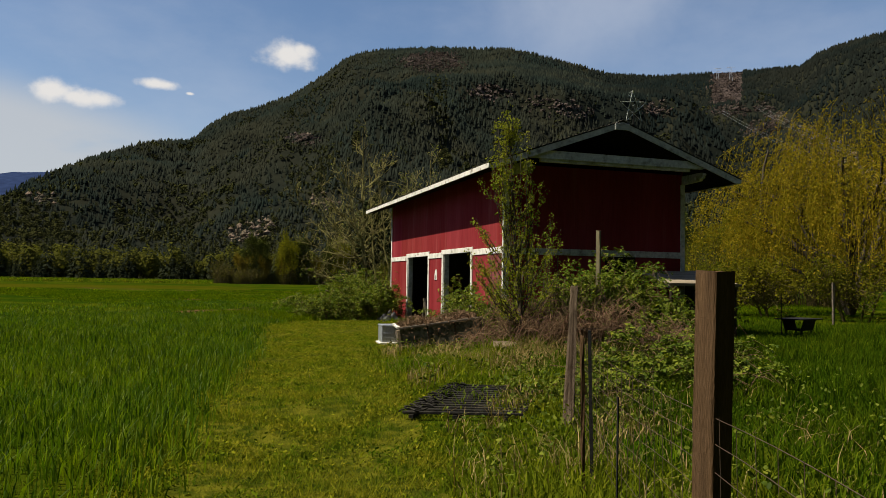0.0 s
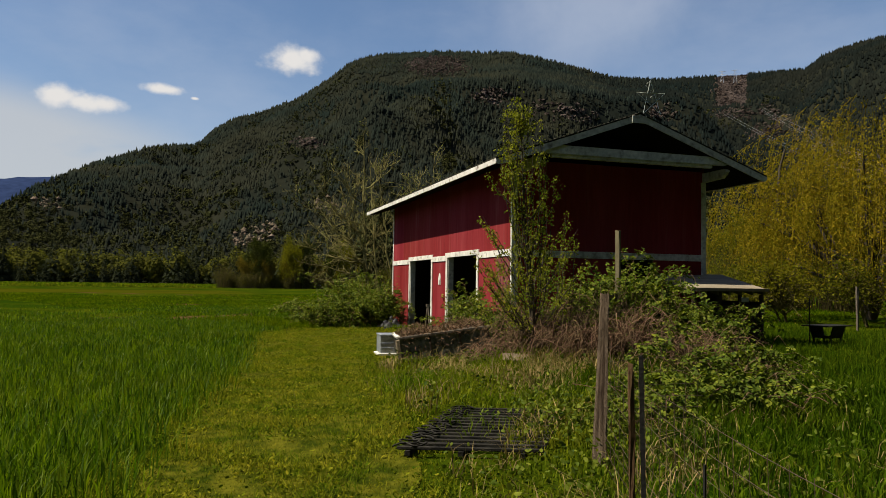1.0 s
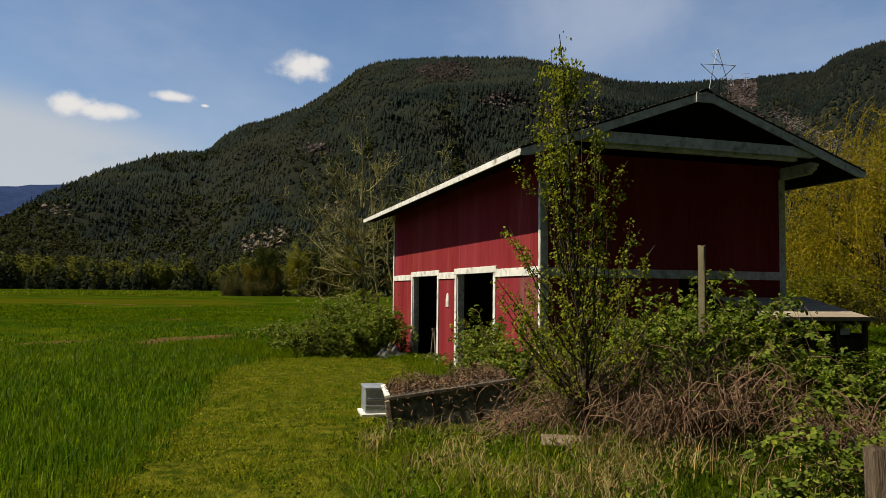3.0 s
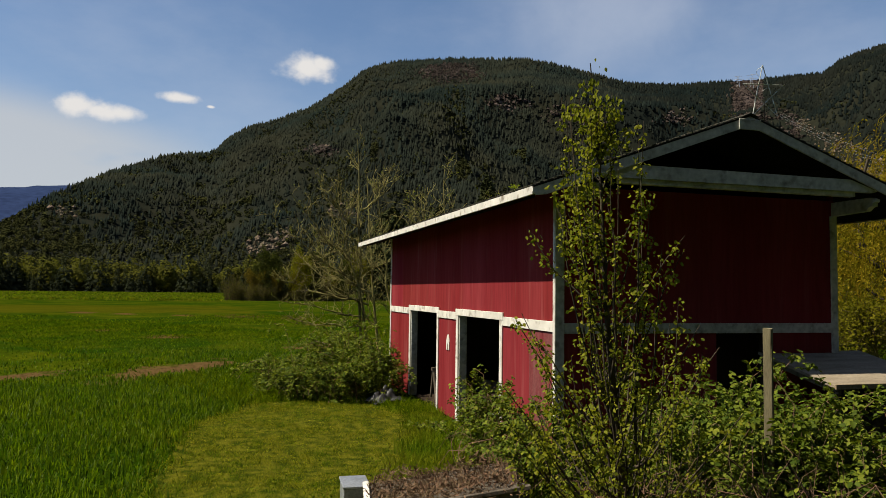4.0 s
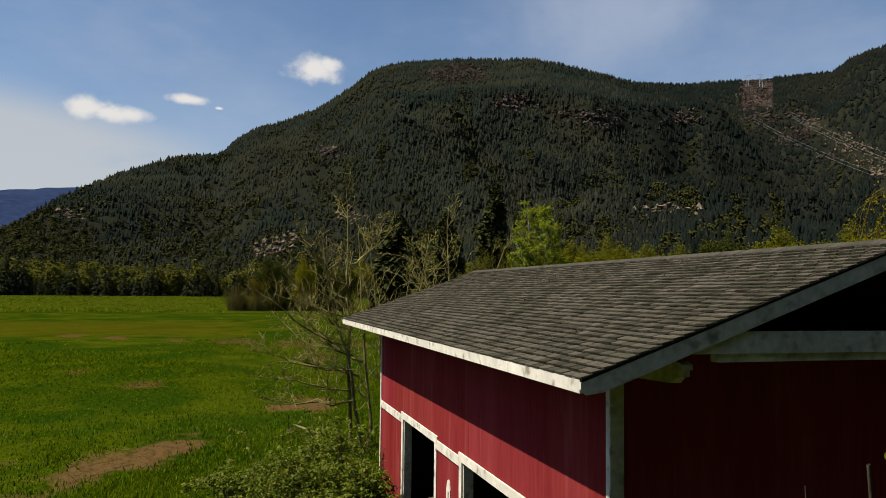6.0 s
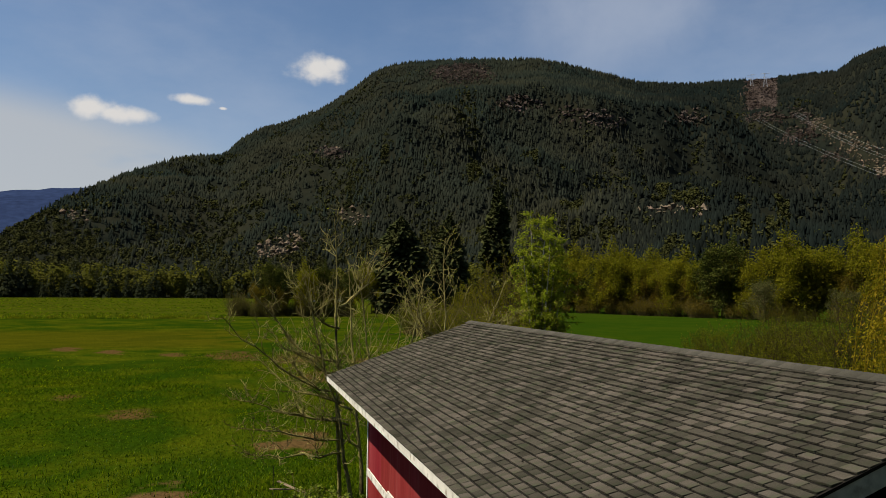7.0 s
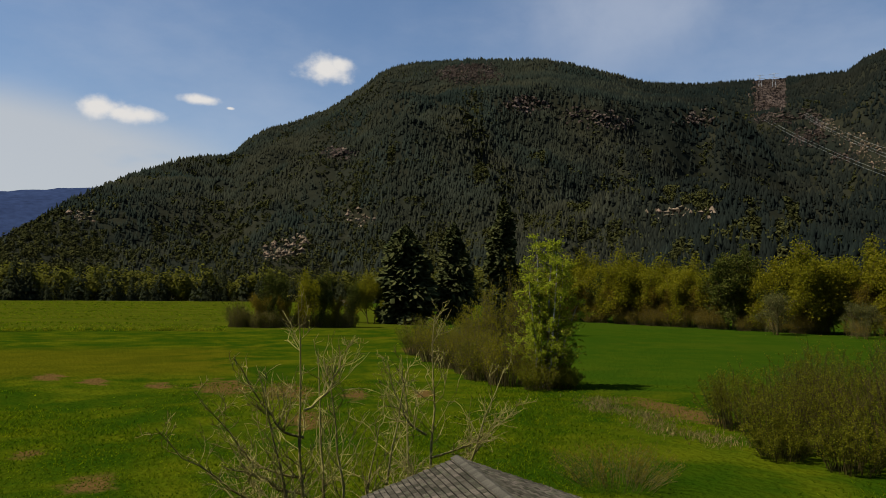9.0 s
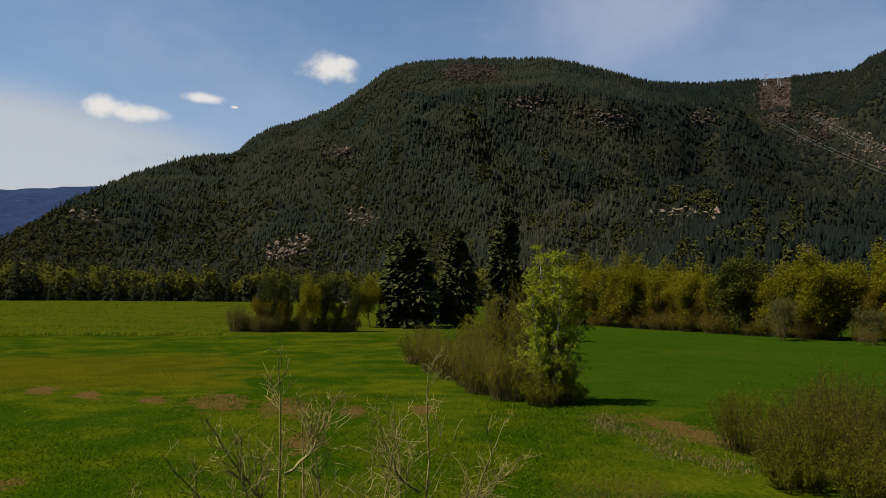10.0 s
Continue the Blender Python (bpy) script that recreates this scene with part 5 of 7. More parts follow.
def leaf_form(size, seed):
    """A hanging heart-shaped leaf, folded along its rib."""
    r_ = random.Random(seed)
    bm = bmesh.new()
    outline = ((0.0, 0.0), (0.30, 0.12), (0.46, 0.38), (0.34, 0.70), (0.0, 1.05))
    curl = r_.uniform(0.1, 0.35)
    def at(u, w):
        return bm.verts.new((u * size * 0.92, (abs(u) * 0.35 + curl * w * w) * size, -w * size - 0.3 * size))
    rib = [at(0, w) for w in (0.0, 0.22, 0.48, 0.78, 1.05)]
    for sgn in (1, -1):
        rim = [rib[0]] + [at(sgn * u, w) for u, w in outline[1:4]] + [rib[4]]
        for q in range(4):
            quad = [rib[q], rib[q + 1], rim[q + 1], rim[q]]
            quad = list(dict.fromkeys(quad))
            if len(quad) > 2:
                bm.faces.new(quad if sgn > 0 else quad[::-1])
    me = bpy.data.meshes.new("leaf")
    bm.to_mesh(me)
    bm.free()
    return me


# young tree in front of the gable
def young_tree():
    r_ = np.random.default_rng(21)
    bx, by = -1.56, -4.60
    bz = float(ground_z(bx, by)) - 0.03
    root = thing("young_tree", (bx, by, bz), "slender young aspen with fresh yellow-green leaves", "tree")
    H = 4.10 - bz
    t = np.linspace(0, 1, 9)
    axis = np.stack([-0.42 * t ** 1.3 + 0.03 * np.sin(t * 9), -0.30 * t ** 1.2 + 0.03 * np.cos(t * 7), H * t], -1)
    trunk = part("trunk", rod(axis, 0.045 * (1 - t) ** 1.3 + 0.004, 8), BARK, root)
    paths, radii, leaf_p = [], [], []

    def tufts(curve, count, start, spread):
        """Tufts of four to seven leaves at nodes along a shoot."""
        for u in np.sort(r_.uniform(start, 1.0, count)) * 5:
            j = min(int(u), 4)
            node = curve[j] + (curve[j + 1] - curve[j]) * (u - j)
            leaf_p.append(node + r_.normal(0, spread, (int(r_.integers(4, 8)), 3)))

    # side shoots, longer towards the foot, soon turning upright
    for b in range(66):
        s_ = 0.08 + 0.80 * r_.uniform(0, 1) ** 1.55
        p = np.array([np.interp(s_, t, axis[:, i]) for i in range(3)])
        a = r_.uniform(0, 6.28)
        ln = (0.30 + 1.0 * (1 - s_)) * r_.uniform(0.6, 1.15)
        reach = (0.07 + 0.98 * (1 - s_) ** 1.25) * r_.uniform(0.5, 1.2)
        q = np.linspace(0, 1, 6)[:, None]
        curve = p + np.array([math.cos(a) * 1.1, math.sin(a), 0]) * reach * np.sqrt(q) * (0.5 + 0.5 * q) + np.array([0, 0, ln]) * q ** 1.2 + r_.normal(0, 0.015, (6, 3))
        curve[:, 2] = np.minimum(curve[:, 2], H - 0.30 + 0.2 * r_.uniform())
        paths.append(curve)
        radii.append(np.linspace(0.010, 0.0025, 6) * (1.2 - s_ * 0.5))
        tufts(curve, int(4 + 17 * ln), 0.2, 0.026)
    # upright leaders beside the stem
    for b in range(17):
        s_ = r_.uniform(0.06, 0.42)
        p = np.array([np.interp(s_, t, axis[:, i]) for i in range(3)])
        a = 6.28 * b / 17 + r_.uniform(-0.3, 0.3)
        q = np.linspace(0, 1, 6)[:, None]
        tall = r_.uniform(0.45, 1.0)
        ln = (H - p[2]) * tall
        curve = p + np.array([math.cos(a), math.sin(a) * 0.9, 0]) * (0.74 - 0.50 * tall) * r_.uniform(0.75, 1.15) * np.sqrt(q) + np.array([-0.26, -0.16, 0]) * q * tall + np.array([0, 0, ln]) * q + r_.normal(0, 0.014, (6, 3))
        paths.append(curve)
        radii.append(np.linspace(0.010, 0.0025, 6))
        tufts(curve, int(11 * ln), 0.15, 0.018)
    # suckers round the foot
    for b in range(14):
        a, e = r_.uniform(0, 6.28), r_.uniform(0.2, 0.9)
        q = np.linspace(0, 1, 6)[:, None]
        foot_ = np.array([math.cos(a) * e + 0.30, math.sin(a) * e * 0.6 + 0.45, 0.0])
        ln = r_.uniform(0.9, 2.2) * (1.15 - 0.5 * e)
        curve = foot_ + np.array([math.cos(a) * 0.25, math.sin(a) * 0.2, 0]) * q + np.array([0, 0, ln]) * q + r_.normal(0, 0.02, (6, 3))
        paths.append(curve)
        radii.append(np.linspace(0.009, 0.0025, 6))
        tufts(curve, int(15 * ln), 0.3, 0.034)
    part("branchwork", mesh_from("branches", *tube_arrays(np.array(paths), np.array(radii), 4)), BARK, root)
    m = 220
    s_ = r_.uniform(0.25, 1.0, m)
    top = np.stack([np.interp(s_, t, axis[:, i]) for i in range(3)], -1) + r_.normal(0, 0.05, (m, 3))
    allp = np.concatenate(leaf_p + [top])
    pick = np.argsort(-allp[:, 2])
    single, rest = allp[pick[:300]], allp[pick[300:]]
    crown = part("crown", mesh_from("crown", *leaf_arrays(r_, rest, 0.030, 0.60, 0.0, 0.72, True)), YOUNGLEAF, root, "fresh yellow-green foliage")
    forms = [leaf_form(0.022 + 0.0025 * q, q) for q in range(6)]
    for me in forms:
        me.materials.append(YOUNGLEAF)
    for p in single:
        part("leaf", forms[int(r_.integers(0, 6))], None, crown, at=pose(*p, r_.uniform(-25, 25), r_.uniform(-25, 25), r_.uniform(0, 360)))
    return root


young_tree()

# brambles
bramble("bramble_bush", ((-1.9, 9.0, 1.3, 1.4, 1.52), (-0.75, 7.9, 0.7, 0.9, 1.40), (-0.9, 11.0, 0.9, 1.4, 1.70), (-2.6, 8.0, 0.7, 0.8, 0.68), (-1.6, 7.4, 0.8, 0.7, 1.02), (-2.7, 10.2, 0.9, 1.0, 0.95)), 27000, 220, "green bramble bush beside the barn doorway", 31, leaf_size=0.058)
bramble("bramble_thicket", ((-0.6, 0.5, 0.62, 0.9, 1.25), (-0.6, -1.1, 0.85, 0.9, 1.25), (0.4, -2.5, 1.1, 1.0, 1.70), (0.5, -3.7, 0.90, 0.9, 1.70), (0.9, -5.0, 0.7, 0.7, 1.0), (0.3, -3.9, 0.8, 0.8, 1.35), (1.8, -2.6, 0.8, 0.7, 1.40), (1.5, -4.2, 0.8, 0.7, 1.05)), 46000, 380, "tall green bramble thicket covering the gable foot", 32, leaf_size=0.054, dead=150)
bramble("bramble_mound", ((0.1, -6.7, 0.9, 0.7, 0.62), (1.2, -6.0, 0.9, 0.7, 0.45), (-1.2, -7.5, 0.7, 0.7, 0.46), (-2.3, -8.4, 0.45, 0.5, 0.28), (-0.5, -7.8, 0.7, 0.5, 0.40)), 4200, 80, "low bramble mound along the wire fence", 33, leaf_size=0.056, dead=90)
bramble("dead_bramble", ((-1.3, -4.5, 0.8, 0.5, 0.95), (-0.5, -5.2, 0.9, 0.5, 1.05), (0.4, -5.9, 0.8, 0.4, 0.75), (-1.85, -3.9, 0.5, 0.4, 0.40), (-0.9, -5.2, 0.7, 0.4, 0.70)), 300, 420, "tangle of dead brown bramble canes", 34, dead=620)

# the bare tree behind the barn, many-stemmed
def bare_tree(name, place, stems, boughs, seed, label):
    """Leafless stems (foot x, y and head x, y, z), crooked branches, twigs, and low boughs that reach out."""
    r_ = np.random.default_rng(seed)
    px, py = place
    gz = float(ground_z(px, py)) - 0.05
    root = thing(name, (px, py, gz), label, "tree")
    trunks, limbs, twigs = [], [], []

    def crooked(start, way, length, k, wild, lift):
        pts, d = [np.array(start, float)], np.array(way, float)
        for _ in range(k - 1):
            d = d + r_.normal(0, wild, 3) + np.array([0, 0, lift])
            d /= np.linalg.norm(d)
            pts.append(pts[-1] + d * length / (k - 1))
        return np.array(pts)

    def clothe(path, count, length, thick, start=0.2):
        """Branches and twigs along a stem or bough."""
        k = len(path)
        for _ in range(count):
            s_ = r_.uniform(start, 0.98)
            u = s_ * (k - 1)
            j = min(int(u), k - 2)
            p0, ahead = path[j] + (path[j + 1] - path[j]) * (u - j), path[j + 1] - path[j]
            ahead /= np.linalg.norm(ahead) + 1e-9
            b = r_.uniform(0, 6.28)
            d = ahead * 0.55 + np.array([math.cos(b) * 1.1, math.sin(b), 0.30]) * 0.8
            ln = length * (0.35 + 0.75 * (1 - s_)) * r_.uniform(0.6, 1.25)
            limb = crooked(p0, d / np.linalg.norm(d), ln, 6, 0.26, 0.09)
            limbs.append((limb, np.linspace(thick * (1.15 - 0.6 * s_), 0.0055, 6)))
            for _ in range(int(r_.integers(3, 6))):
                q = r_.uniform(0.2, 1.0) * 5
                m = min(int(q), 4)
                d2 = (limb[m + 1] - limb[m]) / (ln / 5) * 0.6 + r_.normal(0, 0.55, 3) + np.array([0, 0, 0.25])
                twigs.append((crooked(limb[m] + (limb[m + 1] - limb[m]) * (q - m), d2 / np.linalg.norm(d2), ln * r_.uniform(0.22, 0.60), 4, 0.28, 0.08), np.linspace(0.0080, 0.0054, 4)))

    for fx, fy, hx, hy, hz in stems:
        t_ = np.linspace(0, 1, 10)[:, None]
        a_, b_ = np.array([fx - px, fy - py, 0.0]), np.array([hx - px, hy - py, hz - gz])
        path = a_ + (b_ - a_) * t_
        path[:, :2] += (b_ - a_)[:2] * (t_ ** 1.5 - t_) * 0.5 + np.cumsum(r_.normal(0, 0.035, (10, 2)), 0) * (1 - t_)
        path[1:-1] += r_.normal(0, 0.04, (8, 3))
        trunks.append((path, np.linspace(0.062, 0.009, 10)))
        clothe(path, 20, 1.95, 0.018, 0.15)
    for sx, sz, hx, hy, hz in boughs:
        t_ = np.linspace(0, 1, 10)[:, None]
        a_, b_ = np.array([sx - px, 0.0, sz - gz]), np.array([hx - px, hy - py, hz - gz])
        path = a_ + (b_ - a_) * np.concatenate([t_ ** 0.85, t_, t_ ** 1.35], 1)
        path[1:] += np.cumsum(r_.normal(0, 0.045, (9, 3)), 0)
        trunks.append((path, np.linspace(0.034, 0.008, 10)))
        clothe(path, 20, 1.15, 0.014, 0.12)
    part("trunk", mesh_from("trunk", *tube_arrays(np.array([b[0] for b in trunks]), np.array([b[1] for b in trunks]), 7)), LICHEN, root)
    tagged(part("branchwork", mesh_from("limbs", *tube_arrays(np.array([b[0] for b in limbs]), np.array([b[1] for b in limbs]), 5)), LICHEN, root), kind="stuff")
    tw = np.array([b[0] for b in twigs])
    tagged(part("fine_branching", mesh_from("twigs", *tube_arrays(tw, np.array([b[1] for b in twigs]), 3)), LICHEN, root), kind="stuff")
    n_ = 1800
    q, e = r_.integers(0, len(tw), n_), r_.uniform(0.3, 1.0, (n_, 1))
    part("bud_haze", mesh_from("buds", *leaf_arrays(r_, tw[q, 0] + (tw[q, 3] - tw[q, 0]) * e + r_.normal(0, 0.012, (n_, 3)), 0.034)), BIRCHLEAF, root, "small opening yellow-green buds")
    return root


bare_tree("bare_tree", (0.7, 15.5), ((0.20, 15.5, -0.10, 15.4, 7.6), (1.45, 15.7, 0.62, 15.9, 6.2), (1.65, 15.8, 2.7, 16.2, 6.2), (0.9, 16.0, 0.5, 16.7, 6.5), (1.2, 15.3, 1.7, 14.8, 5.0), (0.5, 15.4, -0.9, 15.1, 6.0)),
          ((0.15, 2.9, -2.7, 15.0, 5.05), (0.15, 3.7, -2.3, 15.6, 5.85), (0.10, 4.6, -1.4, 15.2, 6.4), (0.2, 2.2, -2.5, 15.3, 2.9), (0.3, 1.6, -2.9, 15.0, 2.2), (0.2, 2.6, -2.2, 16.4, 3.6), (0.3, 1.3, -2.1, 14.5, 1.7), (0.2, 3.3, -1.7, 14.4, 4.4), (0.1, 5.2, 1.0, 15.7, 6.7), (1.4, 3.0, 2.6, 15.2, 4.4), (0.4, 2.0, -1.6, 14.3, 2.4), (0.5, 2.4, -1.8, 16.8, 4.8)), 46, "leafless many-stemmed tree with mossy pale branches")
bare_tree("bare_tree", (3.5, 17.3), ((3.4, 17.3, 3.6, 17.4, 7.3), (3.7, 17.2, 5.3, 16.6, 6.0), (3.2, 17.5, 2.9, 18.2, 6.2)), ((3.5, 3.6, 5.7, 16.9, 5.0), (3.4, 4.2, 2.6, 17.0, 6.0), (3.6, 3.0, 5.2, 17.6, 4.2)), 44, "small leafless tree with upright pale branches")

# golden willow right of the barn
def willow():
    r_ = np.random.default_rng(51)
    root = thing("weeping_willow", (20.3, 9.8, 0), "weeping willow with hanging golden-yellow strands", "willow tree")
    out = []
    for s_ in range(7):
        a = 6.28 * s_ / 7
        d = np.array([math.cos(a) * 0.5, math.sin(a) * 0.5, 1.0])
        grow(r_, (0, 0, 0.2), d / np.linalg.norm(d), 5.6, 0.20, 2, 0.5, 0.15, out, 5, 0.3, 0.55)
    for b in out:
        if b[2] == 2:
            part("limb", branch_mesh([b], 7), BARK, root)
    tagged(part("branchwork", branch_mesh([b for b in out if b[2] == 1], 5), BARK, root), kind="stuff")
    d_ = rand_dirs(r_, 1250)
    d_[:, 2] = np.abs(d_[:, 2])
    lump = 1 + 0.34 * np.sin(4 * d_[:, 0] + 5 * d_[:, 1]) * np.cos(7 * d_[:, 2] + 3 * d_[:, 1])
    ends = d_ * r_.uniform(0.55, 1.0, (1250, 1)) ** 0.6 * lump[:, None] * np.array([5.0, 5.0, 6.0]) + np.array([0, 0, 3.4])
    k = 9
    t_ = np.linspace(0, 1, k)
    ln = ends[:, 2] * r_.uniform(0.18, 0.78, len(ends))
    out_d = ends[:, :2] / (np.linalg.norm(ends[:, :2], axis=1, keepdims=True) + 0.1)
    paths = np.zeros((len(ends), k, 3))
    paths[:, :, 2] = ends[:, 2:3] - ln[:, None] * t_ ** 1.4
    paths[:, :, :2] = ends[:, None, :2] + out_d[:, None] * (np.sqrt(t_) * 0.9)[None, :, None]
    paths += np.cumsum(r_.normal(0, 0.07, paths.shape), 1) * t_[None, :, None]
    part("hanging_curtain", mesh_from("strands", *tube_arrays(paths, np.full((len(ends), k), 0.011) * np.linspace(1, 0.5, k), 3)), WILLOWLEAF, root, "hanging yellow twigs")
    m = 46000
    i = r_.integers(0, len(ends), m)
    u = r_.uniform(0, 1, m) * (k - 1)
    j = np.minimum(u.astype(int), k - 2)
    p = paths[i, j] + (paths[i, j + 1] - paths[i, j]) * (u - j)[:, None] + r_.normal(0, 0.13, (m, 3))
    part("foliage", mesh_from("foliage", *leaf_arrays(r_, p, 0.125, 0.6, 0.0, 0.40)), WILLOWLEAF, root, "narrow golden young leaves")
    return root


willow()
for i, (x, y, h_, w_) in enumerate(((15.6, 9.2, 3.0, 3.0), (17.2, 6.6, 2.8, 3.0), (20.0, 3.6, 3.8, 3.8), (22.5, 7.5, 5.5, 5.0), (14.6, 10.8, 2.4, 2.6), (24.0, 2.5, 5.0, 4.5), (27.0, 8.0, 7.0, 6.0))):
    broadleaf_tree("thicket_shrub", (x, y), h_, w_, 3600, 0.11, SCRUB if i % 3 else HEDGELEAF, TWIG, "twiggy olive-green shrub under the willow", "shrub", 60 + i, stems=4, depth=3, clear=0.1, group="shrubs under the willow", twigs=3)

# meadow shrubs, birch and brush strip
def birch_tree(place):
    """A clump of slim white stems with short rising boughs and an airy crown."""
    r_ = np.random.default_rng(91)
    root = thing("birch_tree", (*place, float(ground_z(*place)) - 0.05), "bright green birch with several white stems", "birch tree")
    limbs, twigs = [], []
    q6, q4 = np.linspace(0, 1, 6)[:, None], np.linspace(0, 1, 4)[:, None]
    for fx, fy, hx, hy, hz in ((-0.3, 0.0, -0.9, 0.3, 12.7), (0.2, 0.2, 0.5, -0.3, 12.2), (0.5, -0.2, 1.6, 0.4, 10.4), (-0.6, 0.3, -1.8, -0.5, 9.2), (0.1, -0.4, 0.1, -1.5, 10.8), (0.9, 0.2, 2.5, -0.4, 7.2)):
        t = np.linspace(0, 1, 12)[:, None]
        path = np.array([fx, fy, 0]) + np.array([hx - fx, hy - fy, hz]) * np.concatenate([t ** 1.3, t ** 1.3, t], 1) + np.cumsum(r_.normal(0, 0.05, (12, 3)), 0) * np.array([1, 1, 0])
        part("stem", rod([tuple(p) for p in path], list(np.linspace(0.125, 0.022, 12)), 7), BIRCHBARK, root)
        for _ in range(int(5.2 * hz)):
            s_ = r_.uniform(0.10, 1.0)
            u = s_ * 10.99
            p0 = path[int(u)] + (path[int(u) + 1] - path[int(u)]) * (u - int(u))
            a = r_.uniform(0, 6.28)
            ln = (0.60 + 2.1 * (1 - s_) ** 0.8) * r_.uniform(0.55, 1.2)
            limb = p0 + np.array([math.cos(a), math.sin(a), 0]) * ln * q6 + np.array([0, 0, ln]) * (0.95 * q6 - 0.30 * q6 ** 2) + r_.normal(0, 0.03, (6, 3)) * q6
            limbs.append(limb)
            for _ in range(6):
                v_ = r_.uniform(0.25, 1.0) * 4.99
                b0 = limb[int(v_)] + (limb[int(v_) + 1] - limb[int(v_)]) * (v_ - int(v_))
                d = r_.normal(0, 0.6, 3) + np.array([math.cos(a) * 0.4, math.sin(a) * 0.4, 0.15])
                twigs.append(b0 + d * r_.uniform(0.25, 0.6) * q4 - np.array([0, 0, 0.18]) * q4 ** 2)
    limbs, twigs = np.array(limbs), np.array(twigs)
    tagged(part("branchwork", mesh_from("branches", *tube_arrays(limbs, np.full((len(limbs), 6), 1.0) * np.linspace(0.030, 0.010, 6), 4)), TWIG, root), kind="stuff")
    tagged(part("fine_branching", mesh_from("twigs", *tube_arrays(twigs, np.full((len(twigs), 4), 1.0) * np.linspace(0.010, 0.006, 4), 3)), TWIG, root), kind="stuff")
    n_ = 25000
    i, e = r_.integers(0, len(twigs), n_), r_.uniform(0.1, 1.05, (n_, 1))
    part("crown", mesh_from("crown", *leaf_arrays(r_, twigs[i, 0] + (twigs[i, 3] - twigs[i, 0]) * e + r_.normal(0, 0.06, (n_, 3)), 0.155, 0.2)), BIRCHLEAF, root)
    return root


for i, (x, y, h_, w_) in enumerate(((26.0, 31.5, 4.4, 5.6), (29.0, 27.5, 5.4, 6.0), (30.5, 34.0, 5.0, 6.0), (27.5, 37.5, 3.8, 5.0), (33.5, 29.5, 7.4, 6.0), (34.5, 38.0, 5.0, 6.0), (25.5, 26.5, 2.8, 3.6), (32.0, 24.0, 6.0, 5.5), (27.8, 23.2, 3.0, 4.4), (24.2, 29.6, 2.2, 3.4), (30.0, 20.5, 4.4, 5.0))):
    upright_brush("willow_scrub", (x, y), h_, w_, 110, 9000, 0.085, SCRUB, "leggy brown-olive willow scrub in the meadow", 80 + i, "willow scrub in the meadow", bark=SCRUBWOOD)
upright_brush("dead_shrub", (14.0, 26.9), 1.8, 6.0, 150, 3000, 0.06, RUSTLEAF, "low reddish brown dead shrub behind the barn", 79, "")
birch_tree((23.6, 57.0))
for i, (x, y, h_, w_) in enumerate(((20.8, 59.5, 5.0, 4.2), (19.8, 63.5, 4.4, 4.0), (20.6, 68.5, 5.6, 4.6), (20.0, 74.0, 4.8, 4.4), (20.3, 81.0, 5.2, 5.0), (20.5, 90.0, 5.0, 5.0), (24.8, 60.0, 4.6, 4.2), (22.4, 56.0, 2.6, 3.2), (24.9, 56.4, 2.0, 2.6), (23.6, 72.0, 9.0, 3.2), (22.6, 76.0, 6.8, 3.0), (31.0, 84.0, 10.5, 4.0))):
    upright_brush("brush_shrub", (x, y), h_, w_ * 1.15, 130 if i < 9 else 70, 5600 if i < 9 else 8500, 0.12, HEDGELEAF if i > 8 or i % 2 == 0 else SCRUB, "brown-olive willow brush in spring bud" if i < 9 else "tall slim yellow-olive brush in leaf", 100 + i, "brush strip by the birch")
spruce_tree("spruce_tree", (45.0, 128.0), 26.0, 7.6, "tall dark green spruce above the brush", 121, "dark spruces")
spruce_tree("spruce_tree", (37.5, 178.0), 24.5, 16.0, "broad dark green spruce with low boughs", 122, "dark spruces")
spruce_tree("spruce_tree", (51.0, 182.0), 26.0, 11.0, "dark green spruce in a row", 123, "dark spruces")
spruce_tree("spruce_tree", (64.0, 182.0), 25.0, 11.0, "tall dark green spruce in a row", 124, "dark spruces")

# clump on the ditch bank and the hedgerow on the far side of the meadow
hr = np.random.default_rng(131)
kinds = [broadleaf_tree("hedge_tree", (0, 0), 10, 7.5, 11000, 0.26, HEDGELEAF, TWIG, "yellow-green spring hedgerow tree", "tree", 140, 2, 3, clear=0.1, group="hedgerow trees", fuzz=0.34),
         broadleaf_tree("hedge_tree", (0, 0), 10, 7.0, 9000, 0.24, RUSTLEAF, TWIG, "rusty brown hedgerow tree just in bud", "tree", 141, 3, 3, clear=0.05, group="hedgerow trees", fuzz=0.34),
         broadleaf_tree("hedge_tree", (0, 0), 10, 6.5, 10000, 0.26, DARKLEAF, TWIG, "dark green hedgerow tree", "tree", 142, 2, 3, clear=0.05, group="hedgerow trees", fuzz=0.30),
         broadleaf_tree("blossom_tree", (0, 0), 10, 8.0, 7000, 0.24, BLOSSOM, TWIG, "hedgerow tree in pale blossom", "tree", 143, 3, 3, clear=0.05, group="hedgerow trees", fuzz=0.30),
         upright_brush("hedge_brush", (0, 0), 10, 13.0, 130, 5000, 0.30, RUSTLEAF, "rusty brown brush along the hedgerow", 144, "hedgerow trees"),
         upright_brush("ditch_willow", (0, 0), 10, 9.0, 150, 1800, 0.22, SCRUB, "upright dark willow brush on the ditch bank", 145, "ditch bank brush")]
used = set()


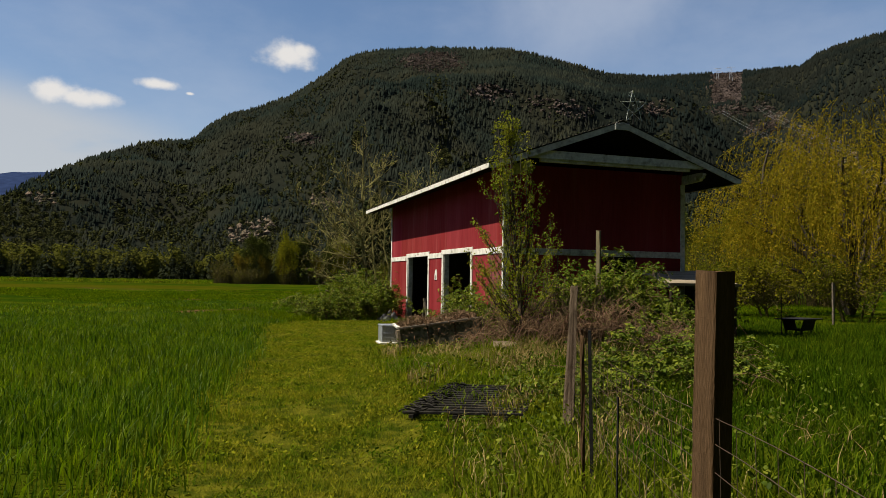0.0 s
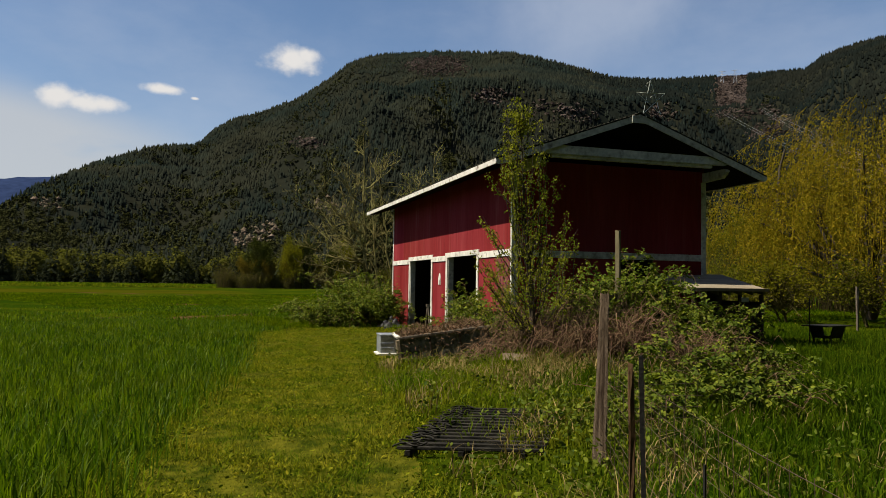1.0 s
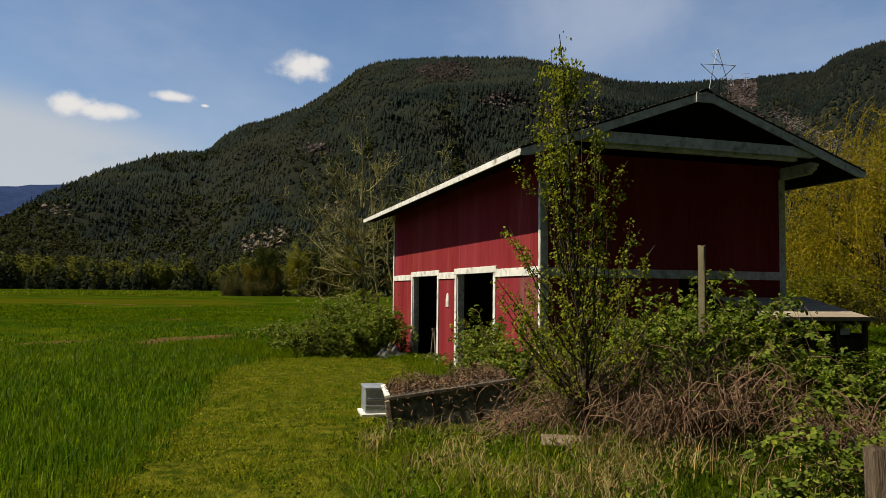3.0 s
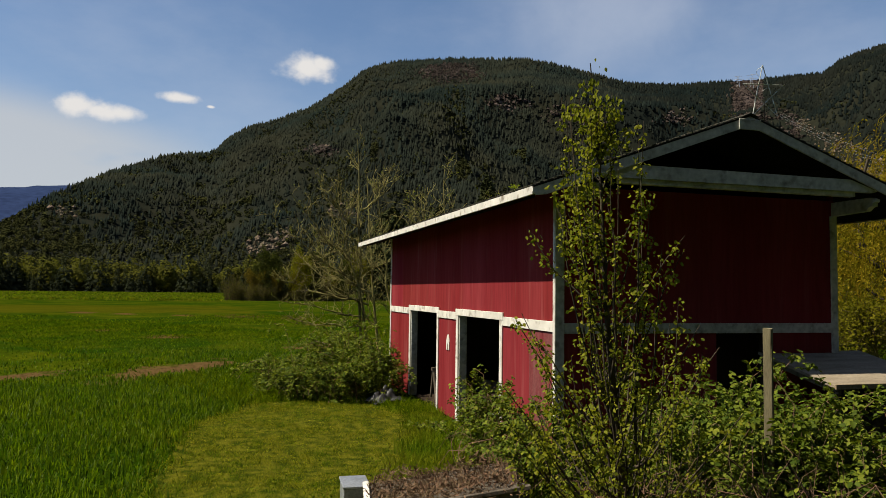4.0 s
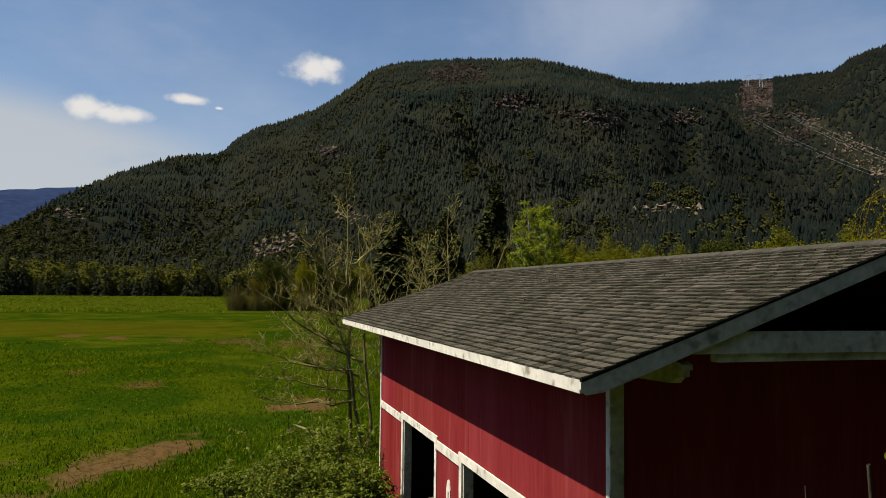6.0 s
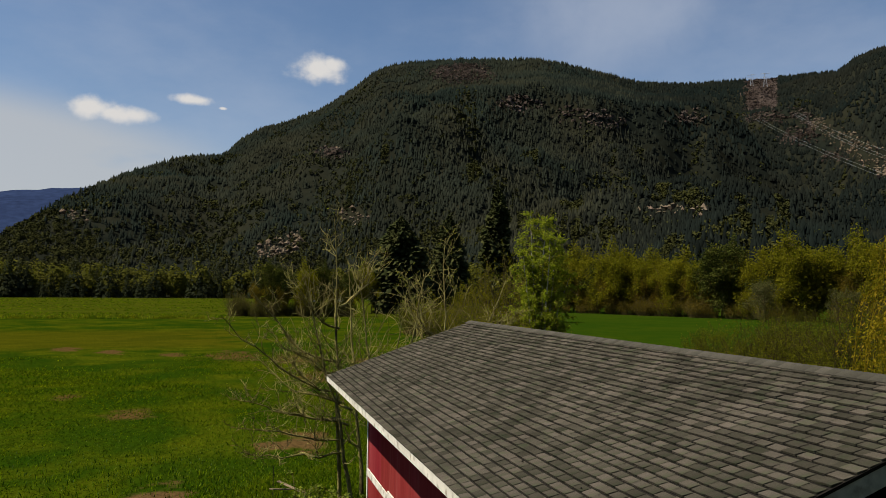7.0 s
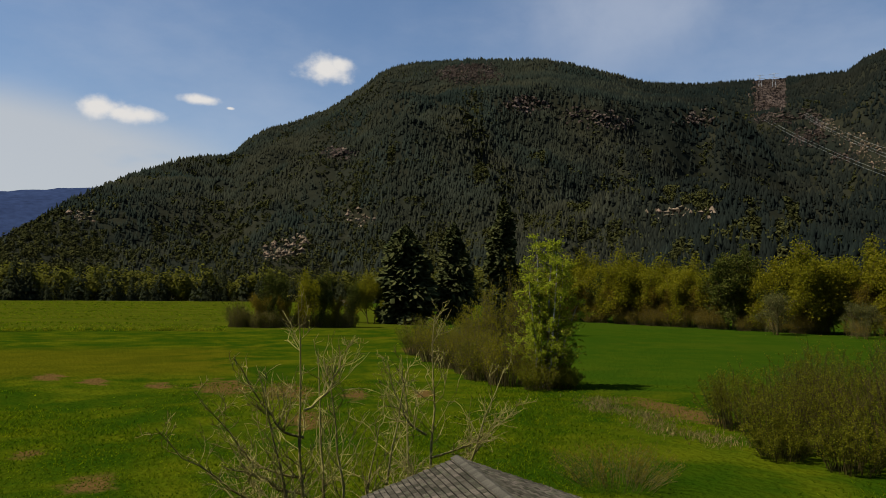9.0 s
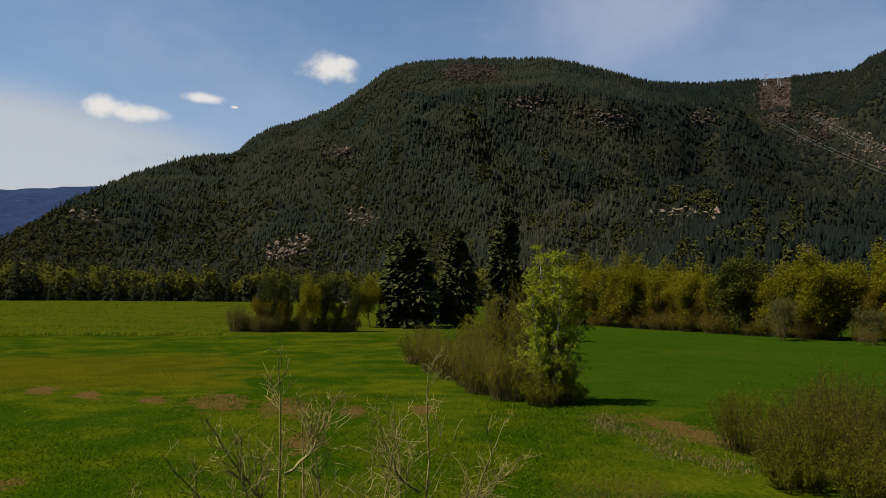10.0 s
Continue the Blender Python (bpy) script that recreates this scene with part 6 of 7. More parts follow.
def plant(kind, x, y, h_, wide=1.0):
    m = pose(x, y, -0.1, 0, 0, hr.uniform(0, 360)) @ Matrix.Diagonal((h_ / 10 * wide, h_ / 10 * wide, h_ / 10, 1))
    if kind in used:
        copy_thing(kinds[kind], m)
    else:
        kinds[kind].matrix_basis = m
        used.add(kind)


for i in range(20):
    plant(5, -2.0 + 24.5 * i / 19 + hr.uniform(-0.5, 0.5), 160 + hr.uniform(-2.5, 3), hr.uniform(4.8, 7.4), 1.0)
for x, h_, kind in ((3.4, 7.5, 1), (5.6, 12.5, 2), (8.0, 9.5, 1), (11.2, 8.5, 1), (13.8, 12.8, 0), (15.6, 10.0, 2), (18.6, 9.5, 1), (21.5, 8.5, 2)):
    plant(kind, x, 160.5, h_, 0.72)
plant(0, 29.5, 178, 10.5)
plant(1, 25.5, 185, 9.0)
for i in range(84):
    t = i / 83
    x, y = 84 + 50 * t + hr.uniform(-1, 6), 205 - 118 * t + hr.uniform(0, 9)
    plant(int(hr.choice((0, 1, 0, 2, 1, 0, 1))), x, y, hr.uniform(10, 16.5) if i % 3 else hr.uniform(6, 9), 1.3)
for i in range(40):
    t = i / 39
    plant(4, 82 + 50 * t + hr.uniform(-1, 2), 205 - 118 * t + hr.uniform(-2, 5), hr.uniform(3.2, 8.5))
for x, y, h_ in ((104, 128, 9), (118, 106, 11), (112, 115, 8)):
    plant(3, x, y, h_, 0.9)

EDGEBROAD = mat("field_edge_broadleaf", (0.100, 0.098, 0.0165), (0.050, 0.054, 0.0130), 0.03, 0.95, 0.0, 0.2, island=0.10, leaf=0.35)
EDGECON = mat("field_edge_conifer", (0.0190, 0.0240, 0.0135), (0.0340, 0.0380, 0.0180), 0.03, 0.95, 0.0, 0.2, island=0.20, leaf=0.25)
# the wood's edge across the far field
wr = np.random.default_rng(151)
n = 900
a_ = wr.uniform(-26, 34, n)
r_e = 505 + 45 * wr.uniform(0, 1, n) ** 1.5 - np.clip(a_ - 8, 0, 40) * 6
X3, Y3 = r_e * np.sin(np.radians(a_)), r_e * np.cos(np.radians(a_))
isc = wr.uniform(0, 1, n) < 0.46
hc = wr.uniform(15, 31, n) * np.where(isc, wr.uniform(0.5, 1.0, n), 1.0)
X3, Y3 = X3 * np.where(isc, 0.965, 1.0), Y3 * np.where(isc, 0.965, 1.0)


def fir_arrays(rng, x, y, z, h, w, sprays):
    """Far firs: ragged spires of drooping sprays, with gaps between the whorls."""
    n = len(x)
    t = rng.uniform(0.03, 1.0, (n, sprays)) ** 1.15
    a = rng.uniform(0, 6.28, (n, sprays))
    side = 1 + 0.35 * np.sin(a * 2 + rng.uniform(0, 6, (n, 1))) + 0.25 * np.sin(t * 23 + rng.uniform(0, 6, (n, 1)))
    reach = w[:, None] * (1.02 - t) ** 0.8 * side * rng.uniform(0.25, 1.0, (n, sprays)) ** 0.5
    out = np.stack([np.cos(a), np.sin(a), 0 * a - 0.35], -1)
    c = np.stack([x[:, None] + reach * np.cos(a), y[:, None] + reach * np.sin(a), z[:, None] + t * h[:, None]], -1)
    s = (w[:, None] * 0.30 * (1.15 - t) * rng.uniform(0.6, 1.4, (n, sprays)))[..., None]
    across = np.stack([-np.sin(a), np.cos(a), rng.normal(0, 0.5, a.shape)], -1)
    lift = np.array([0, 0, 1.0]) + rng.normal(0, 0.3, out.shape)
    v = np.stack([c + out * s * 1.3, c + across * s * 0.7, c + lift * s * 0.9, c - across * s * 0.7], 2).reshape(-1, 3)
    i = np.arange(n * sprays)[:, None] * 4
    return v, np.concatenate([i + [0, 1, 2], i + [0, 2, 3]], 1).reshape(-1, 3)


v, f = fir_arrays(wr, X3[isc], Y3[isc], 0 * X3[isc] - 0.5, hc[isc], hc[isc] * 0.17, 170)
tagged(part("wood_edge_conifers", mesh_from("wood_edge_conifers", v, f), EDGECON), "tall dark conifers along the field's far edge", "forest", kind="stuff")
v, f = crown_arrays(wr, X3[~isc], Y3[~isc], 0 * X3[~isc] - 0.5, hc[~isc] * wr.uniform(0.5, 0.85, (~isc).sum()), hc[~isc] * 0.26, 420, 0.26)
tagged(part("wood_edge_broadleaf", mesh_from("wood_edge_broadleaf", v, f), EDGEBROAD), "yellow-green broadleaf trees along the far field edge", "forest", kind="stuff")

# unseen wood added behind the walk to keep sky light off the gable
n = 1000
bx, by = wr.uniform(-40, 75, n), -29 - 30 * wr.uniform(0, 1, n)
bh = wr.uniform(34, 48, n)
v, f = conifer_arrays(wr, bx, by, 0 * bx - 0.5, bh, bh * 0.13, 8)
tagged(part("near_wood", mesh_from("near_wood", v, f), CONIFER), "unseen conifer wood added behind the walk to shade the gable", "forest", kind="stuff")

# ---- fence, posts and clutter ----
POSTWOOD = mat("brown_fence_post", (0.112, 0.068, 0.036), (0.058, 0.036, 0.020), 4.0, 0.9, 0.5, 50, stretch=(5, 5, 0.5))
GREYWOOD = mat("weathered_grey_wood", (0.16, 0.135, 0.105), (0.09, 0.075, 0.058), 5.0, 0.9, 0.6, 60, stretch=(5, 5, 0.4), spots=((0.06, 0.05, 0.04), 6, 0.6, 0.72))
BOARD = mat("pale_weathered_board", (0.27, 0.21, 0.135), (0.15, 0.115, 0.078), 4.0, 0.9, 0.4, 40)
OLDPOST = mat("cracked_old_post", (0.205, 0.155, 0.108), (0.060, 0.042, 0.030), 3.0, 0.9, 0.9, 40, stretch=(14, 14, 0.5), contrast=1.6)
OLIVEPOST = mat("olive_grey_post", (0.20, 0.175, 0.105), (0.115, 0.10, 0.062), 4.0, 0.9, 0.3, 40, stretch=(5, 5, 0.5))
WIRE = mat("rusty_wire", (0.12, 0.085, 0.06), (0.07, 0.05, 0.04), 20, 0.7, 0.0, 80, metal=0.5)
STEEL = mat("dark_steel_stake", (0.035, 0.034, 0.032), (0.02, 0.02, 0.02), 10, 0.6, 0.2, 60, metal=0.4)
BLACKPIPE = mat("black_grate_bar", (0.010, 0.010, 0.010), (0.045, 0.042, 0.036), 6, 0.7, 0.3, 60)
SHEET = mat("galvanised_sheet", (0.46, 0.48, 0.50), (0.33, 0.35, 0.37), 4, 0.4, 0.15, 40, metal=0.7)
PANE = mat("dusty_glass", (0.040, 0.042, 0.032), (0.150, 0.142, 0.105), 9, 0.5, 0.05, 30, gloss=0.18, contrast=2.0)
TIN = mat("weathered_roof_boards", (0.29, 0.245, 0.18), (0.18, 0.15, 0.11), 3, 0.9, 0.2, 40, stretch=(0.5, 3, 3))
CARTON = mat("white_carton", (0.36, 0.35, 0.32), (0.24, 0.235, 0.21), 5, 0.8, 0.1, 30)
LIGHTSTRING = mat("pale_light_cord", (0.62, 0.64, 0.60), (0.45, 0.47, 0.44), 10, 0.6, 0.0, 60)


def post_mesh(w, height, top=0.0, segs=6, wob=0.004, seed=1, foot=1.0):
    """A slightly worn square post, standing on z = 0."""
    r_ = random.Random(seed)
    bm = bmesh.new()
    rings = []
    for k in range(segs + 1):
        z = height * k / segs
        s_ = w / 2 * (foot + (1 - foot) * (k / segs) ** 0.7)
        c = 0.12
        ring = []
        for sx, sy in ((1, 1 - c), (1 - c, 1), (-1 + c, 1), (-1, 1 - c), (-1, -1 + c), (-1 + c, -1), (1 - c, -1), (1, -1 + c)):
            ring.append(bm.verts.new((sx * s_ + r_.gauss(0, wob), sy * s_ + r_.gauss(0, wob), z + (r_.gauss(0, top) if k == segs else 0))))
        rings.append(ring)
    for a, b in zip(rings[:-1], rings[1:]):
        for i in range(8):
            bm.faces.new((a[i], a[(i + 1) % 8], b[(i + 1) % 8], b[i]))
    bm.faces.new(rings[-1])
    bm.faces.new(rings[0][::-1])
    return bm


def standing(name, geo, material, base, head, label, category, turn=0.0, group=""):
    """A post whose foot and head are given."""
    d = (Vector(head) - Vector(base)).normalized()
    m = Matrix.Translation(base) @ d.to_track_quat("Z", "Y").to_matrix().to_4x4() @ Matrix.Rotation(radians(turn), 4, "Z")
    return tagged(part(name, geo, material, at=m), label, category, group)


A_FOOT, A_TOP = (-4.80, -13.52, -0.05), (-4.83, -13.60, 1.335)
standing("fence_post", post_mesh(0.093, 1.385, 0.002, 6, 0.0015, 3), POSTWOOD, A_FOOT, A_TOP, "square brown timber fence post with wire mesh", "fence post", 28, "fence posts")
standing("fence_post", post_mesh(0.064, 1.33, 0.012, 9, 0.003, 4, 1.7), OLDPOST, (-3.36, -9.72, -0.05), (-3.20, -9.52, 1.27), "old brown-grey wooden fence post, leaning slightly", "fence post", 10, "fence posts")
standing("fence_post", post_mesh(0.068, 2.22, 0.004, 7, 0.002, 5), OLIVEPOST, (0.08, -4.18, -0.02), (0.08, -4.18, 2.18), "tall square olive-grey post standing in the brambles", "fence post", 38, "fence posts")
standing("fence_post", post_mesh(0.07, 1.5, 0.004, 5, 0.004, 7), GREYWOOD, (14.7, 5.2, -0.05), (14.7, 5.2, 1.30), "grey wooden post at the meadow edge", "fence post", 0, "fence posts")


def tee_stake(base, head, label, slim=1.0):
    bm = boxes((-0.011, 0.011, -0.003, 0.003, 0, 1), (-0.003, 0.003, 0.003, 0.018, 0, 1))
    ln = (Vector(head) - Vector(base)).length
    bmesh.ops.scale(bm, vec=(slim, slim, ln), verts=bm.verts[:])
    return standing("metal_stake", bm, STEEL, base, head, label, "stake", 20, "metal stakes")


tee_stake((-4.09, -11.46, -0.05), (-4.14, -11.50, 0.99), "dark steel stake with a split wooden lath beside it")
standing("fence_post", post_mesh(0.021, 0.98, 0.025, 6, 0.003, 6), POSTWOOD, (-4.135, -11.425, -0.05), (-4.165, -11.455, 0.92), "thin split wooden lath tied to a steel stake", "fence post", 30, "fence posts")
tee_stake((-4.54, -12.50, -0.05), (-4.54, -12.51, 0.74), "short thin steel stake holding the wire mesh", 0.4)
tee_stake((-1.53, 16.2, -0.05), (-1.53, 16.2, 0.85), "thin dark stake at the field edge")
tee_stake((7.2, -0.6, -0.05), (7.2, -0.6, 1.12), "thin dark steel stake beside the trough")

# wire mesh from post to post
mesh_root = thing("wire_fence", (0, 0, 0), "rusty woven wire mesh between the fence posts", "fence")


def on_fence(s_):
    knots = ((-6.2, -17.2), (-4.86, -13.66), (-3.32, -9.68), (-2.1, -9.25))
    d = [0, 3.785, 8.05, 9.34]
    return np.interp(s_, d, [k[0] for k in knots]), np.interp(s_, d, [k[1] for k in knots])


WR = 0.0015
for k in range(9):
    z = 0.05 + 0.097 * k
    s_ = np.linspace(0, 9.3, 40)
    px, py = on_fence(s_)
    pz = z + ground_z(px, py) + 0.012 * np.sin(s_ * 2.1 + k) - 0.02 * np.sin(s_ * np.pi / 4.2) ** 2
    part("wire", rod(np.stack([px, py, pz], -1), np.full(40, WR), 4), WIRE, mesh_root)
for s_ in np.arange(0.1, 9.3, 0.16):
    px, py = on_fence(s_)
    gz = float(ground_z(px, py))
    part("wire", rod([(px, py, gz + 0.03), (px + 0.006, py, gz + 0.45), (px, py + 0.004, gz + 0.83)], [WR * 0.85] * 3, 4), WIRE, mesh_root)

# rusty grate lying in the grass
grate = thing("slatted_grate", (-3.75, -8.58, 0.062), "black slatted grate lying in the grass", "grate", turn=70)
for k in range(14):
    x = -0.90 + 0.138 * k
    part("slat", boxes((x, x + 0.034, -0.56 - 0.21 * x, 0.52 - 0.21 * x, 0.036, 0.062), bevel=0.005), BLACKPIPE, grate)
for y in (-0.40, 0.05, 0.44):
    part("cross_bar", prism([(-0.92, y + 0.19 - 0.02), (0.94, y - 0.20 - 0.02), (0.94, y - 0.20 + 0.02), (-0.92, y + 0.19 + 0.02)], "z", 0.0, 0.034), BLACKPIPE, grate)
for y in (0.36, 0.43, 0.50):
    pts = [(-0.92 + 0.024 * k, y - 0.21 * (-0.92 + 0.024 * k) + 0.045 * math.sin(k * (0.45 + y) + y * 40), 0.072 + 0.008 * math.sin(k * 1.3 + y * 9)) for k in range(78)]
    part("rope", rod(pts, [0.007] * 78, 5), BLACKPIPE, grate, "dark cord looped along the grate")

# cold frame on the mound's foot: dusty glazed front, littered top, pale end rail
cold = thing("cold_frame", (-2.985, -2.60, 0.0), "old cold frame with dusty glass front and straw on top", "cold frame")
cold.matrix_basis = pose(-2.985, -2.60, 0.0, 0, -8.0, -9.5)
part("back_board", boxes((0.0, 1.52, 1.02, 1.05, -0.1, 0.43), bevel=0.004), GREYWOOD, cold)
part("side_board", boxes((1.49, 1.52, 0.0, 1.02, -0.25, 0.43), bevel=0.004), GREYWOOD, cold)
part("end_board", boxes((0.0, 0.03, 0.03, 1.02, -0.05, 0.42), bevel=0.004), GREYWOOD, cold)
part("top_board", boxes((0.03, 1.49, 0.03, 1.02, 0.40, 0.42), bevel=0.004), GREYWOOD, cold, "top board strewn with dead leaves")
part("top_rail", boxes((0.0, 1.55, -0.030, 0.028, 0.405, 0.445), bevel=0.005), GREYWOOD, cold)
part("end_rail", boxes((-0.035, 0.028, 0.030, 1.04, 0.425, 0.462), bevel=0.005), WHITE, cold, "peeling white end rail")
part("corner_post", boxes((-0.045, 0.015, -0.035, 0.020, -0.12, 0.404), bevel=0.006), BOARD, cold, "weathered pale corner post")
for x in (0.50, 1.00, 1.47):
    part("glazing_bar", boxes((x, x + 0.028, -0.022, 0.012, -0.12, 0.404), bevel=0.003), INSIDE, cold)
for x0, x1 in ((0.016, 0.498), (0.530, 0.998), (1.030, 1.468)):
    part("pane", boxes((x0, x1, -0.008, -0.002, -0.12, 0.404)), PANE, cold)
cf = np.random.default_rng(17)
p = np.stack([cf.uniform(0.02, 1.5, 3000), cf.uniform(-0.02, 1.05, 3000), np.full(3000, 0.42)], -1)
p[:, 2] += cf.uniform(0, 0.13, 3000) * (0.3 + np.abs(np.sin(p[:, 0] * 4.1) * np.cos(p[:, 1] * 3.3)))
q = cf.uniform(0, 1, 170)
p2_ = np.stack([cf.uniform(0, 1.5, 170), -0.06 - 0.12 * q, 0.42 - 0.5 * q], -1)
part("dead_leaf_litter", mesh_from("litter", *leaf_arrays(cf, np.concatenate([p, p2_]), 0.075, 0.0, 0.0, 0.14)), CANE, cold, "dry leaves and straw")["kind"] = "stuff"
tin = thing("tin_box", (-3.12, -1.62, 0.0), "small galvanised tin box with ribbed sides", "box", turn=-4)
part("body", boxes((0.0, 0.27, 0.0, 0.45, 0.10, 0.40), bevel=0.006), SHEET, tin)
part("lid", boxes((-0.012, 0.282, -0.012, 0.462, 0.402, 0.43), bevel=0.006), SHEET, tin)
for z in (0.19, 0.26, 0.275):
    part("rib", boxes((-0.008, 0.278, -0.010, 0.0, z, z + 0.012), bevel=0.003), SHEET, tin)
part("plinth", boxes((-0.05, 0.30, -0.06, 0.46, 0.055, 0.098), bevel=0.004), WHITE, tin, "pale board under the tin")
part("foot", boxes((-0.02, 0.27, -0.02, 0.44, -0.04, 0.054), bevel=0.004), INSIDE, tin)
# boards lying on the mound and by the bush
for x, y, z, rz, ry, ln in ((-1.80, -4.85, 0.30, -8, 3, 0.62), (-1.55, -5.05, 0.22, -12, -4, 0.55)):
    tagged(part("plank", boxes((-ln / 2, ln / 2, -0.06, 0.06, 0, 0.025), bevel=0.004), BOARD, at=pose(x, y, z, 48, ry, rz)), "weathered pale plank lying on dead canes", "plank", "planks on the mound")
for x, y, z, rz, ry, ln in ((-1.45, 14.2, 0.72, 60, 14, 1.1), (-1.2, 14.0, 0.80, 130, -9, 1.0)):
    tagged(part("plank", boxes((-ln / 2, ln / 2, -0.05, 0.05, 0, 0.025), bevel=0.004), BOARD, at=pose(x, y, z, 4, ry, rz)), "pale board lying across the bramble bush", "plank", "boards by the bush")

# crumpled grey sheet at the foot of the bush
TARP = mat("grey_plastic_sheet", (0.06, 0.06, 0.063), (0.02, 0.02, 0.022), 8, 0.45, 0.3, 20, gloss=0.3)


def crumpled(w, d, h_, seed):
    """A draped sheet with folds."""
    r_ = np.random.default_rng(seed)
    k = 26
    X_, Y_ = np.meshgrid(np.linspace(-1, 1, k), np.linspace(-1, 1, k), indexing="ij")
    Z_ = h_ * np.exp(-1.6 * (X_ ** 2 + Y_ ** 2)) * (1 + 0.35 * np.sin(7 * X_ + 3 * Y_) + 0.3 * np.sin(11 * Y_ - 4 * X_)) + r_.normal(0, 0.012, X_.shape)
    i = np.arange(k * k).reshape(k, k)
    return mesh_from("sheet", np.stack([X_ * w, Y_ * d, np.maximum(Z_, 0.0)], -1).reshape(-1, 3), np.stack([i[:-1, :-1], i[1:, :-1], i[1:, 1:], i[:-1, 1:]], -1).reshape(-1, 4))


tagged(part("plastic_sheet", crumpled(0.42, 0.28, 0.24, 5), TARP, at=pose(-0.85, 6.95, 0.03, 0, 0, 20)), "crumpled dark grey plastic sheet under the bush", "sheet")

# lean-to against the gable
lean = thing("lean_to", (0, 0, 0), "low open lean-to with a pale board roof, dark inside", "shed")
prof = [(-0.04, 1.64), (-0.04, 1.60), (-1.52, 1.27), (-1.52, 1.31)]
part("roof", prism(prof, "x", 3.35, 5.24), TIN, lean, "weathered pale brown roof boards")
part("edge_board", boxes((3.33, 5.26, -1.55, -1.522, 1.265, 1.33), bevel=0.003), BOARD, lean, "pale front edge board")
for k in range(7):
    x = 3.42 + k * 0.288
    part("rafter", prism([(-0.04, 1.590), (-0.04, 1.510), (-1.5, 1.185), (-1.5, 1.265)], "x", x, x + 0.04), GREYWOOD, lean)
# near-black posts and added boards put the lean-to's inner shade into colour
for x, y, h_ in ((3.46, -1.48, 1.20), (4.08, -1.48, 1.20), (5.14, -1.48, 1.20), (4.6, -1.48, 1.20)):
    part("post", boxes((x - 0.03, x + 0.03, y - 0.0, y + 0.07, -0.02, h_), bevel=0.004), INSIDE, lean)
part("back_lining", boxes((3.62, 5.20, -0.10, -0.06, 0.02, 1.36), bevel=0.003), INSIDE, lean, "dark boards added for the shade inside")
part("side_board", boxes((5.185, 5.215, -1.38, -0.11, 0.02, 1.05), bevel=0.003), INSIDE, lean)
part("front_board", boxes((3.40, 5.18, -1.40, -1.375, 0.0, 0.98), bevel=0.003), INSIDE, lean, "dark boards added for the shade below an open slot")
part("plate", boxes((4.60, 4.78, -1.50, -1.485, 1.04, 1.14), bevel=0.004), CARTON, lean, "small pale plate hung under the roof")

# trough in the right meadow
trough = thing("feed_trough", (8.4, 0.1, 0), "dark metal feed trough on legs in the grass", "trough", turn=20)
part("tub", prism([(-0.30, 0.44), (-0.22, 0.16), (0.22, 0.16), (0.30, 0.44), (0.27, 0.44), (0.20, 0.19), (-0.20, 0.19), (-0.27, 0.44)], "x", -0.30, 0.30), STEEL, trough)
part("rim", boxes((-0.62, 0.62, -0.33, 0.33, 0.44, 0.47), bevel=0.006), STEEL, trough)
for x in (-0.26, 0.26):
    for y in (-0.2, 0.2):
        part("leg", boxes((x - 0.02, x + 0.02, y - 0.02, y + 0.02, -0.02, 0.17)), STEEL, trough)

# star of light cord on the roof peak
star = thing("star_ornament", (2.88, -0.80, 4.92), "wire star wound with pale light cord on the roof", "ornament")
ang = [radians(93 + 144 * k) for k in range(6)]
pts = [(0.36 * math.cos(a) + 0.0, 0.0, 0.42 + 0.40 * math.sin(a)) for a in ang]
for k, (a, b) in enumerate(zip(pts[:-1], pts[1:])):
    part("bar", rod([a, tuple((Vector(a) + Vector(b)) / 2 + Vector((0.006, 0.01, 0.006))), b], [0.0064 if k != 3 else 0.0055] * 3, 5), LIGHTSTRING, star)
part("mount", rod([(0, 0, -0.12), (0.01, 0, 0.30)], [0.008, 0.006], 5), WIRE, star)
part("cord", rod([(-0.02 + 0.10 * math.sin(k * 0.9), 0.015, 0.45 + 0.05 * k) for k in range(8)], [0.0035] * 8, 4), LIGHTSTRING, star, "loose pale cord")
for x in (2.34, 2.47):
    tagged(part("icicle_light", rod([(x, -1.012, 4.86), (x + 0.005, -1.015, 4.74)], [0.012, 0.008], 5), LIGHTSTRING), "small pale light hanging at the gable peak", "light", "gable lights")

# plaque between the doorways
plaque = thing("wall_plaque", (-0.014, 4.88, 1.32), "small arched white plaque on red siding", "plaque")
arch = [(-0.10, 0.0), (-0.03, 0.0), (-0.03, 0.13), (0.02, 0.13), (0.02, 0.0), (0.10, 0.0), (0.10, 0.16), (0.04, 0.29), (-0.01, 0.31), (-0.06, 0.27), (-0.10, 0.17)]
part("board", prism(arch, "x", -0.014, 0.0), WHITE, plaque)

# stored things inside the near doorway
bench = thing("work_bench", (0.75, 4.7, 0.03), "dark low wooden bench inside the barn", "bench")
part("top", boxes((-0.35, 0.45, -0.9, 0.25, 0.45, 0.50), bevel=0.004), INSIDE, bench)
for x, y in ((-0.3, -0.85), (0.4, -0.85), (-0.3, 0.2), (0.4, 0.2)):
    part("leg", boxes((x - 0.03, x + 0.03, y - 0.03, y + 0.03, 0, 0.45)), INSIDE, bench)
carton = thing("storage_box", (0.66, 4.62, 0.53), "pale carton with flaps standing on the bench", "box", turn=12)
part("body", boxes((-0.16, 0.16, -0.22, 0.22, 0, 0.20), bevel=0.004), CARTON, carton)
part("flap", boxes((-0.17, 0.17, -0.225, 0.0, 0.202, 0.208)), CARTON, carton)
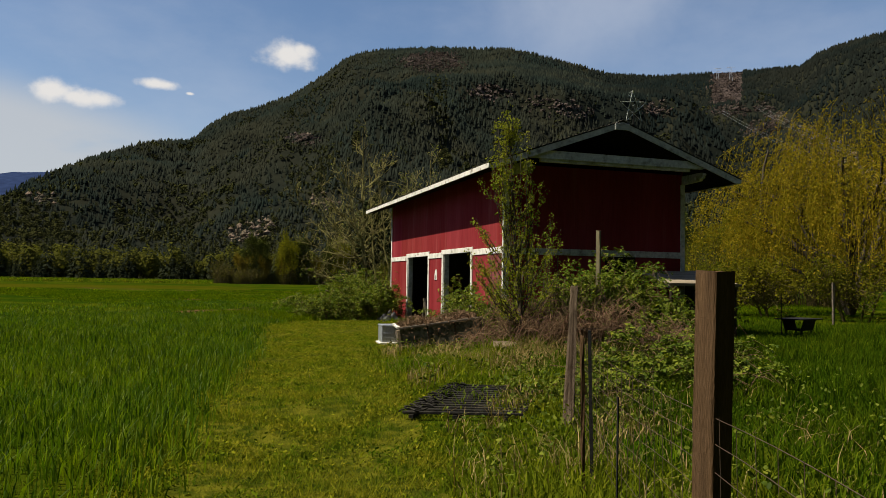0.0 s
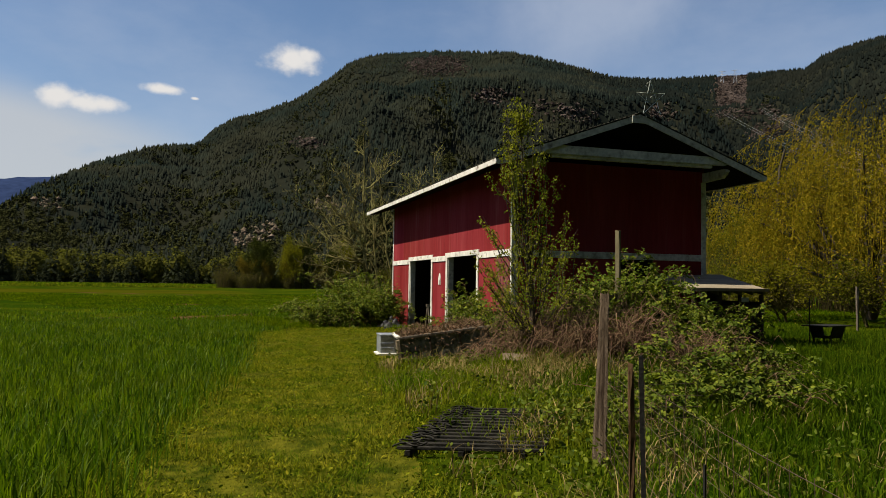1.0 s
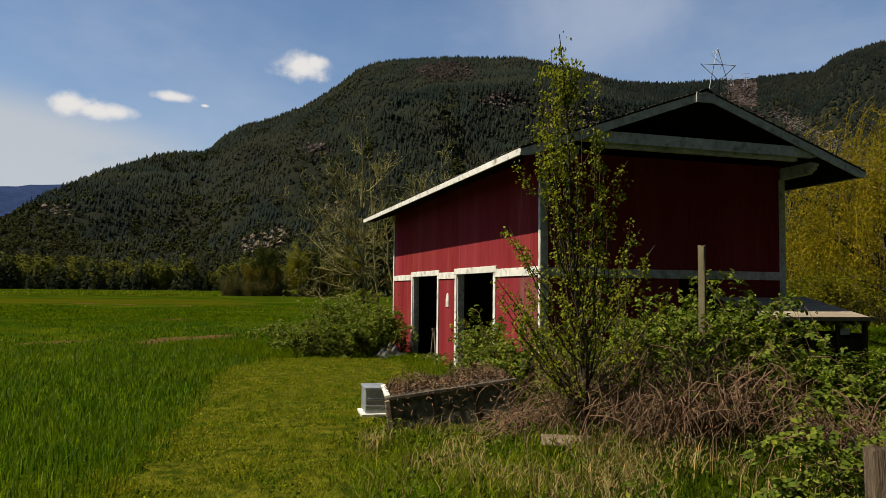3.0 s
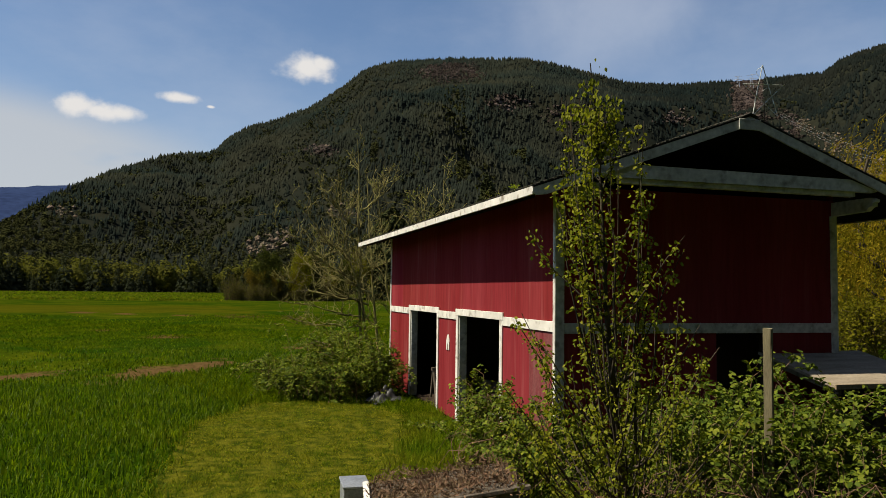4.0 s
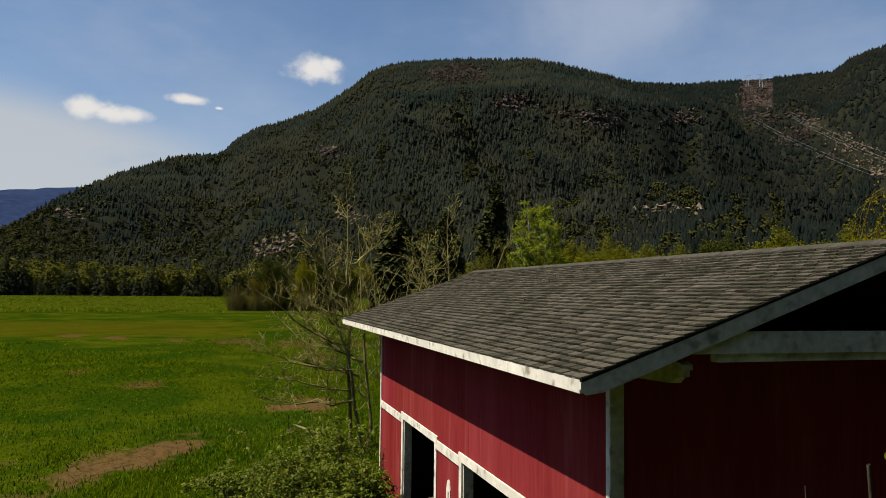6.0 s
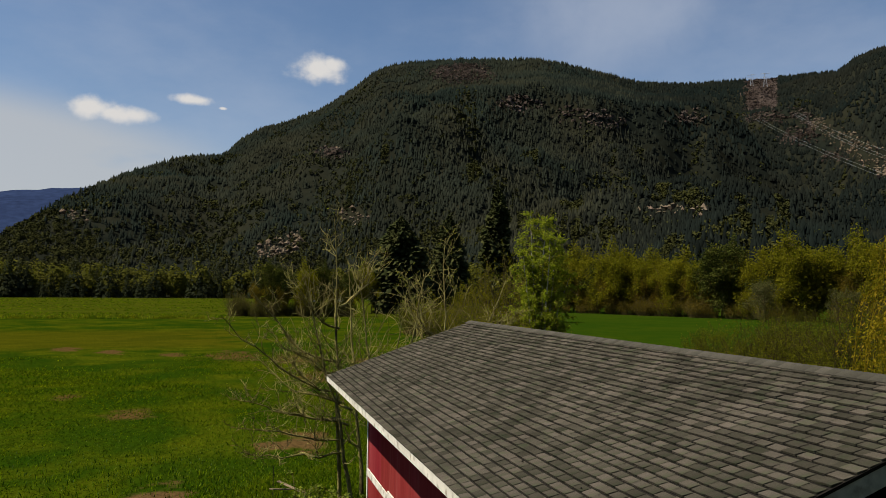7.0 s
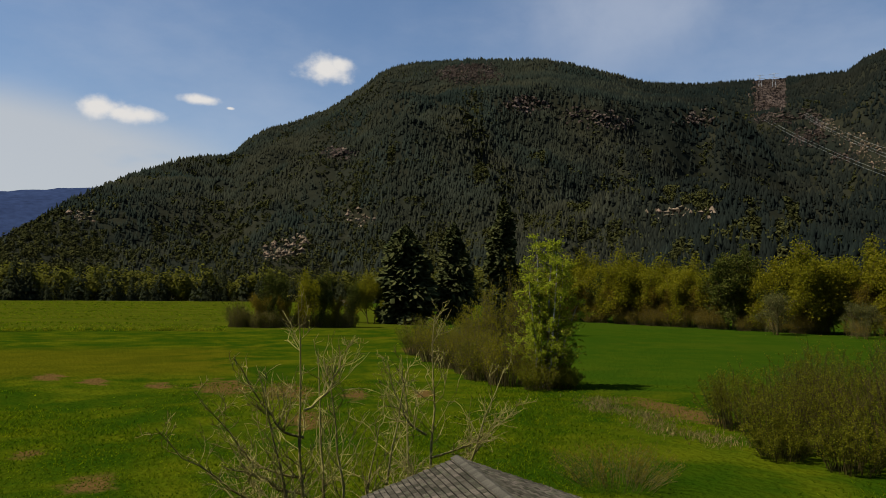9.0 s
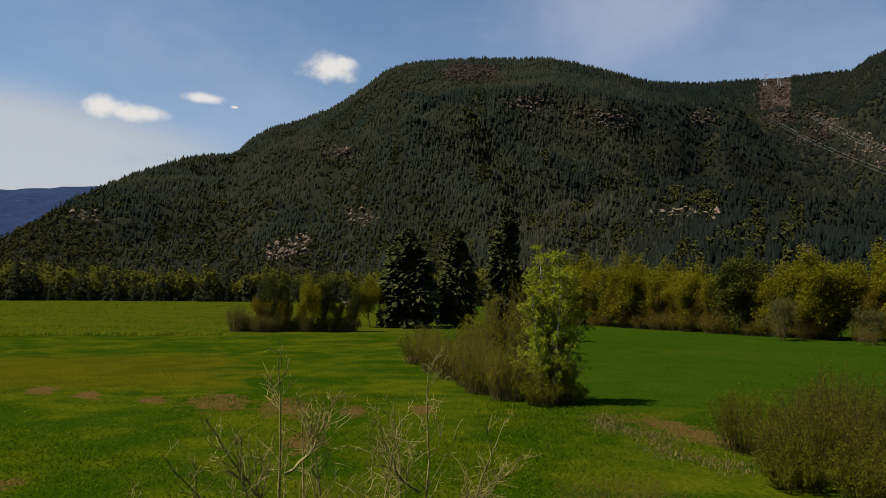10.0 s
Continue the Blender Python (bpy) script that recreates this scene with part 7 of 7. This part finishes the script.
tagged(part("jug", mesh_from("jug", *tube_arrays(np.array([[(0, 0, 0), (0, 0, 0.02), (0, 0, 0.16), (0, 0, 0.20), (0, 0, 0.25)]], float), np.array([[0.07, 0.08, 0.08, 0.03, 0.03]]), 10)), CARTON, at=pose(0.45, 3.5, 0.03)), "pale plastic jug on the barn floor", "jug")
stool = thing("saw_horse", (0.6, 7.2, 0.03), "grey wooden saw horse inside the far doorway", "saw horse")
part("beam", boxes((-0.3, 0.3, -0.05, 0.05, 0.62, 0.70), bevel=0.004), GREYWOOD, stool)
for x in (-0.25, 0.25):
    for s_ in (-1, 1):
        part("leg", rod([(x, s_ * 0.22, 0), (x, s_ * 0.03, 0.63)], [0.03, 0.03], 4), GREYWOOD, stool)

# ---- far things: houses, pylons and lines ----
HOUSEWHITE = mat("pale_house_wall", (0.55, 0.54, 0.50), (0.45, 0.44, 0.41), 0.4, 0.8, 0.0, 3)
HOUSEROOF = mat("grey_house_roof", (0.10, 0.095, 0.09), (0.07, 0.068, 0.065), 0.4, 0.9, 0.0, 3)
GLASS = mat("dark_window", (0.02, 0.025, 0.03), (0.03, 0.035, 0.04), 1, 0.1, 0.0, 5, gloss=0.5)


def farmhouse(place, turn, w, d, h_, label):
    root = thing("farmhouse", place, label, "house", "far farm buildings", turn=turn)
    part("wall", boxes((-w / 2, w / 2, -d / 2, d / 2, 0, h_)), HOUSEWHITE, root)
    part("roof", prism([(-d / 2 - 0.5, h_), (d / 2 + 0.5, h_), (0, h_ + d * 0.32)], "x", -w / 2 - 0.5, w / 2 + 0.5), HOUSEROOF, root)
    for x in (-w * 0.3, 0.0, w * 0.3):
        part("window", boxes((x - 0.3, x + 0.3, -d / 2 - 0.05, -d / 2 + 0.02, 0.8, 1.5)), GLASS, root)


farmhouse((35.9, 379, 0), 8, 3.4, 3, 2.0, "small pale farm building at the wood's edge")
farmhouse((50.0, 380, 0), -12, 4, 3, 1.9, "small white farm building at the wood's edge")


def pylon(az_, r_, height):
    x, y = r_ * math.sin(radians(az_)), r_ * math.cos(radians(az_))
    root = thing("power_pylon", (x, y, float(slope_at(np.array([az_]), np.array([r_]))[0]) - 1), "grey lattice power pylon on the ridge", "pylon", "power pylons", turn=-az_)
    w = height * 0.12
    for sx in (-1, 1):
        for sy in (-1, 1):
            part("leg", rod([(sx * w, sy * w, 0), (sx * w * 0.25, sy * w * 0.25, height)], [0.55, 0.4], 4), SHEET, root)
    for z, half in ((0.72, 0.34), (0.98, 0.30)):
        part("arm", rod([(-height * half, 0, height * z), (0, 0, height * (z + 0.03)), (height * half, 0, height * z)], [0.4, 0.7, 0.4], 4), SHEET, root)
    for z in (0.2, 0.45):
        part("brace", rod([(-w * (1 - z * 0.75), 0, height * z), (w * (1 - z * 0.75) * 0.6, 0, height * (z + 0.22))], [0.3, 0.3], 4), SHEET, root)


pylon(39.0, 2330, 44)
pylon(38.1, 2380, 38)
for a0, e0, a1, e1 in ((40.75, 0.2245, 52, 0.118), (40.85, 0.2255, 52, 0.124), (41.0, 0.2270, 52.4, 0.131), (38.3, 0.2225, 52, 0.097), (38.5, 0.2235, 52, 0.103)):
    p0, p1 = bearing(a0, e0), bearing(a1, e1)
    p0, p1 = p0 * 1500, p1 * 900
    pts = [p0.lerp(p1, q / 11) - Vector((0, 0, 11 * 4 * (q / 11) * (1 - q / 11))) for q in range(12)]
    tagged(part("power_cable", rod([tuple(p) for p in pts], [0.10] * 12, 4), SHEET), "long grey power cable sagging across the slope", "cable", "power cables")
